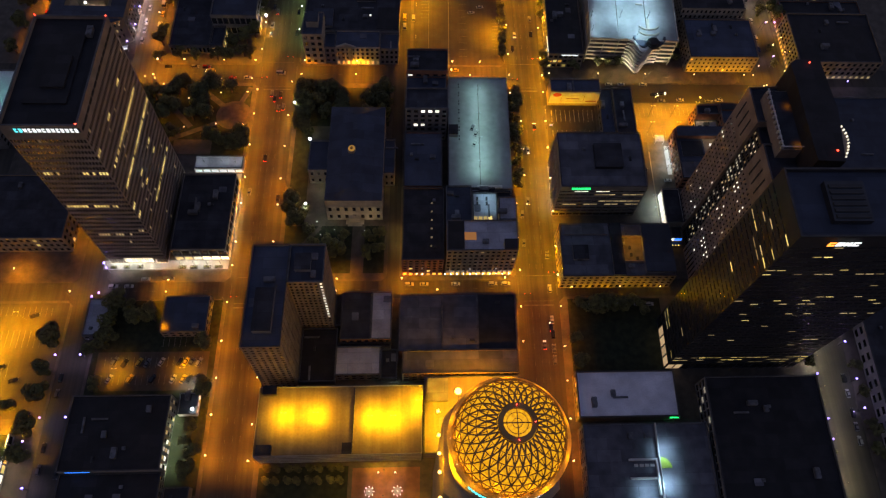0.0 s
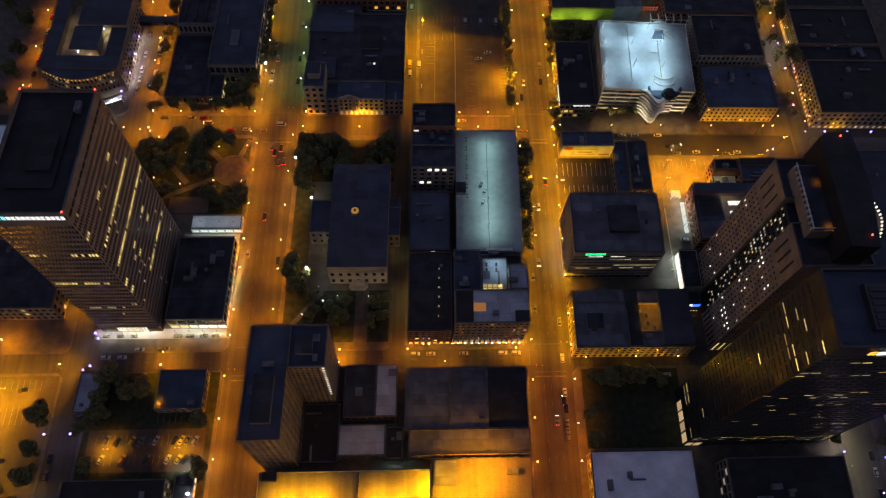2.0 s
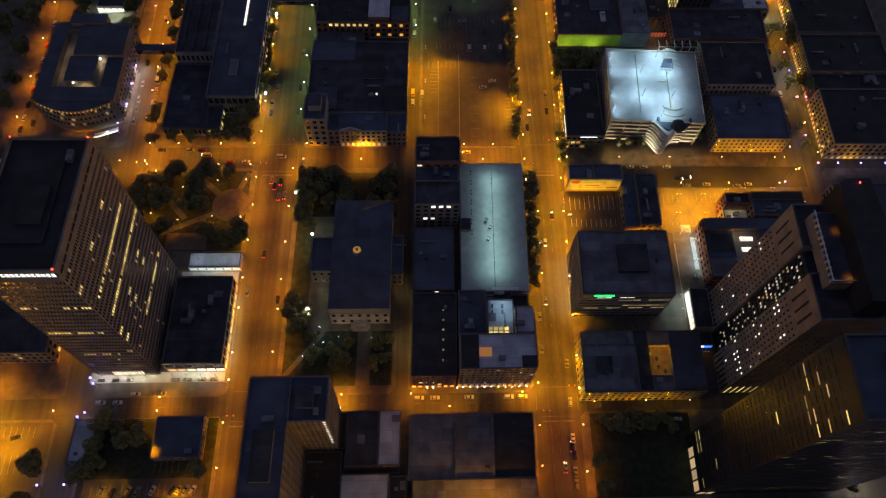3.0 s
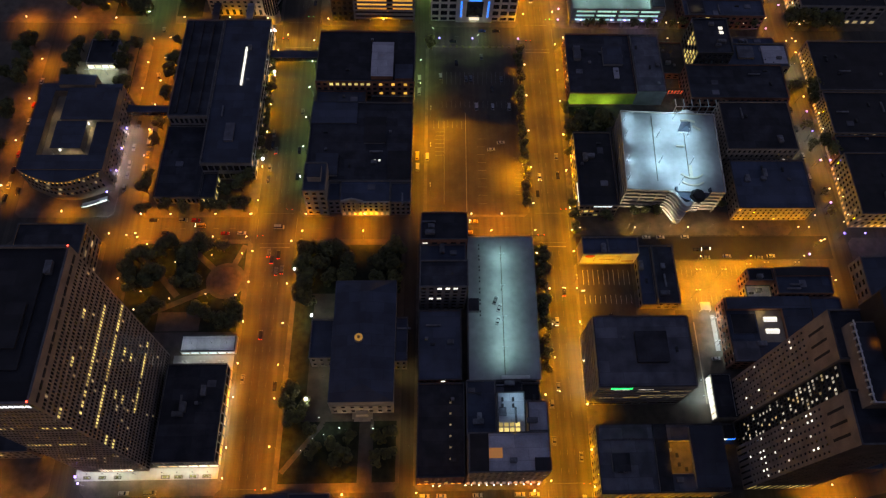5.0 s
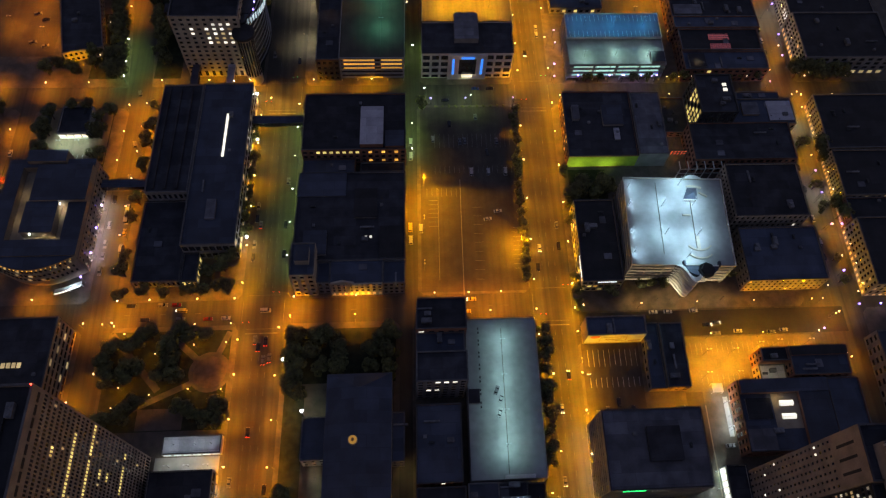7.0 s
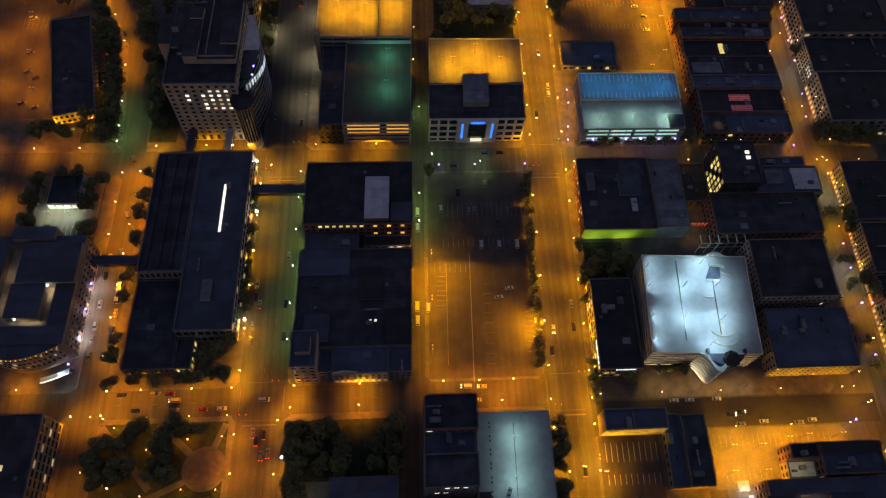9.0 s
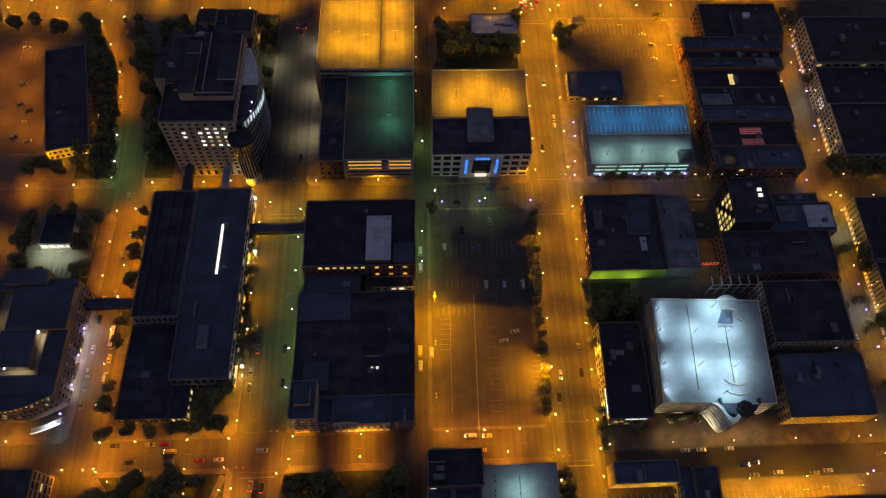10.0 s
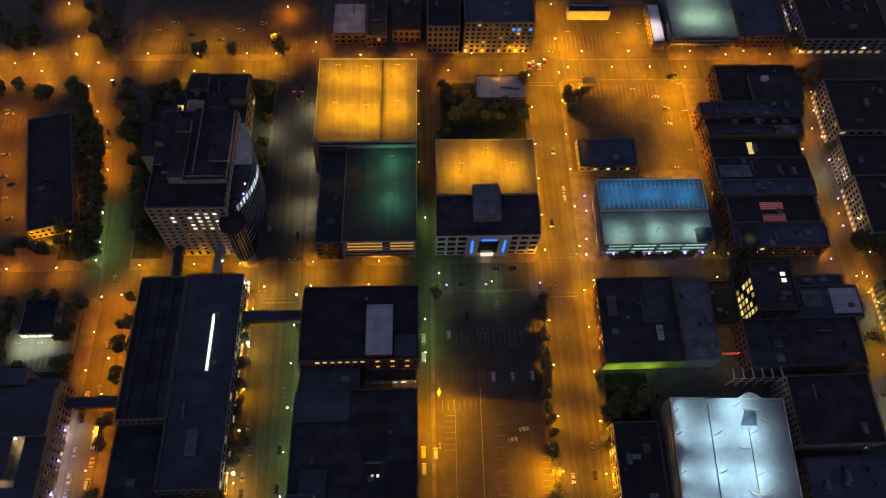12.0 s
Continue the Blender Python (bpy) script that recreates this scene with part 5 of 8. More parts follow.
for y in (-2.5, 4.0):
    bm = bmesh.new()
    v = [bm.verts.new(c) for c in ((-3, y, 11.1), (4, y, 11.1), (4, y + 3, 11.1), (-3, y + 3, 11.1), (-3, y + 1.5, 12.2), (4, y + 1.5, 12.2))]
    for f in ((0, 1, 5, 4), (2, 3, 4, 5), (3, 0, 4), (1, 2, 5)):
        bm.faces.new([v[i] for i in f])
    sky = part("skylight", bm, G["skylight"], rb, "bright white ridge skylight")
    for k in range(8):
        bm = bmesh.new()
        x = -2.9 + k * 0.97
        b = [bm.verts.new((x + dx, yy, zz)) for dx in (0, 0.16) for yy, zz in ((y - 0.05, 11.14), (y + 1.5, 12.28), (y + 1.5, 12.2), (y - 0.05, 11.1))]
        for f in ((0, 1, 5, 4), (1, 2, 6, 5), (3, 0, 4, 7), (0, 3, 2, 1), (4, 5, 6, 7)):
            bm.faces.new([b[i] for i in f])
        part("glazing_bar", bm, M["black_metal"], sky)
building("brick_row", 206, 223, 160, 248, 12, "dark flat-roofed row beside a hotel tower", "brick_wall", "slate_roof", {}, units=4)

building("tan_hotel", 178, 222, 301, 333, 14, "tan masonry hotel with amber-lit front", "tan_wall", "slate_roof", {"S": (4, 15), "W": (4, 8)}, wf=0.4, hf=0.5, lit=random_lit(17, 0.03, ("amber_pane",)), units=7)
pg = thing("pergola", 166, 375.5, KERB, "white steel pergola frame beside a garage", "pergola")
for k in range(6):
    bm = bmesh.new()
    quad_box(bm, -12.5 + k * 5, -12.1 + k * 5, -2.6, 2.6, 11.4, 11.9)
    quad_box(bm, -12.5 + k * 5, -12.1 + k * 5, -2.6, -2.2, 0, 11.4)
    part("frame_post", bm, M["white_wall"], pg)
bm = bmesh.new()
quad_box(bm, -12.5, 12.9, -2.75, -2.6, 7.0, 7.4)
quad_box(bm, -12.5, 12.9, -2.75, -2.6, 11.4, 11.9)
part("frame_beam", bm, M["white_wall"], pg)
ns = thing("neon_sign", 156, 388, KERB, "red neon sign frame over an alley", "sign")
bm = bmesh.new()
quad_box(bm, -6.2, -5.9, -0.15, 0.15, 0, 9)
quad_box(bm, 5.9, 6.2, -0.15, 0.15, 0, 9)
quad_box(bm, -6.2, 6.2, -0.15, 0.15, 9, 9.3)
part("frame", bm, M["black_metal"], ns)
for k in range(12):
    bm = bmesh.new()
    x = -5.6 + (k % 6) * 2.0
    z = 7.6 if k < 6 else 5.8
    quad_box(bm, x, x + 0.9, -0.3, -0.16, z, z + 0.22)
    quad_box(bm, x, x + 0.2, -0.3, -0.16, z - 0.9, z)
    part("tube", bm, glow("red_neon", (1.0, 0.12, 0.05), 1.6) if k == 0 else bpy.data.materials["red_neon"], ns)
spot(156, 384, 6, 500, GOLD, 160)
spot(157, 398, 6, 500, GOLD, 160)
building("brick_block", 177, 219, 338, 372, 18, "dark masonry block with arched white-framed side", "stone_wall", "tar_roof", {"W": (5, 12), "S": (4, 14)}, wf=0.45, hf=0.55, lit=random_lit(18, 0.01, ("white_pane",)), units=4)
building("theatre_block", 163, 224, 378, 404, 14, "dark flat-roofed theatre block with pale end", "brick_wall", "tar_roof", {"W": (3, 8), "S": (3, 16)}, units=5)
building("glass_stair_block", 168, 190, 404, 432, 24, "dark block with a bank of yellow-lit windows", "dark_wall", "tar_roof", {"W": (6, 7), "S": (5, 7)}, wf=0.66, hf=0.72, lit=lambda s, j, i, f, b: "warm_pane" if s == "W" and i < 5 and (i + j) % 6 else None, units=3)
gs = bpy.context.scene.objects["glass_stair_block"]
for k in range(2):
    bm = bmesh.new()
    quad_box(bm, 5, 7.4, 2 + k * 3.6, 4 + k * 3.6, 23.1, 23.6)
    part("skylight", bm, G["white_pane"], gs, "small white lit skylight")
tb = building("theatre_block", 190.5, 231, 404.3, 423, 12, "dark flat roof beside a blue membrane roof", "tan_wall", "slate_roof", {"S": (2, 12)}, units=4)
roof_box(tb, -12, -2, -3, 6, 11.1, 12.6, "tan_wall", cap="gravel_roof")
roof_box(tb, 4, 19, -7, 7, 11.1, 11.9, "grey_wall", cap="grey_roof")
building("theatre_block", 198.5, 226, 423.3, 430, 10, "narrow tan-fronted block beside a theatre", "tan_wall", "slate_roof", {"S": (2, 8)}, units=3)
building("theatre_block", 150, 167.5, 404, 430, 5, "low dark roof beside a neon-lit alley", "brick_wall", "tar_roof", {"S": (2, 4)}, units=4)
building("ramp_house", 149, 157.5, 600, 634, 7, "narrow pale-roofed ramp building lit by a white lamp", "tan_wall", "white_roof", {"W": (2, 8)}, units=0)
building("lot_hut", 100, 108.5, 569, 573.8, 3.2, "small dark-roofed hut on a parking lot", "grey_wall", "slate_roof", {"W": (1, 1)}, units=0)
lime = building("lime_walled_block", 90, 131, 383, 430, 11.5, "dark-roofed block with a lime-green painted side wall", "brick_wall", "tar_roof", {"W": (3, 14)}, wf=0.6, lit=random_lit(27, 0.2, ("amber_pane",)), units=6)
bm = bmesh.new()
quad_box(bm, -20.4, 20.4, -23.75, -23.55, 1.0, 10.5)
part("painted_wall", bm, M["lime_wall"], lime, "lime-green painted wall")
for x in (96, 113):
    spot(x, 376, 2.0, 1500, (0.8, 1.0, 0.3), 130, target=(x, 383, 7))
roof_box(lime, 2, 14, -2, 12, 10.6, 12.6, "grey_wall", cap="slate_roof")
roof_box(lime, -16, -12, 2, 12, 10.6, 13.0, "grey_wall", cap="gravel_roof")
roof_box(lime, 8, 11, -12, -4, 10.6, 11.4, "white_wall", cap="grey_roof")
building("white_roofed_block", 131.2, 149, 383, 428, 13, "block with a grey membrane roof", "grey_wall", "gravel_roof", {}, units=4)

# the dark block with the small lit tower
mb = building("dark_block", -63, -4.5, 318, 372, 15.5, "wide dark block with a flat black roof", "grey_wall", "tar_roof", {"E": (3, 10), "W": (3, 10)}, wf=0.4, units=7)
roof_box(mb, -28.5, -3, 12, 26.5, 14.6, 15.2, "grey_wall", cap="slate_roof")
roof_box(mb, 2, 14, -2, 16, 14.6, 15.6, "grey_wall", cap="black_roof")
roof_box(mb, -24, -12, -24, -10, 14.6, 16.4, "grey_wall", cap="slate_roof")
roof_box(mb, 16, 28, -26, -8, 14.6, 15.8, "grey_wall", cap="black_roof")
for x in (8.0, 10.5):
    bm = bmesh.new()
    quad_box(bm, x, x + 1.2, -14, -12.8, 14.6, 15.0)
    part("skylight", bm, G["white_pane"], mb, "small lit skylight")
nb = building("civic_hall", -43, -16, 304.5, 317.8, 16, "ornate stone front with lit arcade", "stone_wall", "slate_roof", {"S": (3, 9)}, ground=4.5, wf=0.5, hf=0.6, lit=lambda s, j, i, f, b: ("warm_pane" if i in (1, 2, 3) else "dim_pane") if j < 0 else None, units=1)
bm = bmesh.new()
for x0, x1 in ((-13, -1),):
    v = [bm.verts.new(c) for c in ((x0, -7.2, 16.15), (x1, -7.2, 16.15), ((x0 + x1) / 2, -7.2, 18.8), (x0, -6.2, 16.15), (x1, -6.2, 16.15), ((x0 + x1) / 2, -6.2, 18.8))]
    for f in ((0, 1, 2), (5, 4, 3), (0, 3, 4, 1), (1, 4, 5, 2), (2, 5, 3, 0)):
        bm.faces.new([v[i] for i in f])
part("pediment", bm, M["stone_wall"], nb)
for k in range(6):
    bm = bmesh.new()
    prism(bm, circle(-12.4 + k * 2.3, -7.3, 0.35, 8), 4.6, 15.2)
    part("column", bm, M["stone_wall"], nb)
bm = bmesh.new()
quad_box(bm, -13.3, 13.3, -7.5, -6.7, 15.2, 15.7)
part("cornice", bm, M["stone_wall"], nb)
building("civic_hall", -15.8, -4.5, 305, 317.8, 14, "dark side wing of a civic hall", "grey_wall", "slate_roof", {"S": (3, 4), "E": (3, 4)}, units=1)
ct = building("clock_tower", -62, -50, 305, 323, 26, "stone corner tower with a lit top", "stone_wall", "slate_roof", {"S": (5, 3), "W": (5, 4)}, lit=None, units=0)
roof_box(ct, -3.5, 3.5, -3, 5, 25.1, 30, "stone_wall", name="belfry", cap="slate_roof")
building("civic_hall", -49.8, -43.2, 306, 317.8, 14, "dark narrow wing beside a corner tower", "grey_wall", "slate_roof", {"S": (3, 2)}, units=0)
t3 = building("printing_house", -62.5, -4, 386, 425.5, 17, "wide dark-roofed brick block with a lit window row", "brick_wall", "tar_roof", {"S": (4, 16), "E": (4, 10)}, lit=lambda s, j, i, f, b: "warm_pane" if s == "S" and j == 3 and 1 < i < 9 else ("amber_pane" if s == "S" and j in (1, 3) and i in (10, 12, 14) else None), units=3)
roof_box(t3, 3.5, 16.3, -18, 8, 16.1, 19.5, "brick_wall", cap="grey_roof")
roof_box(t3, 17.5, 28, -18.5, -8, 16.1, 18.2, "brick_wall", cap="slate_roof")
building("annexe", -62, -33, 373, 385.5, 9, "low annexe with a dark blue roof", "brick_wall", "slate_roof", {"S": (2, 8)}, units=2)
building("annexe", -30, -5, 379, 385.5, 5, "low dock annexe with lit doors", "white_wall", "tar_roof", {"S": (1, 6)}, lit=random_lit(6, 0.3, ("white_pane",)), units=0)

# long convention hall
building("convention_hall", -146, -121.5, 312, 360, 8, "long low convention hall with a dark flat roof", "grey_wall", "tar_roof", {"S": (1, 10)}, units=2)
cw = building("convention_hall", -144, -121.5, 360.2, 433, 17, "ribbed dark roof of a convention hall", "grey_wall", "tar_roof", {"S": (2, 8)}, units=0)
for k in range(3):
    bm = bmesh.new()
    quad_box(bm, -8 + k * 6.2, -6.6 + k * 6.2, -34, 34, 16.1, 17.2)
    part("roof_rib", bm, M["tar_roof"], cw)
ce = building("convention_hall", -121, -93, 328, 434, 17, "long dark convention hall with a glowing roof slit", "grey_wall", "slate_roof", {"E": (3, 26), "S": (2, 8)}, wf=0.8, hf=0.6, lit=lambda s, j, i, f, b: "dim_pane" if s == "E" and (j == 0 and i % 3 or j == 2 and i % 5 == 0) else None, units=3)
bm = bmesh.new()
quad_box(bm, 1.0, 2.2, 2, 31, 16.1, 16.7)
part("roof_slit", bm, G["skylight"], ce, "narrow glowing white roof light")
bm = bmesh.new()
quad_box(bm, -3, 2, -38, -26, 16.1, 17.6)
part("skylight_box", bm, M["gravel_roof"], ce)
building("convention_hall", -121, -113, 312, 327.8, 8, "low entrance wing with a lit canopy", "grey_wall", "tar_roof", {"E": (1, 4), "S": (1, 3)}, lit=lambda s, j, i, f, b: "warm_pane", units=0)

# hotel with a bowed front
hh = building("bowed_hotel", -216, -171, 322, 380, 16, "hotel with stepped dark roofs round lit light wells", "tan_wall", "slate_roof", {"S": (4, 14), "E": (4, 16), "W": (4, 10)}, wf=0.45, lit=random_lit(51, 0.05, ("warm_pane",)), units=0)
for x0, x1, y0, y1, z1 in ((-22.4, -14.5, -28.9, 28.9, 20), (-14.4, 22.4, -28.9, -20, 20), (13.5, 22.4, -19.9, 2, 20), (-7.5, 8.5, -16, 2, 21), (-5.5, 22.4, 2.1, 24, 22.5), (-14.4, 22.4, 24.1, 28.9, 20), (-12, 8, 26, 33, 23)):
    roof_box(hh, x0, x1, y0, y1, 15.1 if y1 < 32 else 0, z1, "tan_wall", name="roof_block", cap="slate_roof")
bm = bmesh.new()
quad_box(bm, -14.3, 13.3, -19.8, 24, 15.11, 15.2)
part("light_well", bm, M["tan_wall"], hh, "lit tan light well")
bm = bmesh.new()
ring = [(-22 + 44 * i / 20, -29 - 7.5 * math.sin(math.pi * i / 20)) for i in range(21)]
prism(bm, ring[::-1], 0, 19)
bmesh.ops.recalc_face_normals(bm, faces=bm.faces)
bowp = part("bowed_front", bm, M["tan_wall"], hh)
bm = bmesh.new()
prism(bm, ring[::-1], 19.02, 19.3)
bmesh.ops.recalc_face_normals(bm, faces=bm.faces)
part("bow_roof", bm, M["slate_roof"], bowp)
for i in range(1, 20):
    bm = bmesh.new()
    quad_box(bm, -22.2 + 44 * i / 20, -21.8 + 44 * i / 20, -29.35 - 7.5 * math.sin(math.pi * i / 20), -29.0 - 7.5 * math.sin(math.pi * i / 20), 17.6, 18.1)
    part("eave_lamp", bm, G["amber_pane"], bowp)
for k in range(3):
    for i in range(1, 19):
        a = math.pi * (i + 0.5) / 20
        bm = bmesh.new()
        cx, cy = -22 + 44 * (i + 0.5) / 20, -29 - 7.5 * math.sin(a)
        quad_box(bm, cx - 0.7, cx + 0.7, cy - 0.1, cy + 0.3, 6 + k * 4.5, 7.8 + k * 4.5)
        part("bow_window", bm, G["dim_pane"] if (i * 7 + k * 3) % 11 < 2 else M["glass"], bowp)
arc_ = [(9.0 + 12.5 * k / 8, -43.4 + 4.6 * (k / 8) ** 1.3) for k in range(9)]
bm = bmesh.new()
prism(bm, arc_ + [(x, y + 2.4) for x, y in arc_[::-1]], 4.2, 4.6)
cn = part("entrance_canopy", bm, M["white_wall"], hh, "curved white entrance canopy")
for x, y in ((9.6, -41.4), (15, -40.2), (21, -37.6)):
    bm = bmesh.new()
    prism(bm, circle(x, y, 0.2, 8), 0, 4.2)
    part("canopy_post", bm, M["metal"], cn)
bm = bmesh.new()
prism(bm, [(x, y - 0.3) for x, y in arc_] + [(x, y - 0.02) for x, y in arc_[::-1]], 4.1, 4.7)
part("canopy_light", bm, G["white_sign"], cn, "thin white lit edge of the canopy")
for x, y in ((8.9, 1.5), (-3, -16.4)):
    bm = bmesh.new()
    bmesh.ops.create_icosphere(bm, subdivisions=1, radius=0.4, matrix=Matrix.Translation((x, y, 19.6)))
    part("wall_lamp", bm, G["cool"], hh, "bright white wall lamp", skew=False)
spot(-183.5, 351, 19, 420, WHITE, 165)
spot(-190, 333, 19, 420, WHITE, 165)
spot(-204.5, 345, 19, 200, (1.0, 0.75, 0.4), 165)
spot(-204.5, 360, 19, 150, (1.0, 0.75, 0.4), 165)
for v_ in (330.5, 344.7, 359.2):
    spot(-169.0, v_, 5, 3600, (1.0, 0.86, 0.88), 160)
spot(-176, 311, 6, 2600, (0.7, 0.95, 1.0), 165)

building("gas_kiosk", -204, -187, 408, 427, 6, "small kiosk with bright white-lit eaves", "white_wall", "tar_roof", {"S": (1, 4)}, lit=lambda s, j, i, f, b: "shopfront", units=1, wf=0.8)

# tall stepped tower with a curved glass side
def stepped_tower():
    r = random.Random(77)

    def lit(side, j, i, floors, bays):
        if side == "S" and 6 <= j <= 10 and 4 <= i <= 7 and r.random() < 0.9:
            return "white_pane" if r.random() < 0.75 else "dim_pane"
        if side == "S" and i == 2 and j in (8, 9):
            return "white_pane"
        return None
    ob = building("stepped_tower", -136, -98, 453.5, 512, 50, "tall stepped stone tower with lit windows and curved glass side", "stone_wall", "tar_roof", {"S": (12, 9), "E": (12, 12), "W": (12, 12)}, ground=6, wf=0.46, hf=0.5, lit=lit, units=2, t=0.5, cat="tower", share=True)
    for x0, x1, y0, y1, z1 in ((-1.8, 18, -15, 28, 53), (-9.5, -2, -15, -3, 55), (-9.5, -2, -2.9, 12, 54.2), (-9, -2, 12.1, 20, 55.5), (-14, -9.7, -9, 26, 51.5), (-18.4, -14.2, -4, 28, 50.5), (9, 18.5, -5, 12, 54.5)):
        roof_box(ob, x0, x1, y0, y1, 49.1, z1, "stone_wall", cap="tar_roof")
    for x0, x1, y0, y1 in ((-1, 17, -14, -13.4), (-8.8, -2.6, -9, -8.4), (2, 2.5, -12, 27), (-18.5, -15, 6, 6.5)):
        bm = bmesh.new()
        quad_box(bm, x0, x1, y0, y1, 50.5, 54.2)
        part("roof_fin", bm, M["grey_wall"], ob)
    roof_box(ob, -30, -19.2, 8, 30, 0, 40, "stone_wall", name="side_wing")
    roof_box(ob, -29, -19.3, 30.1, 46, 0, 33, "stone_wall", name="side_wing")
    roof_box(ob, -23, -19.1, -22, -16, 30, 46, "dark_wall")
    bm = bmesh.new()
    ring = [(19, -28)] + [(19 + 8.5 * math.sin(math.pi * (i + 2) / 22), -26 + 52 * i / 18) for i in range(19)] + [(19, 27)]
    prism(bm, ring, 0, 43)
    bmesh.ops.recalc_face_normals(bm, faces=bm.faces)
    side = part("curved_side", bm, M["glass"], ob, "curved dark glass side")
    for lo, hi, mat_, lab in ((9, 19, "white_wall", "pale curved apron roof"), (2, 9, "dark_wall", "dark louvred roof of the curved side")):
        bm = bmesh.new()
        edge = ring[1 + lo:1 + hi]
        prism(bm, [(19.02, edge[0][1])] + edge + [(19.02, edge[-1][1])], 43.0, 43.5)
        bmesh.ops.recalc_face_normals(bm, faces=bm.faces)
        part("apron_roof", bm, M[mat_], side, lab)
    for k in range(12):
        bm = bmesh.new()
        x, y = ring[2 + k]
        quad_box(bm, x - 0.15, x + 0.3, y - 1.0, y + 1.0, 38 - k * 1.2, 41.5 - k * 1.2)
        part("lit_glass", bm, G["cool_pane"], side)
    for k in range(10):
        bm = bmesh.new()
        ring2 = [(x + (0.25 if 0 < i < 20 else 0), y) for i, (x, y) in enumerate(ring)]
        prism(bm, ring2, 3 + k * 4.1, 3.7 + k * 4.1)
        bmesh.ops.recalc_face_normals(bm, faces=bm.faces)
        part("sill_band", bm, M["metal"], side)
    bm = bmesh.new()
    prism(bm, circle(21.0, -32.5, 4.6, 24), 0, 39.5)
    turret = part("round_turret", bm, M["stone_wall"], ob, "pale round corner turret")
    bm = bmesh.new()
    prism(bm, circle(21.0, -32.5, 6.4, 24), 39.5, 41.2)
    part("turret_roof", bm, M["black_roof"], turret, "wide black disc roof of the turret")
    for k in range(9):
        a = radians(190 + k * 20)
        bm = bmesh.new()
        quad_box(bm, -0.55, 0.55, -0.12, 0.12, 8, 37)
        bmesh.ops.rotate(bm, verts=bm.verts, matrix=Matrix.Rotation(a + math.pi / 2, 3, "Z"))
        bmesh.ops.translate(bm, verts=bm.verts, vec=(21.0 + 4.65 * math.cos(a), -32.5 + 4.65 * math.sin(a), 0))
        part("turret_glazing", bm, M["glass"], turret)
    for i in range(2):
        bm = bmesh.new()
        prism(bm, circle(25.6, -18 + i * 6, 0.4, 8), 43.5, 44.2)
        part("blue_lamp", bm, G["violet"], side)


stepped_tower()
sa = building("stepped_annexe", -139, -103, 512.3, 566, 16, "lower dark wings behind a stepped tower", "tan_wall", "tar_roof", {"E": (3, 8), "W": (3, 8)}, lit=random_lit(3, 0.04), units=6)
roof_box(sa, 8, 17.5, 4, 22, 15.1, 21, "tan_wall")
roof_box(sa, -16, -6, 14, 25, 15.1, 18.5, "tan_wall")
roof_box(sa, -4, 7, 2, 12, 15.1, 17.5, "grey_wall")
bm = bmesh.new()
v = [bm.verts.new(c) for c in ((-17, -2, 15.1), (-7, -2, 15.1), (-7, 8, 15.1), (-17, 8, 15.1), (-12, 3, 22))]
for f in ((0, 1, 4), (1, 2, 4), (2, 3, 4), (3, 0, 4), (3, 2, 1, 0)):
    bm.faces.new([v[i] for i in f])
part("pyramid_roof", bm, M["stone_wall"], sa)
roof_box(sa, -26, -18.2, 10, 20, 0, 9, "tan_wall", name="side_wing")
bm = bmesh.new()
quad_box(bm, -25, -20, 9.8, 9.98, 3, 8)
part("stair_window", bm, G["warm_pane"], sa, "yellow-lit stair window")
bm = bmesh.new()
quad_box(bm, 1, 4, -6, -4.5, 15.11, 15.6)
part("skylight", bm, G["white_pane"], sa, "small white lit skylight")
building("dark_long_block", -221, -197, 467, 543, 8.5, "long dark flat-roofed block among trees", "tan_wall", "tar_roof", {"S": (2, 8), "E": (2, 20)}, lit=None, units=2, turn=13)

# twin garages: amber deck behind, green-lit deck in front
gg = open_garage("parking_garage", -44, -5, 449, 509, 20, 6, "garage with a dim green-lit top deck and amber slots", "lot")
building("stair_block", -58, -44.2, 449.5, 508, 19, "dark narrow block beside a garage", "dark_wall", "tar_roof", {"S": (4, 4)}, units=3)
go = open_garage("parking_garage", -62, -5, 509.2, 569, 25, 7, "amber floodlit top deck of a tall parking garage", "deck")
bm = bmesh.new()
quad_box(bm, 8.2, 9.2, -29, 29, 25, 26)
part("divider_wall", bm, M["dark_wall"], go)
bm = bmesh.new()
quad_box(bm, 4.8, 5.1, -28, 28, 20, 20.8)
part("divider_wall", bm, M["concrete"], gg)
# panels in the openings: amber glow for lit levels, near-black for shade
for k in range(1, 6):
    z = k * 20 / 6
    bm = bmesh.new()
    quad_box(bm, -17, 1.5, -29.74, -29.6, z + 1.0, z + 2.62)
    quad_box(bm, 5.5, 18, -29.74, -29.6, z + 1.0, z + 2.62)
    part("lit_level", bm, G["amber_pane"] if k > 2 else M["core"], gg, "amber glowing panel in place of a lit parking level" if k > 2 else "dark panel in place of a shaded parking level")
for y in (0,):
    bm = bmesh.new()
    quad_box(bm, -28.6, -26, -33, -29.9, 0, 30)
    part("stair_tower", bm, M["tan_wall"], go)

# club with blue sign
cl = building("youth_club", 5.5, 61, 451, 476.5, 22, "white-fronted club building with dark roof and blue sign", "white_wall", "tar_roof", {"S": (3, 10)}, wf=0.75, hf=0.65, ground=4, lit=random_lit(61, 0.12, ("warm_pane",), None), units=0)
roof_box(cl, -8, 6.5, -4, 17, 21.1, 25, "grey_wall", cap="gravel_roof")
bm = bmesh.new()
quad_box(bm, -11.5, 12, -14.0, -12.8, 0, 21.5)
ent = part("entrance_bay", bm, M["white_wall"], cl)
bm = bmesh.new()
quad_box(bm, -5, 5.5, -14.3, -14.01, 5, 18)
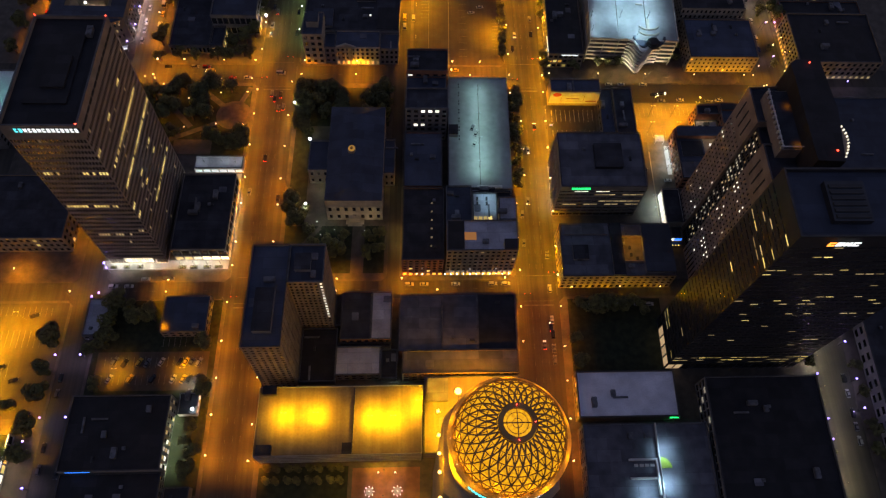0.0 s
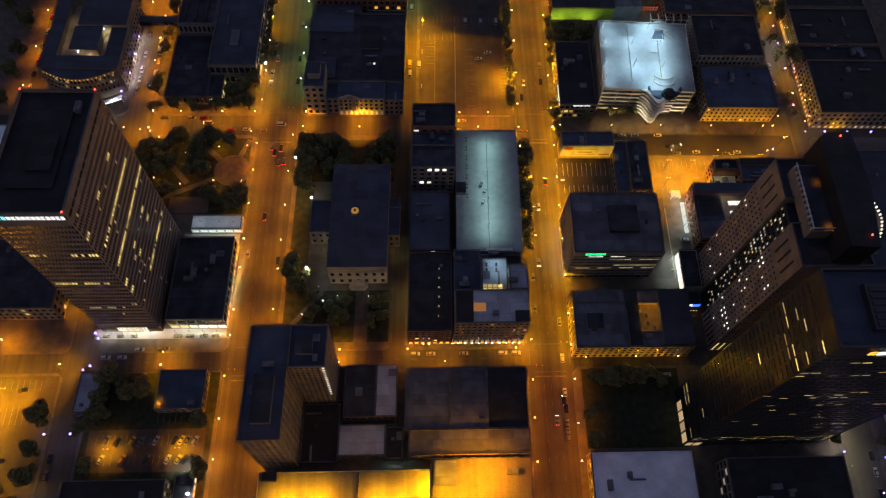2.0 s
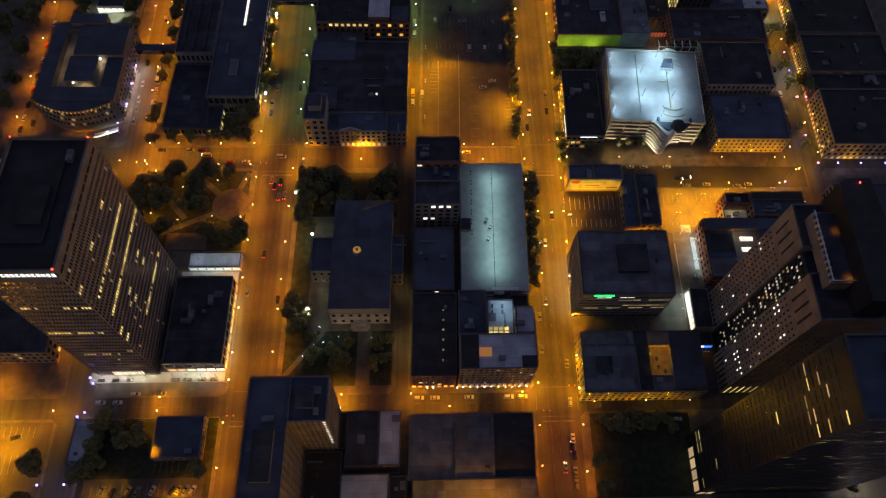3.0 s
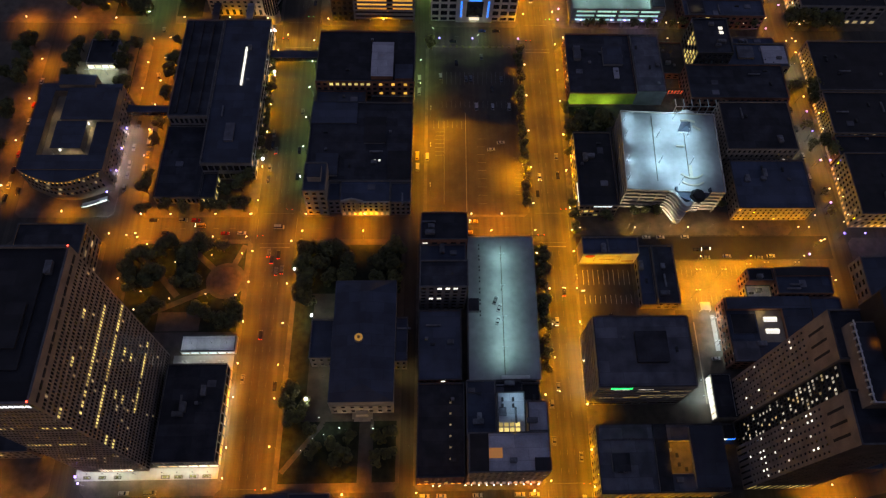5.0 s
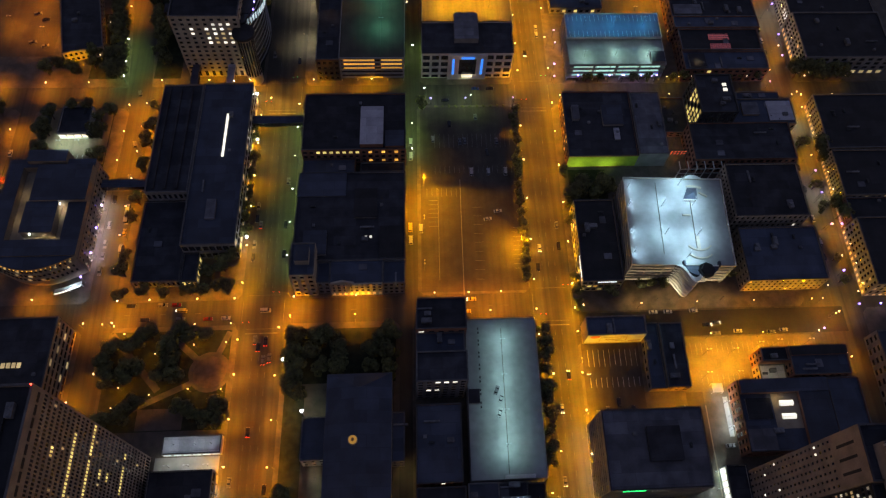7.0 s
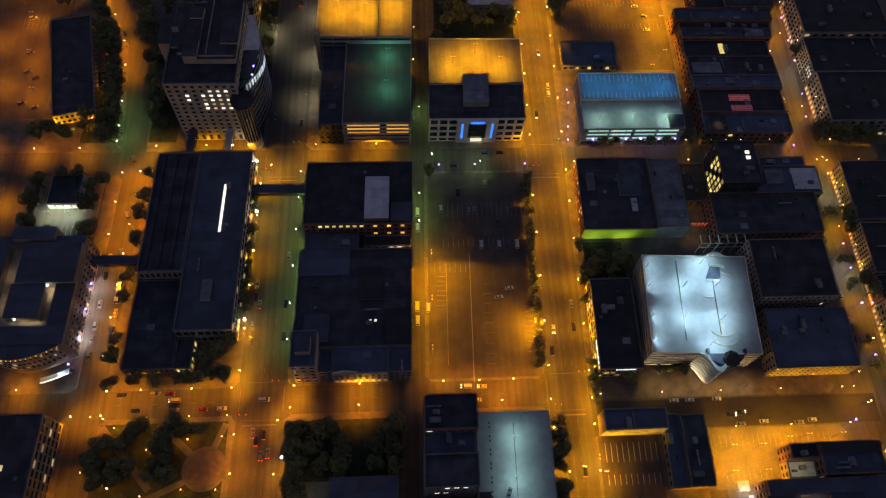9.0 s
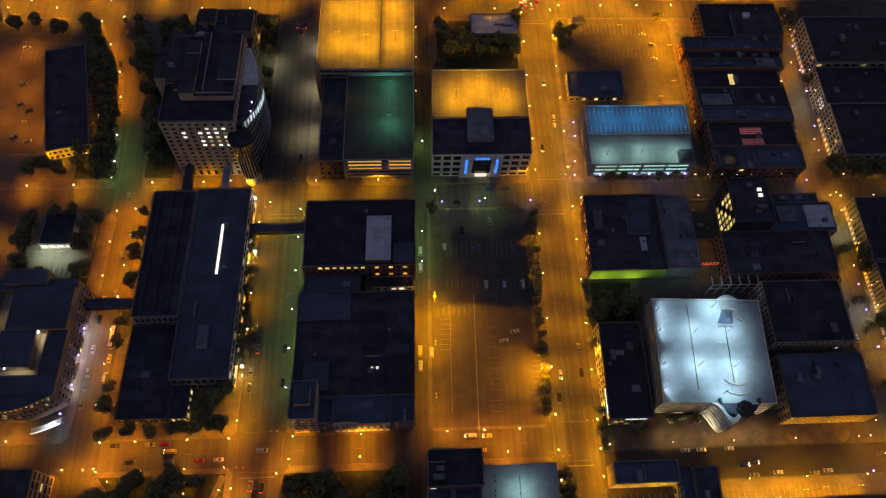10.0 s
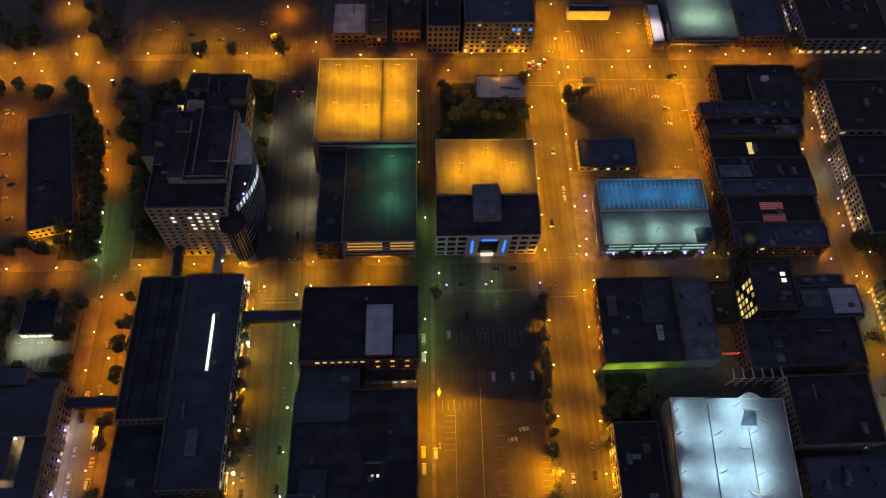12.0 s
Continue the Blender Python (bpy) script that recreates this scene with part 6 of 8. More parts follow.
part("entrance_glass", bm, M["glass"], ent)
for x in (-9.0, 8.4):
    for i in range(5):
        bm = bmesh.new()
        quad_box(bm, x, x + 1.1, -14.35, -14.02, 5 + i * 2.8, 6.9 + i * 2.8)
        part("sign_bar", bm, G["blue_sign"], ent)
for i in range(7):
    bm = bmesh.new()
    quad_box(bm, -3.6 + i * 1.15, -2.8 + i * 1.15, -14.6, -14.31, 18.7, 20.0)
    part("sign_bar", bm, G["blue_sign"], ent)
bm = bmesh.new()
quad_box(bm, -3, 3.5, -16, -14.02, 4.0, 4.4)
part("door_canopy", bm, G["shopfront"], ent, "bright white door canopy")
open_garage("parking_garage", 6, 63, 477, 518, 14, 4, "amber floodlit garage deck behind a club", "deck")

# blue-lit garage
gb = open_garage("parking_garage", 96, 157, 448, 488.5, 14, 4, "two-level garage top with blue-lit and pale decks", "pale_concrete")
bm = bmesh.new()
quad_box(bm, -30, 30, 0.2, 20, 15.6, 16.0)
up = part("upper_deck", bm, M["sealed_deck"], gb)
for i in range(21):
    bm = bmesh.new()
    quad_box(bm, -28 + i * 2.8, -27.82 + i * 2.8, 1.0, 6, 16.0, 16.012)
    quad_box(bm, -28 + i * 2.8, -27.82 + i * 2.8, 14, 19, 16.0, 16.012)
    part("stall_line", bm, M["white_line"], up)
bm = bmesh.new()
for x0, x1, y0, y1 in ((-30, 30, 0.0, 0.2), (-30, 30, 20, 20.2), (-30.2, -30, 0, 20.2), (30, 30.2, 0, 20.2)):
    quad_box(bm, x0, x1, y0, y1, 15.0, 16.9)
part("rail", bm, M["white_wall"], up)
roof_box(gb, 21, 29, -19.8, -12, 14, 17, "grey_wall", cap="slate_roof")
# glowing panels stand in for the light on the levels behind
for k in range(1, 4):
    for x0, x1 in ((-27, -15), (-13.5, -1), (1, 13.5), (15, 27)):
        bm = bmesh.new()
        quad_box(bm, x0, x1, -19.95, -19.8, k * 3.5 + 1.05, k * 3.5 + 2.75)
        part("lit_level", bm, G["deck_glow"], gb, "pale glowing panel in place of a lit level between decks")

building("low_restaurant", 91, 126, 505, 525, 5, "low restaurant with a dark blue roof", "grey_wall", "slate_roof", {"W": (1, 5), "S": (1, 9)}, lit=random_lit(2, 0.2), units=3)
building("plaza_hut", 32, 63, 556, 576 - 1.5, 5, "small flat pale-roofed building with roof plant", "grey_wall", "grey_roof", {"S": (1, 8)}, units=2)
building("street_hotel", 25, 68, 597, 650, 27, "tan brick hotel with amber-washed windows and blue lamps", "tan_wall", "slate_roof", {"S": (6, 12), "E": (6, 12)}, ground=4.5, lit=lambda s, j, i, f, b: ("dim_pane" if i % 3 == 0 else None) if j < 0 else ("blue_sign" if (s == "S" and j == 4 and i in (8, 9, 11)) else ("dim_pane" if (i * 7 + j * 5) % 13 == 0 else None)), units=7)
building("street_hotel", 2, 22, 597, 640, 24, "tan brick street block with plain windows", "tan_wall", "tar_roof", {"S": (5, 6), "E": (5, 8)}, units=3)
open_garage("parking_garage", 161, 205, 601, 660, 10, 3, "garage corner with a pale green-lit deck", "pale_concrete")
building("sign_block", 96, 124, 626, 632, 8, "low block with an amber-lit billboard wall", "white_wall", "tar_roof", {}, units=0)
building("long_brick_row", 205.5, 236, 601, 660, 12, "dark flat-roofed brick row", "brick_wall", "slate_roof", {"W": (3, 10), "S": (3, 8)}, units=3)
building("warehouse", -58, -37, 605, 632, 9, "brick warehouse with a pale flat roof", "brick_wall", "grey_roof", {"S": (2, 5)}, units=1)
building("warehouse", -36.5, -24, 602, 640, 10, "dark-roofed warehouse with lit doors", "brick_wall", "tar_roof", {"S": (2, 4)}, lit=random_lit(5, 0.2, ("amber_pane",)), units=2)
building("warehouse", -20, -2, 606, 660, 11, "dark flat-roofed brick warehouse by a street", "brick_wall", "tar_roof", {"S": (2, 5)}, units=2)

# the dark market rows on the east side
for u0, u1, v0, v1, h, roofm in ((170, 224, 446.5, 461, 12, "slate_roof"), (170, 222, 461.3, 479, 13, "black_roof"), (168, 224, 479.3, 489, 14, "slate_roof"), (168, 224, 489.3, 505, 13, "tar_roof"), (168, 223, 505.3, 519.6, 12, "black_roof"), (168, 227, 520, 527.6, 14, "slate_roof"), (168, 228, 528, 534, 12.5, "black_roof"), (166, 230, 534.3, 544.5, 14.5, "slate_roof"), (181, 233, 545, 574, 14, "black_roof")):
    mr = building("market_row", u0, u1, v0, v1, h, "dark flat-roofed market building in a long row", "brick_wall", roofm, {"W": (3, max(3, int((v1 - v0) / 4))), "S": (3, 12)}, lit=random_lit(int(v0), 0.03, ("warm_pane",)), units=1 if v0 in (461.3, 505.3) else 5, group="market row")
    if v0 == 545:
        roof_box(mr, -6, 25, -14, 6, 13.1, 15.2, "grey_wall", cap="tar_roof")
        roof_box(mr, 1, 5, 0, 3, 15.4, 17.2, "white_wall", cap="grey_roof")
    if v0 == 446.5:
        roof_box(mr, -24, -14, -6, 4, 11.1, 13, "grey_wall", cap="tar_roof")
        spot(178, 451, 16, 220, (1.0, 0.75, 0.35), 120)
    if v0 == 489.3:
        roof_box(mr, -26, -8, -6, 2, 12.1, 13.6, "grey_wall", cap="gravel_roof")
    if v0 == 520:
        roof_box(mr, 12, 24, -3.4, 3.4, 13.1, 13.6, "grey_wall", cap="gravel_roof")
for y, kind in ((464.2, "pink_skylight"), (472.2, "pink_skylight")):
    bm, ribs = bmesh.new(), bmesh.new()
    for i in range(5):
        quad_box(bm, -6.5 + i * 2.65, -4.2 + i * 2.65, -2.2, 2.2, 0, 0.6)
        for j in (-1.5, 0.0, 1.5):
            quad_box(ribs, -6.5 + i * 2.65, -4.2 + i * 2.65, j - 0.12, j + 0.12, 0.6, 0.72)
    sk_ = new("roof_skylight", to_mesh("roof_skylight", bm, G[kind]))
    part("glazing_bars", ribs, M["black_metal"], sk_)
    sk_.location = at(195.5, y, 12.1 + KERB)
    tagged(sk_, "pink-lit flat skylight on a dark roof", "skylight", group="pink skylights")
bm = bmesh.new()
quad_box(bm, -1.5, 1.5, -4, 4, 0, 0.5)
sk_ = new("roof_skylight", to_mesh("roof_skylight", bm, G["warm_pane"]))
sk_.location = at(192.5, 512.5, 11.1 + KERB)
tagged(sk_, "narrow yellow-lit skylight on a dark roof", "skylight")

# the far east side
for v0, v1, h, lab in ((296, 337, 16, "tan"), (338, 352, 12, "brick"), (353, 384, 13, "tan"), (386, 426, 12, "tan")):
    building("east_row", 246, 300, v0, v1, h, lab + " street building with amber-washed windows", lab + "_wall", "black_roof", {"W": (4, 12), "S": (3, 14)}, ground=3.5, wf=0.5, hf=0.62, lit=random_lit(int(v0), 0.04, ("dim_pane",), "dim_pane"), units=6, group="east row")
for v0, v1, h in ((452, 490, 16), (491, 520, 14), (521, 560, 17), (596, 640, 14)):
    building("east_row", 247, 305, v0, v1, h, "dark east-side block with a lit shop front", "grey_wall", "black_roof", {"W": (4, 10), "S": (3, 10)}, ground=4, hf=0.62, lit=(lambda s, j, i, f, b: "cool_pane" if s == "W" and j in (1, 2) and i < 3 else None) if v0 == 491 else random_lit(int(v0), 0.06, ("dim_pane", "warm_pane"), "dim_pane"), units=6, group="east row")
building("east_row", 240, 320, 160, 272, 12, "large dark flat-roofed block", "grey_wall", "slate_roof", {"W": (3, 20)}, units=6, group="east row")
building("east_row", 243, 300, 40, 140, 10, "low pale-walled block beside a wide street", "white_wall", "tar_roof", {"W": (2, 14)}, units=6, group="east row")

# south-east roofs
gr = building("grey_roofed_block", 89, 138.5, 78, 101, 9, "block with a plain grey membrane roof and amber front", "tan_wall", "white_roof", {"W": (2, 6)}, lit=random_lit(5, 0.3, ("amber_pane",)), units=3)
bm = bmesh.new()
quad_box(bm, 20.5, 24.5, -12.0, -11.55, 6.6, 7.0)
part("wall_lamp", bm, G["green_sign"], gr, "green lit wall lamp")
spot(136.5, 76.2, 6.4, 160, (0.1, 1.0, 0.4), 150)
for v_ in (81, 88, 95):
    spot(86.6, v_, 0.8, 800, AMBER, 150, target=(89, v_, 6))
pl = building("terrace_block", 89.5, 150, 38, 74, 12, "flat-roofed block with blue-lit terrace and pale wells", "grey_wall", "gravel_roof", {"W": (3, 8)}, units=2)
bm = bmesh.new()
quad_box(bm, 4.4, 5.0, -18, 18, 11.1, 12.6)
part("divider_wall", bm, M["white_wall"], pl)
bm = bmesh.new()
for x0, x1, y0, y1 in ((-10, 3.8, 0.5, 1.5), (2.8, 3.8, -15, 0.5), (-10, 2.8, -8, -7)):
    quad_box(bm, x0, x1, y0, y1, 11.1, 12.4)
part("terrace_wall", bm, M["white_wall"], pl)
spot(127, 60, 15.5, 2600, (0.45, 0.75, 1.0), 160)
spot(127, 45, 15.5, 3000, (0.45, 0.75, 1.0), 160)
spot(116, 42, 15.5, 1500, (0.45, 0.75, 1.0), 160)
bm = bmesh.new()
prism(bm, [(5.2, -3.0)] + [(5.2 + 5.2 * math.cos(radians(k)), -3.0 + 5.2 * math.sin(radians(k))) for k in range(0, 91, 10)], 11.1, 11.5)
part("planting_bed", bm, M["lime_wall"], pl, "quarter-round lime-green planting bed")
for i in range(4):
    bm = bmesh.new()
    quad_box(bm, -7.6 + i * 2.6, -5.8 + i * 2.6, -2.2, -1.0, 11.1, 12.0)
    part("well_window", bm, M["white_wall"], pl)
building("black_hall", 152, 209, 36, 96, 14, "very large dark hall with a black roof", "grey_wall", "black_roof", {"W": (3, 16)}, units=7, wf=0.8, lit=lambda s, j, i, f, b: "pale_pane" if i > 8 and (i * 3 + j) % 4 == 0 else None)
pb = building("plain_block", -153, -107, 57, 92, 11, "large dark flat-roofed block with a white-lit side", "grey_wall", "black_roof", {"E": (3, 9)}, wf=0.5, hf=0.8, lit=lambda s, j, i, f, b: "white_pane" if i < 4 and (i + j) % 2 == 0 else ("dim_pane" if (i + j) % 3 == 0 else None), units=7)
sign_row(pb, -19, -17.55, 9.2, 9, G["blue_sign"], "blue lit sign bars", 0.9, 0.9, 0.35)
building("plain_block", -153, -107, 38, 56.7, 7, "lower dark flat-roofed wing with a black roof", "grey_wall", "black_roof", {"E": (2, 5)}, units=4)
building("small_shop", -105, -93.5, 38, 50, 6.5, "small shop with an amber-lit side wall", "tan_wall", "black_roof", {}, units=1)
for y_ in (60, 70, 80):
    spot(-104.5, y_, 4.5, 1700, (0.95, 1.0, 0.72), 160)
building("small_shop", -159 + 1, -147, 124, 146 - 2, 6, "small shop with a pale flat roof", "grey_wall", "grey_roof", {"S": (1, 3)}, units=1)
building("small_shop", -119.5, -97, 125, 144.5, 7.5, "square flat-roofed building with amber walls", "tan_wall", "slate_roof", {"S": (2, 6), "E": (2, 5)}, units=1)
building("low_kiosk", -105, -96, 84, 94.5, 5, "small dark-roofed kiosk lit by a white lamp", "white_wall", "tar_roof", {"E": (1, 3)}, lit=lambda s, j, i, f, b: "white_pane", units=1)


sb = building("small_shop", -205, -180.5, 40, 76, 6, "dark flat-roofed shop with a white lit eave and bright front", "grey_wall", "black_roof", {"E": (1, 8)}, wf=0.8, hf=0.6, lit=lambda s, j, i, f, b: ("white_pane", "amber_pane", "warm_pane")[(i * 2) % 3] if i < 6 else None, units=2)
bm = bmesh.new()
quad_box(bm, 12.4, 12.8, 2, 17.5, 6.2, 6.5)
part("eave_light", bm, G["white_sign"], sb, "long white lit eave strip")
bm = bmesh.new()
quad_box(bm, 12.3, 12.7, -17, -13, 3.4, 4.6)
part("neon_sign", bm, G["tail"], sb, "red lit neon sign")
for y_ in (48, 60):
    spot(-178.4, y_, 4.0, 700, (1.0, 0.75, 0.5), 160)

# planters and benches on the bright forecourt
def planter(u, v, w, d, label="low dark planter box with clipped shrubs"):
    ob = thing("planter", u, v, LAY + 0.03, label, "planter", group="forecourt planters")
    bm = bmesh.new()
    for x0, x1, y0, y1 in ((-w, w, -d, -d + 0.2), (-w, w, d - 0.2, d), (-w, -w + 0.2, -d + 0.2, d - 0.2), (w - 0.2, w, -d + 0.2, d - 0.2)):
        quad_box(bm, x0, x1, y0, y1, 0, 0.7)
    part("box", bm, M["concrete"], ob)
    bm = bmesh.new()
    r = random.Random(int(u * 7 + v))
    for k in range(int(w * 6)):
        bmesh.ops.create_icosphere(bm, subdivisions=1, radius=r.uniform(0.3, 0.5), matrix=Matrix.Translation((r.uniform(-w + 0.5, w - 0.5), r.uniform(-d + 0.4, d - 0.4), 0.75)))
    part("shrubs", bm, M["leaf"], ob, kind="stuff")


for u_ in (-116, -110, -103, -97):
    planter(u_, 164.2, 2.0, 0.8)
for u_ in (-152, -145, -138):
    planter(u_, 164.4, 1.6, 0.7)

def lot_sign(u, v):
    """A small white lit sign box on a pole."""
    ob = thing("lot_sign", u, v, KERB, "small white lit parking sign box on a dark pole", "sign")
    bm = bmesh.new()
    quad_box(bm, -0.1, 0.1, -0.1, 0.1, 0, 2.6)
    part("pole", bm, M["black_metal"], ob)
    bm = bmesh.new()
    quad_box(bm, -1.1, 1.1, -0.25, 0.25, 2.6, 4.0)
    box = part("sign_box", bm, M["metal"], ob)
    for s in (-1, 1):
        bm = bmesh.new()
        quad_box(bm, -1.0, 1.0, min(s * 0.25, s * 0.3), max(s * 0.25, s * 0.3), 2.7, 3.9)
        part("sign_face", bm, G["skylight"], box, "white lit face")


def patio_tent(u, v, w, d, z):
    """A pitched canvas roof on four posts."""
    ob = thing("patio_tent", u, v, LAY + 0.03, "grey canvas tent roof over a lit patio", "tent")
    bm = bmesh.new()
    b = [bm.verts.new(c) for c in ((-w, -d, z), (w, -d, z), (w, d, z), (-w, d, z))]
    t = [bm.verts.new(c) for c in ((-w * 0.5, 0, z + 1.0), (w * 0.5, 0, z + 1.0))]
    for f in ((b[0], b[1], t[1], t[0]), (b[1], b[2], t[1]), (b[2], b[3], t[0], t[1]), (b[3], b[0], t[0]), (b[3], b[2], b[1], b[0])):
        bm.faces.new(f)
    part("canvas", bm, M["pale_concrete"], ob)
    for x in (-w + 0.2, w - 0.2):
        for y in (-d + 0.2, d - 0.2):
            bm = bmesh.new()
            quad_box(bm, x - 0.06, x + 0.06, y - 0.06, y + 0.06, 0, z)
            part("post", bm, M["metal"], ob)


lot_sign(88.6, 256.4)
patio_tent(153.8, 247.0, 2.8, 2.4, 3.0)

# ---- skywalks ----
def skywalk(u0, u1, v0, v1, z, label, roof="slate_roof"):
    ob = thing("skywalk", (u0 + u1) / 2, (v0 + v1) / 2, 0, label, "skywalk")
    w, d = (u1 - u0) / 2, (v1 - v0) / 2
    bm = bmesh.new()
    quad_box(bm, -w, w, -d, d, z - 3.2, z - 2.8)
    part("floor", bm, M["concrete"], ob)
    bm = bmesh.new()
    quad_box(bm, -w, w, -d, d, z, z + 0.4)
    part("roof", bm, M[roof], ob)
    bm = bmesh.new()
    if w > d:
        quad_box(bm, -w, w, -d, -d + 0.2, z - 2.8, z)
        quad_box(bm, -w, w, d - 0.2, d, z - 2.8, z)
    else:
        quad_box(bm, -w, -w + 0.2, -d, d, z - 2.8, z)
        quad_box(bm, w - 0.2, w, -d, d, z - 2.8, z)
    part("glazing", bm, M["glass"], ob)
    return ob


skywalk(-171, -146, 369, 374, 8.5, "enclosed skywalk with a dark roof over a street")
skywalk(-92.8, -62.6, 411, 416.5, 8.5, "dark enclosed skywalk over a street")
skywalk(-132, -127.6, 434.5, 454, 10.5, "enclosed skywalk between hall and tower")
skywalk(-111, -106.6, 434.2, 454, 10.5, "pale-roofed enclosed skywalk between hall and tower", "grey_roof")


# ---- street lamps ----
def ball(bm, x, y, z, r, sub=1):
    bmesh.ops.create_icosphere(bm, subdivisions=sub, radius=r, matrix=Matrix.Translation((x, y, z)))


def pole_mesh(h, r=0.1):
    bm = bmesh.new()
    prism(bm, circle(0, 0, r * 2.0, 8), 0, 0.5)
    prism(bm, circle(0, 0, r, 8), 0.5, h)
    return to_mesh("pole", bm, M["black_metal"], False)


def street_lamp(kind, h, arm, bulb, watts, colour, label, cone=150, r=0.42):
    """A pole, a bracket arm and a lamp head with its light; built once and copied."""
    ob = thing("street_lamp", 0, 0, 0, label, "street lamp", group=kind)
    ob.location = (0, 0, 0)
    bm = bmesh.new()
    prism(bm, circle(0, 0, 0.2, 8), 0, 0.5)
    prism(bm, circle(0, 0, 0.1, 8), 0.5, h)
    if not arm:
        prism(bm, circle(0, 0, 0.22, 8), h - 0.1, h + 0.1)
    part("pole", bm, M["black_metal"], ob, skew=False)
    if arm:
        bm = bmesh.new()
        quad_box(bm, 0, arm, -0.05, 0.05, h - 0.15, h - 0.03)
        prism(bm, circle(arm, 0, 0.22, 8), h - 0.1, h + 0.1)
        part("arm", bm, M["black_metal"], ob, skew=False)
    bm = bmesh.new()
    ball(bm, arm, 0, h + 0.1 + r * 0.8, r)
    part("lamp_globe", bm, bulb, ob, skew=False)
    data = bpy.data.lights.new("bulb_light", "SPOT")
    data.energy, data.color, data.spot_size, data.spot_blend, data.shadow_soft_size = watts * LAMP_GAIN, colour, radians(cone), 0.3, 0.2
    l = new("bulb_light", data)
    l.parent = ob
    l.location = (arm, 0, h - 0.3)
    return ob


def row(proto, places, turn, base=None):
    for u, v in places:
        p = at(u, v, height_at(u, v) if base is None else base)
        copy_thing(proto, pose(p.x, p.y, p.z, 0, 0, turn))


def discard(ob):
    for o in (*ob.children_recursive, ob):
        bpy.data.objects.remove(o)


PW = 6300
sodium = street_lamp("sodium street lamps", 6.4, 2.4, G["sodium"], PW, SODIUM, "tall steel street lamp with an orange sodium globe")
row(sodium, [(-90.6, v) for v in (64, 83, 101, 120, 141, 162, 176, 200, 217, 239, 261, 279, 600, 630)], 0)
row(sodium, [(-65.9, v) for v in (61, 78, 101, 125, 157, 176, 199, 216, 238, 260, 285, 600)], 180)
row(sodium, [(u, 144.8) for u in (-120, -33, 20)], 90)
row(sodium, [(u, 156.2) for u in (-120, -33, 1, 56, 100, 130, 178, 198)], 270)
row(sodium, [(u, 144.8) for u in (190, 208)], 90)
row(sodium, [(u, 288.8) for u in (-63, -30, 40)], 90)
row(sodium, [(u, 304.2) for u in (-151, -135, -111, -92, -62, -30, 11, 29, 46)], 270)
row(sodium, [(u, 574.2) for u in (-55, -20, 15)], 90)
row(sodium, [(u, 591.8) for u in (-40, -8, 195)], 270)
row(sodium, [(-202, 161), (-171, 148), (-168, 180), (-168, 200), (-168, 225), (-168, 250), (-168, 290), (-154, 290)], 0)
row(sodium, [(-154, 320), (-154, 340), (-154, 358), (-154, 376), (-154, 394), (-154, 412), (-154, 428)], 180)
row(sodium, [(-168.6, 388), (-168.6, 408), (-168.6, 427), (-196, 303.8)], 0)
row(sodium, [(-180.5, 505), (-184.5, 524), (-194, 546), (-203, 565), (-232, 320), (-232, 350), (-232, 380), (-232, 410), (-250, 444), (-220, 444), (-195, 444), (-215, 590), (-250, 583)], 0)
row(sodium, [(235, v) for v in (318, 338, 385, 470, 530, 552)] + [(222, 590), (243, 592.5), (205, 592.5), (225, 545), (225, 515), (225, 490)], 0)
row(sodium, [(236, 150), (224, 260), (224, 285), (244, 300), (240, 430), (224, 450), (243, 575)], 0)
discard(sodium)
dull = street_lamp("dull sodium street lamps", 6.8, 1.4, G["sodium"], 3900, (1.0, 0.24, 0.0), "tall street lamp with a dull orange globe")
row(dull, [(62.3, v) for v in (60, 78, 97, 118, 137)], 0)
row(dull, [(86.2, v) for v in (58, 78, 97, 115, 137)], 180)
discard(dull)
gold = street_lamp("golden street lamps", 7.0, 1.8, G["sodium"], 8200, GOLD, "tall steel street lamp with a golden globe")
row(gold, [(-90.6, v) for v in (310, 332, 356, 376, 398, 418)], 0)
row(gold, [(62.3, v) for v in (158, 178, 199, 277, 291, 308, 332, 358, 384, 408)], 0)
row(gold, [(68.0, v) for v in (218, 236, 256)], 0)
row(gold, [(86.2, v) for v in (155, 172, 194, 216, 237, 256, 278, 291, 305, 330, 355, 380, 404, 425)], 180)
row(gold, [(u, 428.8) for u in (-140, -112, -84, -60, -30, 90, 120)], 90)
row(gold, [(u, 446.2) for u in (-150, -122, -98, -60, -25)], 270)
row(gold, [(u, 574.2) for u in (-290, -260, -230, -140, -110, 48)], 90)
row(gold, [(u, 591.8) for u in (-265, -238, -213, -170, -140, -110, -92, 30)], 270)
row(gold, [(-200, 583), (-216, 604), (-228, 632)], 0)
discard(gold)
tall = street_lamp("bright golden street lamps", 9.5, 2.4, G["sodium"], 13500, GOLD, "tall bright steel street lamp with a golden globe")
row(tall, [(62.3, v) for v in (448, 470, 494, 518, 545, 570, 600, 630)], 0)
row(tall, [(86.2, v) for v in (450, 475, 500, 525, 550, 572, 600, 630)], 180)
row(tall, [(u, 574.2) for u in (90, 118, 142, 165)], 90)
row(tall, [(u, 591.8) for u in (62, 100, 130, 170)], 270)
discard(tall)
# fill lamps added to brighten grey streets, bulbs kept tiny to go unnoticed
plain = street_lamp("plain white street lamps", 8.0, 1.6, G["dim_pane"], 3600, (0.9, 0.8, 0.55), "added fill street lamp with a tiny dim hood", 150, 0.16)
row(plain, [(-66, 480), (-66, 515), (-66, 550), (-89.6, 495), (-89.6, 535)], 180)
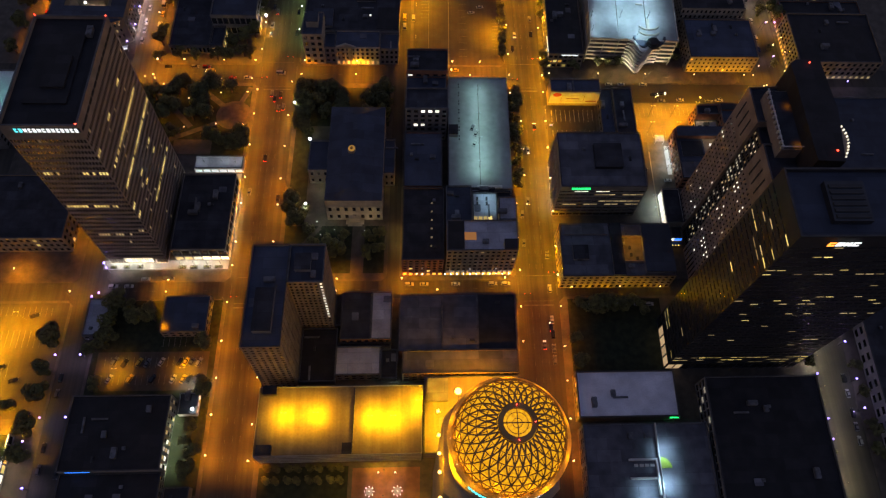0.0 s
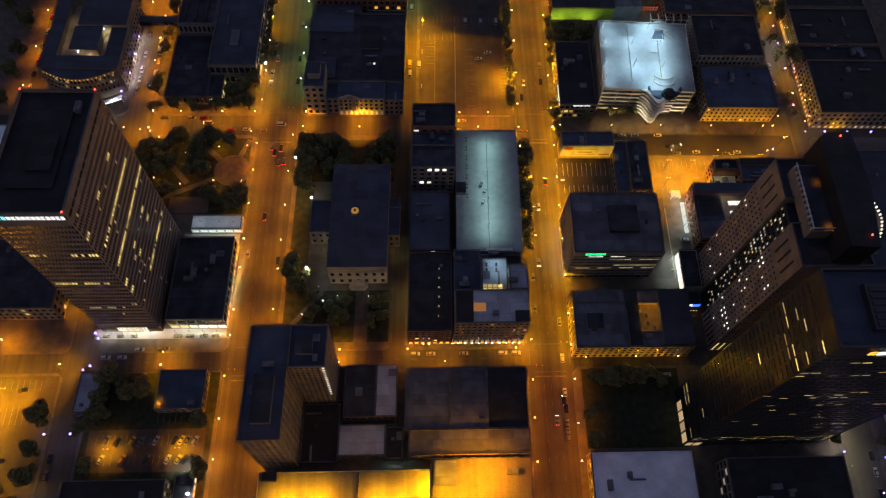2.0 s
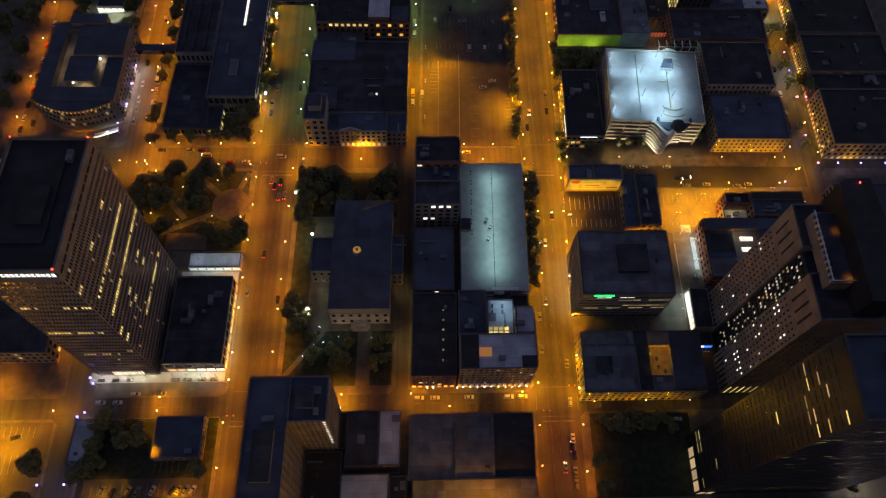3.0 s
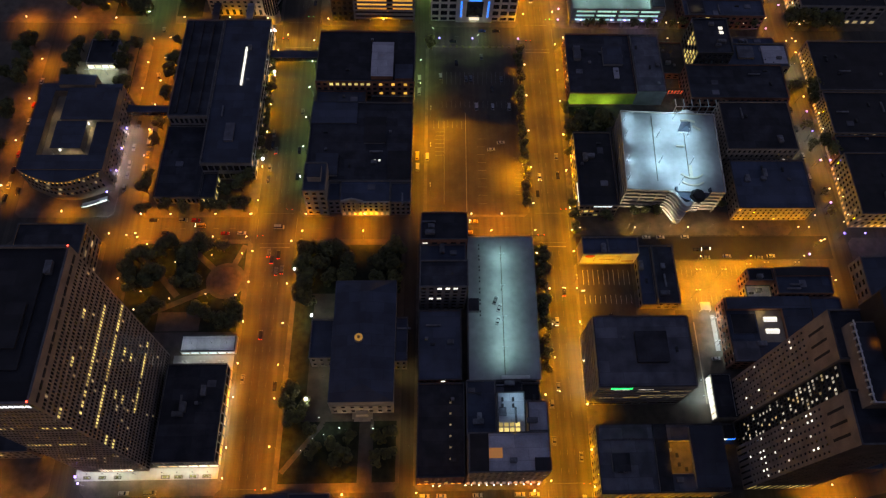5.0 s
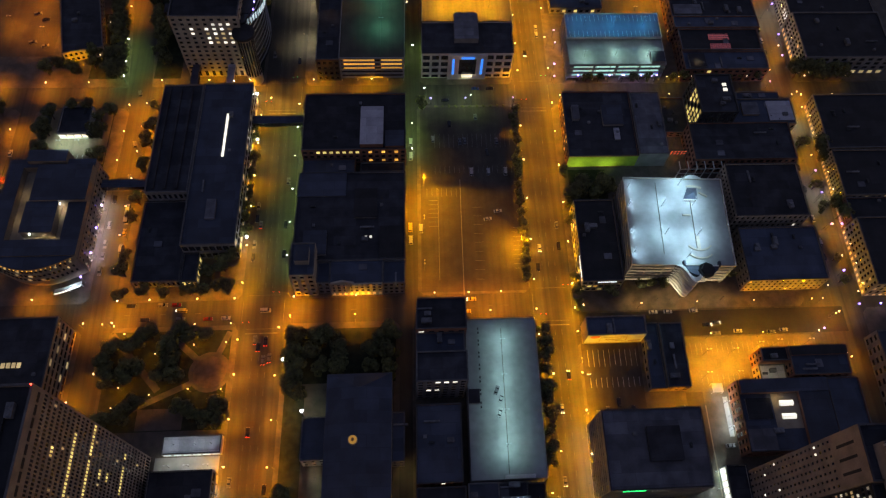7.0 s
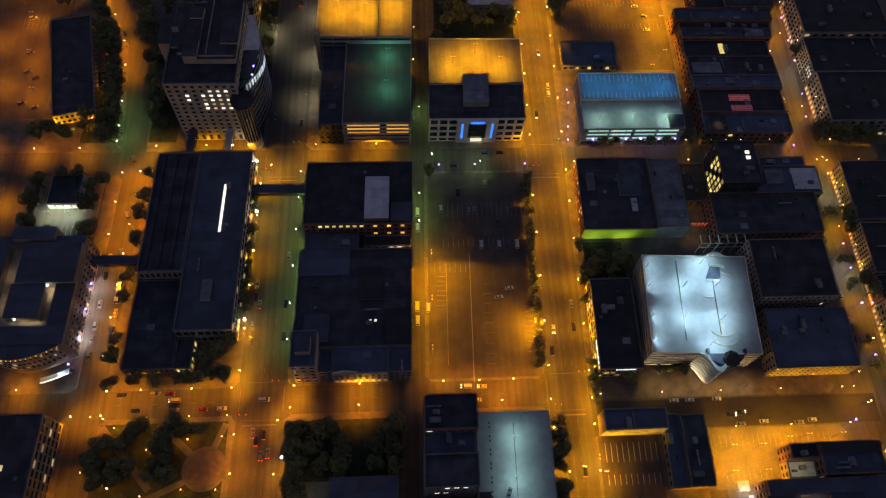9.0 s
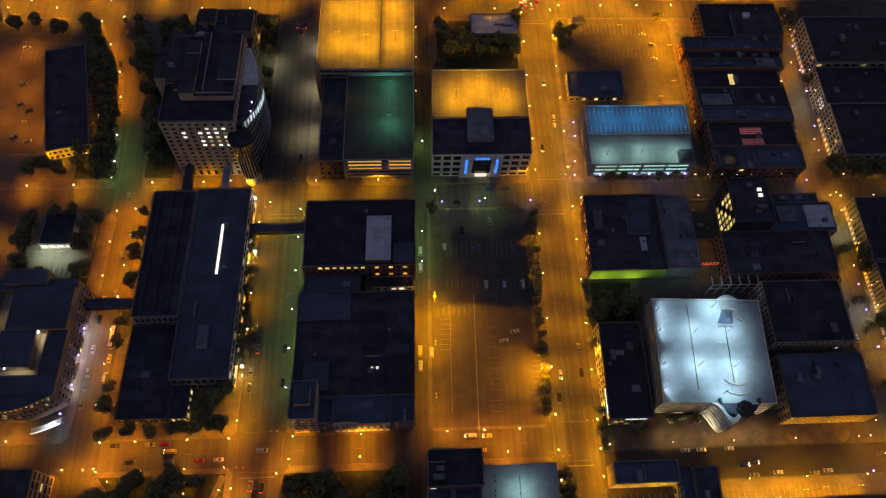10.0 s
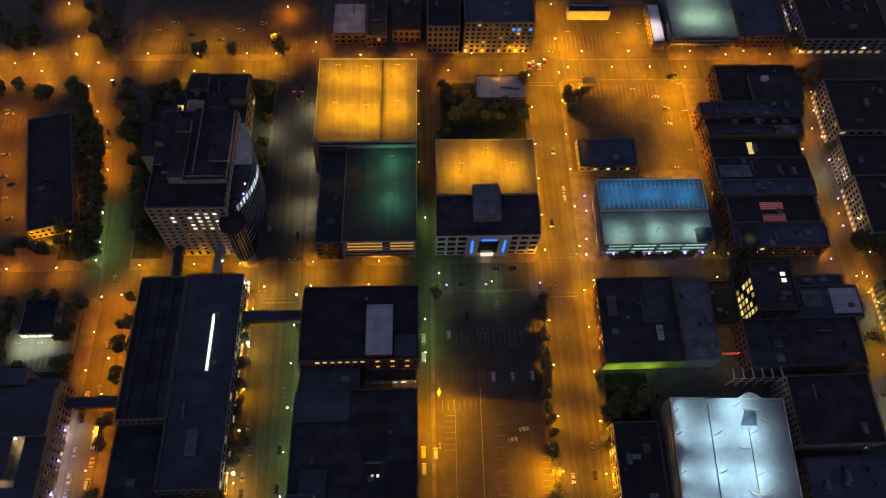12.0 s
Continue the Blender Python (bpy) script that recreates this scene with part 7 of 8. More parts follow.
row(plain, [(213.6, v) for v in (45, 68, 92, 108, 124)], 0)
row(plain, [(235, v) for v in (356, 410, 500)], 0)
discard(plain)

soft = street_lamp("small sodium lamps", 7.0, 0.0, G["sodium"], 2100, LOT_AMBER, "short street lamp with an orange globe", 160, 0.34)
row(soft, [(158, 431), (182, 431), (205, 431), (236, 430), (248, 444.5), (262, 430), (275, 444.5)] + [(224, v) for v in (240, 262, 284, 300)] + [(240, v) for v in (296, 420, 432)] + [(u, 274.6) for u in (154, 182, 212)] + [(u, 292.6) for u in (89, 120, 150, 181, 213, 219)] + [(-3.6, 535), (-3.6, 508), (-3.6, 560)], 0)
discard(soft)

park = street_lamp("park lamps", 4.6, 0.0, G["sodium"], 2200, SODIUM, "short park lamp with an orange globe", 165, 0.32)
row(park, [(u, 288.8) for u in (-151, -131, -111, -93)], 0)
row(park, [(-157, 290), (-145, 284.4), (-128.4, 273.7), (-110, 277.8), (-94.2, 278.7), (-128, 252.8), (-110, 255.1), (-94.3, 254.5), (-143.2, 256.8), (-145.1, 247), (-156.5, 264.3)], 0)
row(park, [(-189.6, 493.6), (-184.8, 484), (-190.9, 466.7), (-195, 462.5), (-207, 459.5)], 0)
discard(park)

violet = street_lamp("violet street lamps", 6.0, 0.0, G["violet"], 600, VIOLET, "post-top street lamp with a violet-white globe", 165, 0.58)
row(violet, [(-155, 164), (-153, 161), (-154, 147), (-157, 145), (-168, 114), (-156, 114), (-156, 83), (-168, 83), (-173, 72), (-168, 51)], 0)
row(violet, [(214, 76), (214, 66), (213, 51), (234, 96), (234, 81), (233, 116), (214, 99), (214, 120)], 0)
row(violet, [(237, 374), (237, 359), (237, 338), (243, 338), (236, 309), (239, 289), (251, 289), (216, 276), (265, 289), (280, 289)], 0)
row(violet, [(244, 626), (244, 610), (243, 571), (242, 544), (242, 524), (242, 507), (240, 480), (238, 462)], 0)
row(violet, [(-169.6, 359), (-169.6, 345), (-169.6, 330), (-172, 316)], 0)
row(violet, [(89, 456), (88, 446.5), (91, 484), (91, 474), (103, 446.5), (123, 446.5), (132, 446.5), (143, 446.5), (153, 446.5), (11, 430), (32, 430), (61, 430), (225, 441), (231, 425)], 0)
discard(violet)

warm = street_lamp("amber shop lamps", 4.5, 0.0, G["sodium"], 700, AMBER, "short shop-front lamp with an amber globe", 165, 0.3)
row(warm, [(u, 446.8) for u in (160, 168, 176, 185, 194, 202, 212)], 0)
row(warm, [(u, 149) for u in (92, 118, 140)], 0)
row(warm, [(245.4, v) for v in (302, 314, 326, 362, 374, 400, 415, 560)], 0)
discard(warm)
front = street_lamp("hotel front lamps", 4.0, 0.0, G["head"], 260, AMBER, "short hotel-front lamp with a white globe", 150, 0.26)
row(front, [(u, 157.2) for u in (9, 12, 24, 27, 30.5, 34, 37.5, 41, 44.5, 48, 51.5, 55, 58.5)], 0)
discard(front)

stub = street_lamp("lawn path lamps", 2.6, 0.0, G["cool"], 130, (0.95, 1.0, 0.9), "small white path lamp on a lawn", 160, 0.16)
row(stub, [(-54.1, 174.7), (-49, 180.6), (-44, 182.2), (-36.5, 185.2), (-20, 184.5), (-9.8, 183.9), (-46.5, 190.4)], 0)
discard(stub)
globe = street_lamp("white globe lamps", 9.0, 0.0, G["cool"], 1500, (0.9, 1.0, 0.75), "tall lamp with a large white globe", 160, 0.72)
row(globe, [(-88.8, 399), (-88.8, 336), (-92, 432), (-64.5, 267), (-53.6, 240.9), (-52.7, 197.8)], 0)
discard(globe)

greenlamp = street_lamp("greenish street lamps", 8.5, 1.0, G["cool"], 1700, GREENISH, "tall street lamp with a greenish white lamp", 150, 0.3)
row(greenlamp, [(-66, 325), (-66, 345), (-66, 366), (-66, 388), (-66, 408), (-66, 425), (0.5, 392), (0.5, 410), (8, 436), (36, 430.5), (1, 470)], 180)
row(greenlamp, [(-173.4, 458), (-175.4, 476), (-173, 447)], 0)
discard(greenlamp)


# ---- deck lamps on the garages ----
def deck_lamp(group, h, bulb, watts, colour, label, cone=156):
    ob = thing("deck_lamp", 0, 0, 0, label, "deck lamp", group=group)
    ob.location = (0, 0, 0)
    p = new("pole", pole_mesh(h, 0.09))
    p.parent = ob
    for s in (-1, 1):
        bm = bmesh.new()
        quad_box(bm, min(0, s * 1.0), max(0, s * 1.0), -0.06, 0.06, h - 0.1, h)
        quad_box(bm, s * 1.0 - 0.35, s * 1.0 + 0.35, -0.25, 0.25, h - 0.05, h + 0.12)
        part("lamp_head", bm, M["metal"], ob, skew=False)
        bm = bmesh.new()
        quad_box(bm, s * 1.0 - 0.3, s * 1.0 + 0.3, -0.2, 0.2, h - 0.1, h - 0.052)
        part("lens", bm, bulb, ob, skew=False)
    data = bpy.data.lights.new("bulb_light", "SPOT")
    data.energy, data.color, data.spot_size, data.spot_blend, data.shadow_soft_size = watts * LAMP_GAIN, colour, radians(cone), 0.35, 0.5
    l = new("bulb_light", data)
    l.parent, l.location = ob, (0, 0, h - 0.25)
    return ob


d = deck_lamp("cool deck lamps", 7.0, G["cool"], 5300, COOL, "twin-headed cool white lamp on a parking deck", 150)
row(d, [(134.7, 343.5), (133.7, 326.1), (151.7, 343.4), (150.9, 324.7), (146, 356.4), (143.2, 311.8)], 90, 21 + KERB)
discard(d)
d = deck_lamp("edge deck lamps", 5.2, G["cool"], 2400, COOL, "cool white lamp at the edge of a parking deck, aimed inward", 120)
for o_ in d.children:
    if o_.type == "LIGHT":
        o_.rotation_euler = (radians(-50), 0, 0)
row(d, [(117.2, 355.1), (116.6, 344.2), (115.7, 326.8), (115.1, 315.2)], 90, 21 + KERB)
discard(d)
d = deck_lamp("pale deck lamps", 6.5, G["cool"], 2000, (0.52, 0.95, 0.98), "twin-headed white lamp on a parking deck")
row(d, [(43.5, 271), (43.5, 253), (43.5, 220), (43.5, 236)], 0, 12.5 + KERB)
discard(d)
d = deck_lamp("greenish deck lamps", 7.0, G["cool"], 2600, (0.62, 1.0, 0.7), "twin-headed greenish white lamp on a parking deck")
row(d, [(176, 618), (190, 618), (183, 640)], 0, 10 + KERB)
discard(d)
d = deck_lamp("low deck lamps", 5.5, G["cool"], 1500, (0.55, 1.0, 0.82), "low white lamp on a parking deck")
row(d, [(146, 455), (126, 456), (106, 455)], 0, 14 + KERB)
discard(d)
d = deck_lamp("blue deck lamps", 7.0, G["cool"], 2700, (0.03, 0.42, 1.0), "twin-headed blue-white lamp on a parking deck")
row(d, [(108, 479), (127, 479), (146, 479)], 0, 16 + KERB)
discard(d)
d = deck_lamp("amber deck lamps", 5.5, G["flood"], 21000, AMBER, "twin-headed amber lamp on a parking deck")
row(d, [(-51, 79), (-36.4, 79), (-11.5, 77), (-0.9, 77), (10.5, 84)], 0, 18 + KERB)
discard(d)
d = deck_lamp("tall amber deck lamps", 9.0, G["sodium"], 16000, (1.0, 0.48, 0.0), "tall twin-headed amber lamp on a parking deck")
row(d, [(20, 496), (48.7, 496), (34, 506)], 0, 14 + KERB)
row(d, [(-50, 557), (-33, 556), (-16, 557), (-50, 530), (-33, 528), (-16, 531)], 0, 25 + KERB)
discard(d)
d = deck_lamp("dim lot lamps", 11.0, G["sodium"], 13000, LOT_AMBER, "twin-headed dull orange lamp post on a parking lot")
row(d, [(128, 558), (125, 604), (164, 253), (205, 269), (188, 269), (-130, 606), (-95, 602), (-165, 606), (96, 562)], 0)
discard(d)
d = deck_lamp("green deck lamps", 8.0, G["cool"], 3000, (0.2, 1.0, 0.7), "twin-headed greenish lamp on a parking deck")
row(d, [(-18.8, 498), (-19.2, 474)], 0, 20 + KERB)
row(d, [(-240, 262)], 0, 12 + KERB)
discard(d)
d = deck_lamp("amber lot lamps", 11.0, G["sodium"], 34000, LOT_AMBER, "twin-headed orange lamp post on a parking lot")
row(d, [(158, 541), (158, 562), (140, 612), (92, 605), (-205, 120), (-215, 100), (-190, 135), (-186, 76)], 0)
discard(d)
d = deck_lamp("orange lot lamps", 11.0, G["sodium"], 15000, LOT_AMBER, "twin-headed orange lamp post on a small lot")
row(d, [(156, 512), (146, 500), (150, 265), (164, 265), (178, 268), (148, 253)], 0)
discard(d)
d = deck_lamp("open-lot lamps", 11.0, G["sodium"], 9000, LOT_AMBER, "twin-headed orange lamp post on an open lot")
row(d, [(6, 371.5), (6, 345), (6, 318)], 90)
row(d, [(58.5, 331)], 90)
discard(d)
spot(6, 370.5, 11.7, 62000, LOT_AMBER, 150, 0.12, target=(16, 325, 0))
spot(58.2, 331, 11.7, 24000, LOT_AMBER, 140, 0.5, target=(52, 328, 0))
d = deck_lamp("yard lamps", 5.0, G["cool"], 2200, (0.8, 1.0, 0.95), "white yard lamp on a short pole")
row(d, [(-202.5, 403.5), (-192, 403.5), (-100, 96)], 0)
discard(d)
orb = street_lamp("kiosk lamps", 1.6, 0.0, G["cool"], 420, (0.8, 0.9, 1.0), "large white globe lamp on a kiosk roof", 165, 0.75)
row(orb, [(-97.5, 86.0)], 0, 4.1 + KERB)
discard(orb)
d = deck_lamp("pavilion lamps", 3.2, G["cool"], 110, (0.7, 0.9, 1.0), "low white lamp on a pavilion roof")
row(d, [(-113, 228.5), (-103, 228.5), (-95.5, 228.5)], 90, 4.1 + KERB)
discard(d)
d = deck_lamp("hall court lamps", 5.0, G["cool"], 700, (1.0, 0.93, 0.75), "white lamp in a paved court")
row(d, [(-115, 219), (-106, 219), (-97, 219)], 0)
discard(d)
d = deck_lamp("small lot lamps", 9.0, G["sodium"], 10500, GOLD, "golden lamp post at the edge of a small parking lot")
row(d, [(84.6, 262), (84.6, 236), (133, 236)], 90)
discard(d)
d = deck_lamp("court lamps", 5.0, G["cool"], 1700, (0.72, 0.95, 1.0), "white court lamp on a tall pole")
row(d, [(156.6, 239.6), (156.4, 227.1), (145, 206), (145, 198)], 0)
discard(d)
d = deck_lamp("amber car-lot lamps", 4.8, G["sodium"], 6500, LOT_AMBER, "twin-headed amber lamp over parked cars")
row(d, [(-139, 107), (-106, 107)], 0)
discard(d)
d = deck_lamp("dim western lot lamps", 9.0, G["sodium"], 9000, SODIUM, "twin-headed dull orange lamp on a dim lot")
row(d, [(-242, 546), (-236, 515), (-228, 486), (-250, 495), (-258, 530)], 0)
discard(d)
# fill spots added to wash shop fronts and the pavement before them
for x in (-117, -110, -103, -96, -151, -144, -137, -130):
    spot(x, 165.6, 4.0, 1500, (1.0, 0.92, 0.72), 160)
for v_ in (174, 182, 190, 198, 206):
    spot(-90.2, v_, 3.4, 1100, WHITE, 112)
spot(138, 297, 1.0, 6000, (1.0, 0.84, 0.52), 92, target=(142, 308, 9))
spot(163, 297, 1.0, 5200, (1.0, 0.84, 0.52), 92, target=(160, 308, 9))
spot(122, 297, 1.0, 5200, (1.0, 0.84, 0.52), 92, target=(122, 308, 9))
spot(152, 294, 1.0, 1300, (1.0, 0.84, 0.52), 150, target=(152, 299, 9))
for x in (118, 130, 142, 154, 166):
    spot(x, 296, 5.0, 1250, (1.0, 0.6, 0.22), 150)
for v_ in (307, 316, 325, 334, 343, 351):
    spot(87.2, v_, 1.0, 2200, AMBER, 150, target=(89, v_, 8))
for x in (183, 193, 204, 215):
    spot(x, 296.5, 1.0, 1900, AMBER, 150, target=(x, 301, 7))
spot(-31, 302, 1.0, 1300, AMBER, 150, target=(-31, 304.6, 6))
spot(-25, 302, 1.0, 900, AMBER, 150, target=(-25, 304.6, 6))
spot(94, 267.5, 1.0, 2600, AMBER, 140, target=(94, 273, 9))
spot(103, 267.5, 1.0, 2600, AMBER, 140, target=(103, 273, 9))
spot(112, 267.5, 1.0, 2600, AMBER, 140, target=(112, 273, 9))
spot(34, 448, 1.0, 1200, WHITE, 150, target=(34, 451, 8))
spot(34, 593, 1.0, 1800, AMBER, 150, target=(34, 597, 10))
spot(56, 593, 1.0, 1800, AMBER, 150, target=(56, 597, 10))
spot(103, 617, 1.0, 3000, AMBER, 150, target=(103, 626, 5))
spot(117, 617, 1.0, 3000, AMBER, 150, target=(117, 626, 5))
spot(153, 612, 14, 1500, (0.75, 0.85, 1.0), 120)
for v_ in (302, 318, 340, 362, 378, 398, 416):
    spot(241.0, v_, 1.0, 1100, AMBER, 150, target=(246, v_, 7))
for v_ in (458, 470, 482, 500, 512, 530, 548):
    spot(242.0, v_, 1.0, 1000, (1.0, 0.6, 0.2), 150, target=(247, v_, 7))
spot(226, 293, 1.0, 1500, AMBER, 150, target=(250, 296, 6))
spot(262, 292.5, 1.0, 1800, AMBER, 150, target=(262, 296, 6))
spot(-120, 450, 1.0, 700, AMBER, 150, target=(-120, 454, 8))
spot(-104, 449, 1.0, 700, WHITE, 150, target=(-104, 454, 14))
spot(-212, 461, 0.8, 2600, AMBER, 150, target=(-210, 467, 3))
spot(-203, 461, 0.8, 2600, AMBER, 150, target=(-203, 467, 3))
spot(-34, 185, 1.0, 560, (1.0, 0.72, 0.42), 150, target=(-34, 193, 8))
spot(-17, 185, 1.0, 560, (1.0, 0.72, 0.42), 150, target=(-17, 193, 8))
spot(-46.5, 211, 4, 420, WHITE, 160)
spot(-2.5, 176, 5, 700, (1.0, 0.62, 0.15), 150)
spot(-2.5, 186, 5, 700, (1.0, 0.62, 0.15), 150)
spot(-2.5, 211, 6, 600, (1.0, 0.75, 0.3), 150)
for v_ in (203, 214, 225):
    spot(82.6, v_, 5.0, 2200, (1.0, 0.66, 0.36), 160)

spot(157.8, 226, 3.6, 620, (0.92, 1.0, 0.95), 96)
spot(157.8, 233, 3.6, 260, (0.92, 1.0, 0.95), 96)
spot(157.8, 240, 3.6, 620, (0.85, 0.95, 1.0), 110)
spot(151.5, 243.5, 6.5, 2600, (0.75, 0.9, 1.0), 120, target=(154, 247, 3))
spot(-118, 128, 8, 2600, SODIUM, 150)
spot(-216, 118, 11, 290000, AMBER, 160)
spot(-205, 96, 11, 70000, AMBER, 160)


# ---- ornamental lamps on the plaza ----
def flower_lamp(u, v):
    ob = thing("flower_lamp", u, v, LAY + 0.03, "ornamental plaza lamp with a ring of white globes", "lamp", group="flower lamps")
    bm = bmesh.new()
    prism(bm, circle(0, 0, 0.12, 8), 0, 4)
    part("pole", bm, M["metal"], ob)
    for i in range(9):
        bm = bmesh.new()
        a = i * math.pi / 4
        rr = 2.2 if i < 8 else 0.0
        ball(bm, rr * math.cos(a), rr * math.sin(a), 4.2, 0.27)
        part("lamp_globe", bm, G["orb"], ob)
        bm = bmesh.new()
        if i < 8:
            quad_box(bm, min(0, rr * math.cos(a)), max(0.06, rr * math.cos(a)), min(0, rr * math.sin(a)), max(0.06, rr * math.sin(a)), 4.0, 4.06)
            part("arm", bm, M["metal"], ob)
        else:
            bm.free()


row_ = street_lamp("plaza box lamps", 3.6, 0.0, G["orb"], 160, VIOLET, "short plaza lamp with a violet-white head", 160, 0.42)
row(row_, [(-7.6, 55.1), (0.3, 54.9)], 0)
discard(row_)
flower_lamp(-11.5, 46.5)
flower_lamp(1.5, 46.5)
spot(-5, 56, 5, 1800, AMBER, 160)
spot(-5, 44, 8, 2200, (1.0, 0.5, 0.2), 160)
for x in (-12, -5, 2):
    spot(x, 57.6, 3.0, 700, AMBER, 160)

# ---- trees ----
def tree_proto(seed, height, spread):
    r = random.Random(seed)
    ob = thing("tree", 0, 0, 0, "dark green street tree with an uneven leafy crown", "tree")
    ob.location = (0, 0, 0)
    bm = bmesh.new()
    trunk_h = height * 0.35
    lobes = []
    for k in range(9):
        a = r.uniform(0, 2 * math.pi)
        q = r.uniform(0.15, 0.72) * spread
        lobes.append((q * math.cos(a), q * math.sin(a), trunk_h + r.uniform(0.1, 0.85) * (height - trunk_h) * (1 - 0.35 * q / spread), r.uniform(0.26, 0.46) * spread))

    def limb(p, q, r0, r1):
        d = (q - p).normalized()
        s = d.orthogonal().normalized()
        t = d.cross(s)
        ring = [[bm.verts.new(c + (s * math.cos(i * math.pi / 3) + t * math.sin(i * math.pi / 3)) * rr) for i in range(6)] for c, rr in ((p, r0), (q, r1))]
        for i in range(6):
            bm.faces.new((ring[0][i], ring[0][(i + 1) % 6], ring[1][(i + 1) % 6], ring[1][i]))
        bm.faces.new(ring[1])
        bm.faces.new(ring[0][::-1])
    fork = Vector((0, 0, trunk_h))
    limb(Vector((0, 0, 0)), fork, 0.32, 0.2)
    for x, y, z, rad in lobes[:6]:
        limb(fork, Vector((x, y, z)), 0.14, 0.04)
    part("trunk", bm, M["bark"], ob, skew=False)
    verts, faces = [], []
    for x, y, z, rad in lobes:
        for k in range(int(46 * rad * rad)):
            dr = Vector((r.gauss(0, 1), r.gauss(0, 1), r.gauss(0, 0.8))).normalized()
            c = Vector((x, y, z)) + dr * rad * r.uniform(0.7, 1.08)
            n = (dr + Vector((r.uniform(-0.7, 0.7), r.uniform(-0.7, 0.7), r.uniform(-0.2, 0.9)))).normalized()
            s = n.orthogonal().normalized()
            a = r.uniform(0, 6.28)
            t = n.cross(s)
            s, t = s * math.cos(a) + t * math.sin(a), t * math.cos(a) - s * math.sin(a)
            L, W = r.uniform(0.35, 0.65), r.uniform(0.22, 0.4)
            i = len(verts)
            verts += [c - s * L, c + t * W + n * 0.08, c + s * L, c - t * W + n * 0.08]
            faces += [(i, i + 1, i + 2), (i, i + 2, i + 3)]
    me = bpy.data.meshes.new("crown")
    me.from_pydata([tuple(v) for v in verts], [], faces)
    me.materials.append(M["leaf"])
    crown = new("crown", me)
    crown.parent = ob
    return ob


TREES = [tree_proto(1, 9.5, 4.2), tree_proto(2, 8.0, 3.4), tree_proto(3, 12.0, 5.2), tree_proto(4, 6.5, 2.6), tree_proto(5, 10.5, 4.6)]
r_tree = random.Random(99)


def plant(places, kinds=(0, 1, 4), jitter=0.0, group="street trees", label=""):
    for u, v in places:
        u, v = u + r_tree.uniform(-jitter, jitter), v + r_tree.uniform(-jitter, jitter)
        p = at(u, v, height_at(u, v))
        s = r_tree.uniform(1.05, 1.45)
        ob = copy_thing(TREES[r_tree.choice(kinds)], pose(p.x, p.y, p.z, 0, 0, r_tree.uniform(0, 360)))
        ob.scale = (s, s, s * r_tree.uniform(0.9, 1.1))
        tagged(ob, label, group=group)


plant([(-136, 279), (-141, 276), (-132, 283), (-121.6, 266.4), (-118, 273), (-116, 262), (-125, 261), (-149, 276), (-150, 269), (-141, 263), (-138, 267), (-148, 259), (-114, 285), (-105, 282), (-111, 247), (-105, 243), (-93, 245), (-97, 240), (-134, 249), (-139, 243), (-147, 241), (-123, 277)], (0, 2, 4), 0, "park trees", "broad dark green park tree on a lawn")
plant([(-43, 281), (-52, 272), (-57, 263), (-62, 271), (-36, 272), (-46, 264), (-58, 252), (-61, 258), (-49, 280), (-38, 263), (-60, 279)], (2, 4), 0, "hall trees", "large dark tree behind a stone hall")
plant([(-21, 272), (-13, 270), (-16, 278), (-12, 281), (-21, 264), (-12, 262)], (0, 4), 0, "hall trees", "dark tree behind a stone hall")
plant([(-54, 197), (-58, 190), (-51, 184), (-61, 197), (-60, 204), (-40, 177), (-33, 172), (-31, 180), (-38, 169), (-17, 180), (-12, 173), (-18, 170), (-12, 182), (-48, 174)], (0, 1, 4), 0, "lawn trees", "round dark tree on the lawn of a stone hall")
plant([(66.2, v) for v in (279, 273, 266, 259, 251, 244, 237, 229, 221, 214)], (1, 0), 0.5, "garage trees", "dark street tree beside a garage")
plant([(61.2, v) for v in range(309, 426, 6)], (3,), 0.8, "lot trees")
plant([(61.0, 322), (60.8, 383)], (1,), 0.3, "lot trees")
plant([(87.6, v) for v in (294.5, 303, 311, 345, 356, 199, 206, 214, 377)], (1, 3), 0.5)
plant([(-172, 123), (-173, 108), (-172, 95), (-173, 80), (-184, 90), (-174, 66)], (0, 4), 0, "lot edge trees", "round dark tree at the edge of a parking lot")
plant([(-148, 122), (-145, 124), (-146, 132), (-133, 134), (-137, 140), (-128, 140), (-125, 134), (-143, 142), (-98, 78), (-95, 66), (-97, 58), (-147, 99), (-94, 97), (-96, 120), (-100, 71), (-152, 118)], (0, 1, 4), 0.5, "yard trees", "dark tree in a planted yard")
plant([(95, 140), (104, 138), (118, 138), (129, 137), (92, 120), (93, 108), (111, 139), (124, 140)], (0, 1, 4), 1.0, "lot trees", "dark tree on an unlit grass lot")
plant([(-150.5, 306), (-139, 307), (-130, 307), (-117, 307), (-109, 308), (-101, 310), (-96, 309), (-108, 318), (-100, 320), (-96, 326)], (0, 1), 0.5)
plant([(-151.5, v) for v in (318, 330, 352, 362, 385, 400, 412, 428)], (1, 0), 0.6)
plant([(-91.6, v) for v in (342, 350, 358, 366, 372, 380, 390, 404, 412)], (1, 3), 0.6)
plant([(-206, 388), (-198, 390), (-210, 398), (-211, 410), (-210, 422), (-183, 420), (-180, 408), (-176, 425), (-200, 430 - 1.5), (-190, 428.2), (-178, 392), (-214, 385)], (0, 4), 0.6, "kiosk trees", "dark tree round a small lit kiosk")
plant([(91, 360), (97, 366), (104, 362), (108, 366), (112, 364)], (0, 1, 4), 0.5, "lawn trees", "dark green tree beside a striped garage")
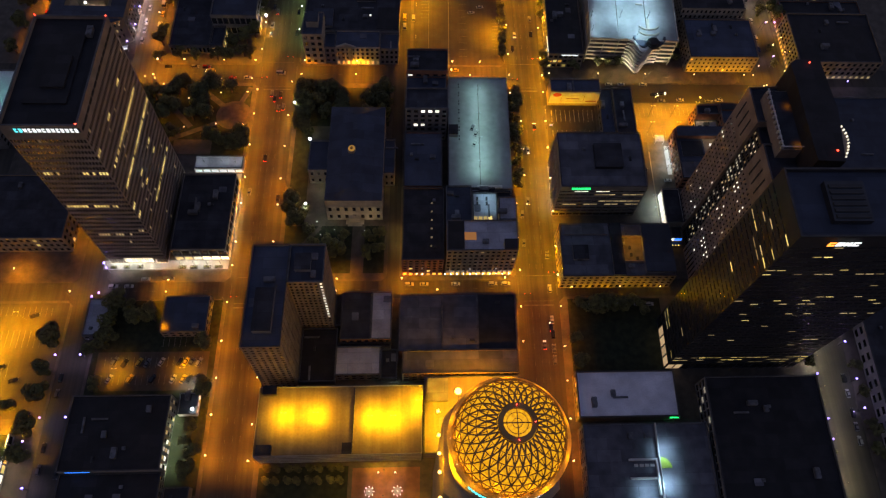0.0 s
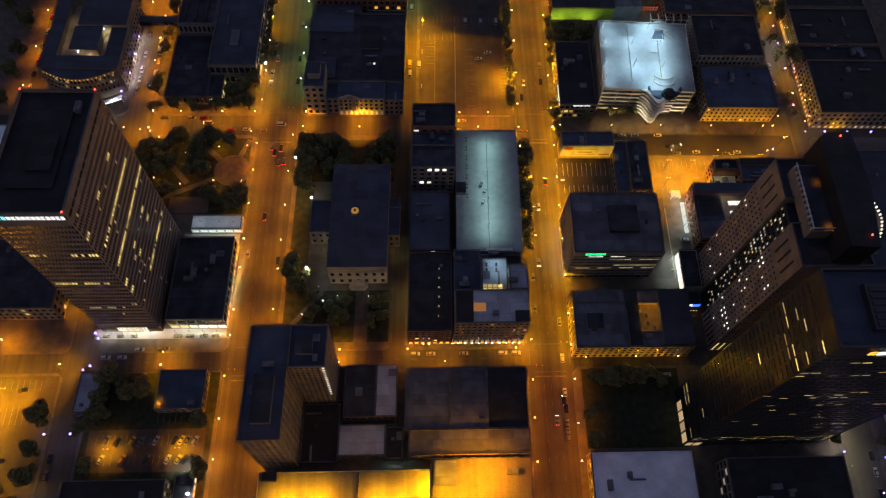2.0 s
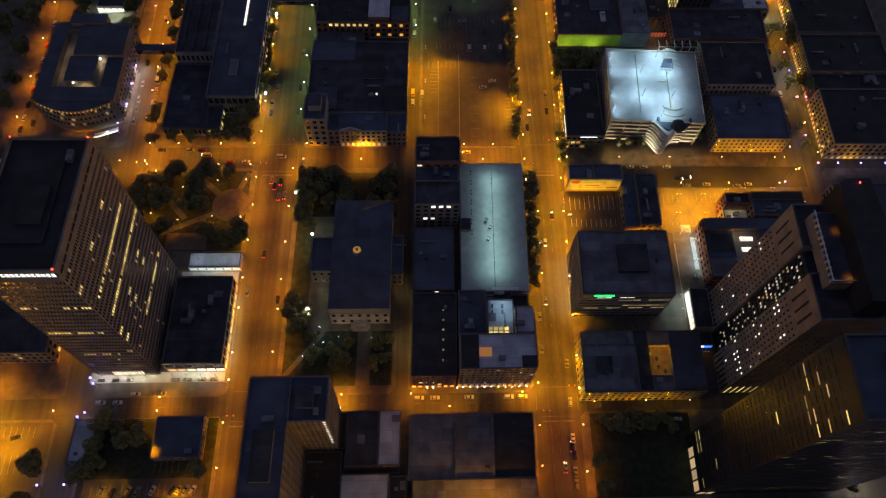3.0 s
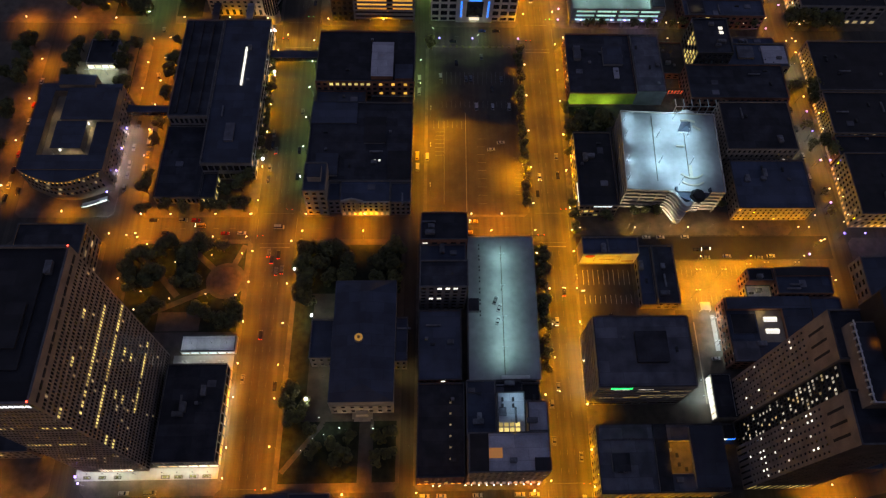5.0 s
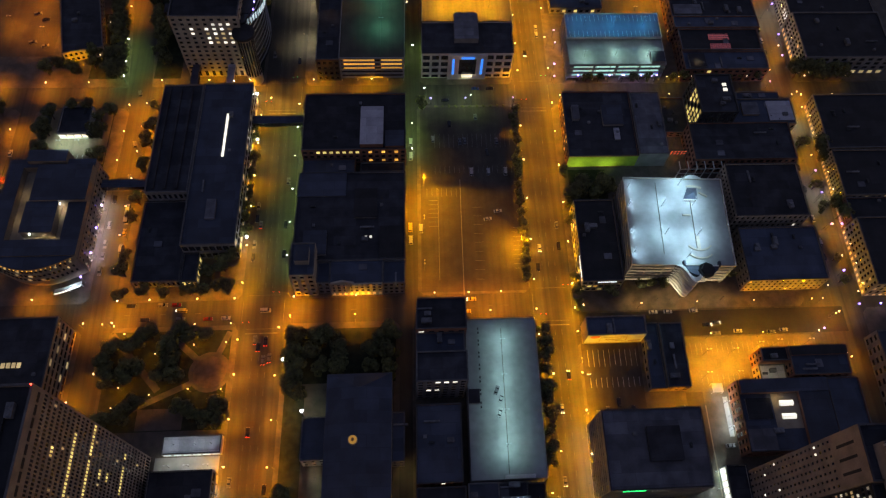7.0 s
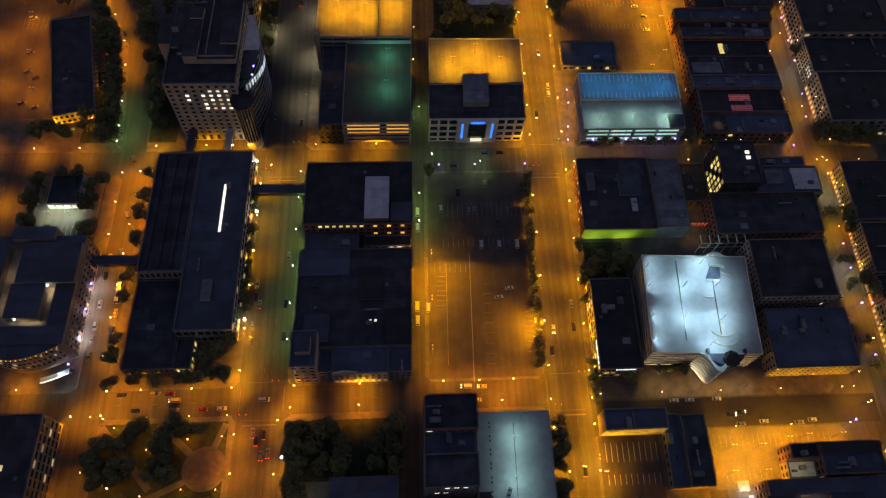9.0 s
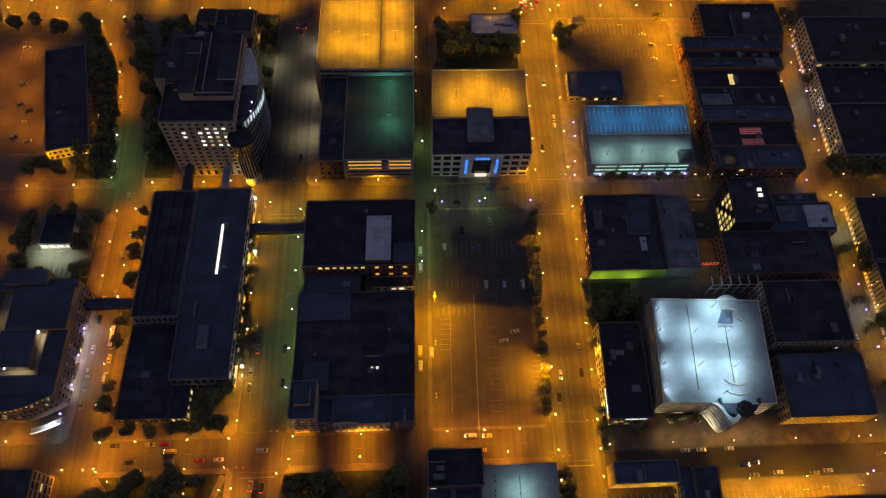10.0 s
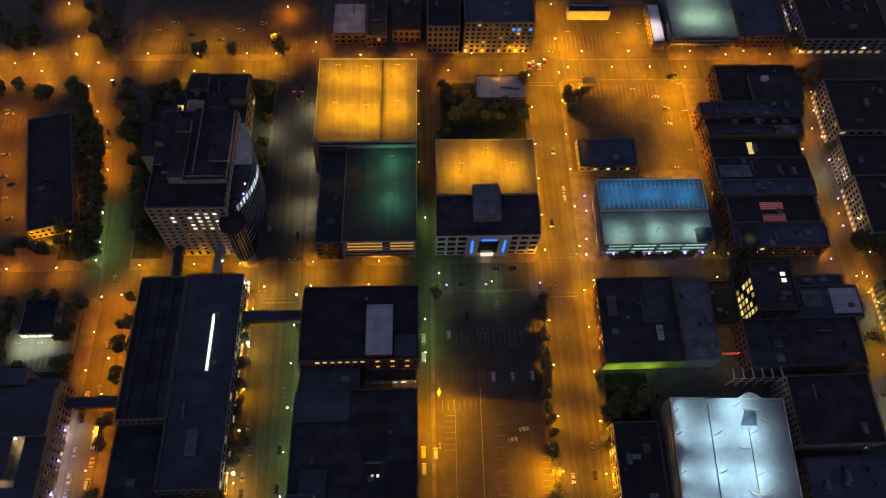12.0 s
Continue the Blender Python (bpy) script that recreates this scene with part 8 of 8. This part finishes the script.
plant([(122, 305.2), (128, 305.4), (134, 305.6), (106, 301.2), (173, 310), (173, 320), (173.5, 330), (173, 345), (173, 355)], (3, 1), 0.3, "garage trees", "small tree at the foot of a garage")
plant([(109, 446.9), (117, 446.9), (138, 446.9), (148, 446.9), (164, 448), (172, 448), (181, 448), (190, 448), (199, 448), (207, 448), (217, 448)], (1, 3), 0.3, "shop trees", "small street tree lit by shop lamps")
plant([(6, 426)], (0,), 0.3, "lot trees")
for i in range(16):
    p_ = at(-60.5 + (i % 8) * 5.0, 58.2 if i < 8 else 52.6, KERB)
    b_ = copy_thing(TREES[3], pose(p_.x, p_.y, p_.z, 0, 0, (i % 2) * 180))
    b_.name = "hedge"
    b_.scale = (1.05, 0.95, 0.34)
    tagged(b_, "low dark clipped hedge in a planted court", "hedge", "court hedges")
for i in range(11):
    p_ = at(14 + i * 4.2, 428, KERB)
    b_ = copy_thing(TREES[3], pose(p_.x, p_.y, p_.z, 0, 0, i * 50))
    b_.name = "bush"
    b_.scale = (0.62, 0.35, 0.2)
    tagged(b_, "low clipped bush along a parking lot", "bush", "lot bushes")
plant([(244.8, v) for v in (345, 352, 385, 392, 448, 455, 515, 568, 574, 600, 608)], (0, 4), 0.8, "street trees", "dark street tree beside shop fronts")
plant([(12, 530), (18, 540), (15, 556), (12, 565), (28, 545), (34, 550), (42, 548), (50, 550), (58, 552), (26, 556), (60, 545), (36, 542), (46, 541), (88, 556), (90, 549), (70 - 8, 572), (157, 572), (97, 557), (90, 562)], (0, 1, 4), 0.8, "yard trees", "dark tree in a planted yard")
plant([(along(BEND_W, v) - d_, v + 2 * (d_ > 6)) for v in range(453, 572, 8) for d_ in (4.5, 9.5)] + [(along(BEND_E, v) + 4, v) for v in range(470, 570, 11)], (0, 1, 4), 1.2, "bend trees", "dark tree along a bending road")
plant([(-196, 470), (-226, 560), (-240, 566), (-252, 564), (-266, 568), (-194, 460), (-204, 456), (-214, 460), (-220, 455), (-280, 566), (-212, 565)], (0, 4), 0.8, "slanting-road trees", "dark tree along a slanting road")
plant([(-150, 462), (-152, 474), (-153, 486), (-158, 500), (-164, 512), (-150, 520), (-146, 530), (-146, 545), (-140, 556), (-130, 560), (-118, 561), (-105, 563), (-97, 560), (-94, 540), (-94, 525), (-96, 505), (-94, 485), (-170, 530), (-172, 545), (-160, 560), (-150, 566), (-94, 470)], (0, 2, 4), 0.8, "tower trees", "dark tree beside a stepped tower")
plant([(-205, 610), (-200, 625), (-196, 600), (-190, 606), (-212, 632), (-252, 600), (-262, 612), (-240, 604), (-270, 625), (-246, 630), (-280, 606), (-90, 596), (-84 - 10, 605), (-120, 594), (-140, 593)], (0, 4), 0.8, "far trees", "dark tree round a far parking lot")
plant([(-240, v) for v in (395, 405, 415, 424, 310, 330, 350, 370)] + [(-250, 400), (-262, 412), (-255, 390), (-270, 425), (-245, 420)], (0, 4), 1.0, "far trees", "dark tree beside a western street")
plant([(212.4, v) for v in (60, 84, 92, 106, 130, 138)] + [(236.5, v) for v in (60, 72, 90, 104, 125)], (1, 3), 0.3)
plant([(250, 449), (256, 451), (262, 449), (268, 450), (259, 448), (274, 449)], (2, 4), 0.5, "corner trees", "large dark tree at a street corner")
plant([(235.5, v) for v in (305, 318, 350, 365, 395)], (1, 3), 0.4)
for t_ in TREES:
    discard(t_)


# ---- vehicles ----
def car_proto(kind, colour, lights=""):
    """A car: shaped body, glazed cabin, four wheels, lamps. Its nose points along +x."""
    L, Wd, H = {"saloon": (4.7, 1.85, 1.45), "estate": (4.8, 1.95, 1.75), "van": (5.6, 2.1, 2.3), "bus": (11.5, 2.6, 3.1)}[kind]
    name = {"saloon": "car", "estate": "car", "van": "van", "bus": "bus"}[kind]
    ob = thing(name, 0, 0, 0, "", name)
    ob.location = (0, 0, 0)
    belt = 0.82 if kind in ("saloon", "estate") else 1.1
    prof = [(-L / 2, 0.35), (-L / 2 + 0.1, belt - 0.05), (-L / 2 + 0.35, belt), (L / 2 - 0.5, belt - 0.08), (L / 2 - 0.06, belt - 0.25), (L / 2, 0.4), (L / 2 - 0.2, 0.22), (-L / 2 + 0.2, 0.22)]
    bm = bmesh.new()
    rings = []
    for y, inset in ((-Wd / 2, 0.08), (-Wd / 2 + 0.1, 0.0), (Wd / 2 - 0.1, 0.0), (Wd / 2, 0.08)):
        rings.append([bm.verts.new((x * (1 - inset * 0.3), y, z - (inset if z > 0.6 else -inset))) for x, z in prof])
    for a, b in zip(rings, rings[1:]):
        for i in range(len(prof)):
            j = (i + 1) % len(prof)
            bm.faces.new((a[i], a[j], b[j], b[i]))
    bm.faces.new(rings[0][::-1])
    bm.faces.new(rings[-1])
    bmesh.ops.recalc_face_normals(bm, faces=bm.faces)
    part("body", bm, colour, ob, skew=False)
    x0, x1, f, b = {"saloon": (-1.7, 1.1, 0.75, 0.55), "estate": (-2.2, 1.1, 0.7, 0.25), "van": (-2.6, 2.0, 0.7, 0.1), "bus": (-5.6, 5.6, 0.2, 0.1)}[kind]
    bm = bmesh.new()
    lo = [bm.verts.new((x, y, belt - 0.04)) for x, y in ((x0, -Wd / 2 + 0.12), (x1, -Wd / 2 + 0.12), (x1, Wd / 2 - 0.12), (x0, Wd / 2 - 0.12))]
    hi = [bm.verts.new((x, y, H - 0.05)) for x, y in ((x0 + b, -Wd / 2 + 0.3), (x1 - f, -Wd / 2 + 0.3), (x1 - f, Wd / 2 - 0.3), (x0 + b, Wd / 2 - 0.3))]
    for i in range(4):
        bm.faces.new((lo[i], lo[(i + 1) % 4], hi[(i + 1) % 4], hi[i]))
    bm.faces.new(hi)
    part("cabin_glass", bm, M["glass"], ob, skew=False)
    bm = bmesh.new()
    quad_box(bm, x0 + b - 0.05, x1 - f + 0.05, -Wd / 2 + 0.25, Wd / 2 - 0.25, H - 0.06, H)
    part("roof_panel", bm, colour, ob, skew=False)
    for sx in (-1, 1):
        for sy in (-1, 1):
            bm = bmesh.new()
            prism(bm, circle(0, 0, 0.33, 12), -0.11, 0.11)
            for v in bm.verts:
                v.co = Vector((v.co.x + sx * L * 0.31, sy * (Wd / 2 - 0.1) + v.co.z, v.co.y + 0.33))
            part("wheel", bm, M["tyre"], ob, skew=False)
    for sy in (-1, 1):
        for x, key in ((L / 2, "head"), (-L / 2, "tail")):
            bm = bmesh.new()
            y = sy * (Wd / 2 - 0.35)
            quad_box(bm, x - 0.12, x + 0.05, y - 0.17, y + 0.17, belt - 0.32, belt - 0.14)
            on = key in lights
            part("headlight" if key == "head" else "tail_light", bm, G[key] if on else M["glass" if key == "tail" else "metal"], ob, skew=False)
    return ob


PAINT = {"white": material("white_car_paint", (0.3, 0.3, 0.29), 0.25, vary=0.05, bump=0), "silver": material("silver_car_paint", (0.1, 0.102, 0.105), 0.3, metal=0.4, vary=0.05, bump=0), "black": material("black_car_paint", (0.02, 0.02, 0.022), 0.2, vary=0.05, bump=0), "red": material("red_car_paint", (0.18, 0.015, 0.015), 0.25, vary=0.05, bump=0), "blue": material("blue_car_paint", (0.03, 0.06, 0.2), 0.25, vary=0.05, bump=0), "yellow": material("yellow_car_paint", (0.42, 0.27, 0.02), 0.3, vary=0.05, bump=0)}
CARS = {}


def park_cars(places, heading, kinds=("saloon", "estate"), colours=("white", "silver", "black", "silver", "blue", "red"), lights="", base=None, group="parked cars", state="parked"):
    """heading: 0 faces east, 90 up the street."""
    for n, (u, v) in enumerate(places):
        kind, colour = kinds[(n * 5 + int(u)) % len(kinds)], colours[(n * 3 + int(v)) % len(colours)]
        key = (kind, colour, lights)
        if key not in CARS:
            CARS[key] = car_proto(kind, PAINT[colour], lights)
        z = base if base is not None else height_at(u, v)
        p = at(u, v, z)
        ob = copy_thing(CARS[key], pose(p.x, p.y, p.z, 0, 0, heading - (1.5 if heading % 180 else 0)))
        where = {"parked": "parked at a kerb", "lot": "parked on an asphalt lot", "moving": "with lamps lit on a street", "deck": "parked on a garage deck"}[state]
        what = {"saloon": "saloon car", "estate": "estate car", "van": "delivery van", "bus": "city bus"}[kind]
        tagged(ob, colour + " painted " + what + " " + where, group=group)


LOT = LAY + 0.02
park_cars([(42, 349), (48, 354)], 10, ("saloon",), ("white",), "", LOT, "lot cars", "lot")
park_cars([(34, 380.5), (44, 380.5), (54, 380.5)], 90, ("van", "estate"), ("white",), "", LOT, "lot cars", "lot")
park_cars([(28, 402), (31, 402.4), (50, 402), (12, 404), (44, 394), (22, 415), (38, 420)], 92, ("saloon", "estate"), ("silver", "black", "white"), "", LOT, "lot cars", "lot")
park_cars([(-1.5, 344.5), (-1.3, 336.5), (4.3, 343.5)], 90, ("van",), ("yellow", "white"), state="parked")
spot(1.6, 341, 6.5, 2600, AMBER, 160)
park_cars([(-1.2, 402), (-1.2, 392)], 90, ("van",), ("white",), state="parked")
park_cars([(-81, 281), (-79, 277), (-75.5, 280), (-76, 270), (-73, 271)], 90, ("saloon", "estate"), ("black", "silver"), "tail", 0.0, "waiting cars", "moving")
park_cars([(-77, 297)], 0, ("van",), ("white",), "", 0.0, "street cars", "moving")
park_cars([(74, 240), (72, 205), (70, 330), (77, 520), (72, 470)], 270, ("saloon",), ("white", "silver", "black"), "head", 0.0, "street cars", "moving")
park_cars([(79, 257), (80, 128), (76, 118)], 90, ("saloon",), ("silver", "black"), "headtail", 0.0, "street cars", "moving")
park_cars([(-70, 207), (-71, 376), (-70.5, 465), (-70, 330), (-70.4, 348)], 90, ("saloon", "estate"), ("black", "silver", "white"))
park_cars([(-86.3, 352), (-86.3, 336), (-86.4, 211), (-86.3, 360), (-86.3, 328), (-86.2, 470)], 270, ("saloon", "estate"), ("black", "silver"))
park_cars([(-80, 234), (-84, 348), (-75, 568), (-80, 568), (-77, 562)], 90, ("saloon",), ("black", "silver"), "tail", 0.0, "street cars", "moving")
park_cars([(-138, 293.5), (-120, 293.4), (-106, 293.2), (-97, 293.4), (-146, 301.5), (-130, 301.6), (-123, 301.4)], 0, ("saloon", "estate"), ("silver", "black", "white", "red"), "", 0.0)
park_cars([(-120, 298), (23, 300.6), (31, 300.4), (28, 293.5)], 180, ("van", "saloon"), ("yellow", "white"), "head", 0.0, "street cars", "moving")
park_cars([(u, 153.2) for u in (5, 13, 30, 50, 57, -150, -142)], 0, ("saloon", "estate"), ("white", "silver", "black"), "", 0.0)
park_cars([(u, 140.6) for u in (102, 110, 115.5, 121.5, 128, 134)], 0, ("saloon", "estate"), ("black", "silver", "white"), "", 0.0)
park_cars([(68.2, v) for v in (178, 196, 262, 318)], 270, ("saloon", "estate"), ("black", "silver", "white"), "", 0.0)
park_cars([(80.8, v) for v in (116, 124, 132, 150, 170, 331, 344, 486, 492, 110)], 90, ("saloon", "estate"), ("white", "black", "silver"), "", 0.0)
park_cars([(-141, 112), (-136, 111), (-129, 111.5), (-125, 111), (-118, 111.5), (-109, 111.5), (-106, 111.6), (-103, 111.4), (-99.5, 111.2)], 65, ("saloon", "estate"), ("silver", "yellow", "black", "white"), "", LAY + 0.06, "full-lot cars", "lot")
park_cars([(-142, 103), (-132, 103), (-121, 103), (-111, 102.6), (-106, 102.5), (-103, 102.6), (-99.6, 102.8)], 65, ("saloon", "estate"), ("silver", "black", "yellow", "white"), "", LAY + 0.06, "full-lot cars", "lot")
park_cars([(-186, 137), (-196, 110), (-188, 103), (-178, 86)], 20, ("saloon",), ("black",), "", LOT, "lot cars", "lot")
park_cars([(-190, 573), (-177, 541), (-174, 530)], 110, ("saloon",), ("silver", "black"), "head", 0.0, "street cars", "moving")
park_cars([(-186, 536), (-183, 526), (-186, 561), (-164, 440), (-161, 403), (-160, 380)], 108, ("saloon", "estate"), ("black", "silver"), "", 0.0)
park_cars([(-165.8, v) for v in (322, 331, 338, 350, 366, 377)], 270, ("saloon", "estate"), ("black", "silver", "white"), "", 0.0)
park_cars([(-157, v) for v in (335, 345, 356)], 90, ("bus", "saloon", "van"), ("yellow", "black", "white"), "", 0.0)
park_cars([(-229.6, v) for v in (316, 324, 334, 345, 356, 368, 380, 398)], 90, ("saloon", "estate"), ("black", "silver", "red", "white"), "", 0.0)
park_cars([(-223.6, v) for v in (320, 332, 344, 362, 374)], 270, ("saloon", "estate"), ("black", "silver"), "", 0.0)
park_cars([(-245, 549), (-238, 505), (-232, 500), (-236, 481), (-228, 478), (-240, 520)], 20, ("saloon", "estate"), ("white", "silver", "black"), "", LOT, "lot cars", "lot")
park_cars([(151, 551), (151, 539), (146, 560)], 0, ("saloon", "estate"), ("white", "silver"), "", LOT, "lot cars", "lot")
park_cars([(155.6, 218.6), (142, 226)], 5, ("van", "saloon"), ("white", "black"), "", None)
park_cars([(-134, 157.2), (-122, 157.2)], 0, ("saloon", "van"), ("silver", "white"), "", 0.0)
park_cars([(39, 442), (48, 442), (20, 433)], 0, ("saloon",), ("blue", "black"), "", 0.0)
park_cars([(160, 277.2), (172, 278), (190, 277), (197, 278), (150, 290.2), (136, 290), (128, 290)], 0, ("saloon",), ("black", "silver", "white"), "", 0.0)
park_cars([(161, 283), (156, 282)], 0, ("saloon",), ("white", "black"), "head", 0.0, "street cars", "moving")
park_cars([(231, v) for v in (66, 73, 80, 90, 98, 320, 330, 345, 365, 380, 470, 480, 490)], 90, ("saloon", "estate"), ("white", "silver", "black"), "", 0.0)
park_cars([(-168 + 2.5, v) for v in (60, 70, 96, 104)], 90, ("saloon", "estate"), ("silver", "black"), "", 0.0)
park_cars([(-157, v) for v in (58, 72, 90, 126, 134)], 270, ("saloon", "estate"), ("silver", "black", "white"), "", 0.0)
park_cars([(40, 247), (42, 243), (41, 236)], 70, ("saloon",), ("white", "silver"), "", 12.5 + KERB, "deck cars", "deck")
park_cars([(-160, 622), (-148, 612), (-130, 608), (-118, 616), (-140, 630), (-104, 622), (-95, 606)], 8, ("saloon", "estate"), ("black", "white", "silver"), "", LOT, "lot cars", "lot")
park_cars([(97, 238), (103, 242), (92, 236), (110, 238)], 90, ("saloon",), ("silver", "black"), "", LOT, "lot cars", "lot")
park_cars([(67.5, 586), (70, 588), (74, 585), (78, 589)], 90, ("saloon",), ("red", "white"), "headtail", 0.0, "street cars", "moving")
for c_ in CARS.values():
    discard(c_)


# ---- traffic signals ----
def signal_mast(u, v, turn, shown):
    """A pole with a long arm and two three-lamp heads over the road."""
    ob = thing("traffic_signal", u, v, height_at(u, v), "black traffic signal mast with a " + shown + " lamp lit", "traffic signal", group="traffic signals", turn=turn)
    bm = bmesh.new()
    prism(bm, circle(0, 0, 0.14, 8), 0, 6.4)
    part("pole", bm, M["black_metal"], ob, skew=False)
    bm = bmesh.new()
    quad_box(bm, 0, 8.0, -0.09, 0.09, 6.1, 6.3)
    part("arm", bm, M["black_metal"], ob, skew=False)
    for x in (4.6, 7.6):
        bm = bmesh.new()
        quad_box(bm, x - 0.25, x + 0.25, -0.2, 0.2, 5.2, 6.6)
        head = part("signal_head", bm, M["black_metal"], ob, skew=False)
        bm = bmesh.new()
        prism(bm, circle(x, 0, 0.17, 8), 6.6, 6.72)
        part("signal_lamp", bm, SIGNAL_RED if shown == "red" else SIGNAL_GREEN, head, skew=False)


SIGNAL_RED = glow("red_signal_lamp", (1.0, 0.06, 0.03), 1.3)
SIGNAL_GREEN = glow("green_signal_lamp", (0.05, 1.0, 0.4), 1.6)
for uc, half in ((-78.2, 12.6), (74.3, 12.2)):
    for v0, v1 in ((145.5, 155.5), (289.5, 303.5), (429.5, 445.5), (575, 591)):
        signal_mast(uc - half - 0.6, v0 - 1.2, 0, "red")
        signal_mast(uc + half + 0.6, v1 + 1.2, 180, "green" if v0 > 400 else "red")
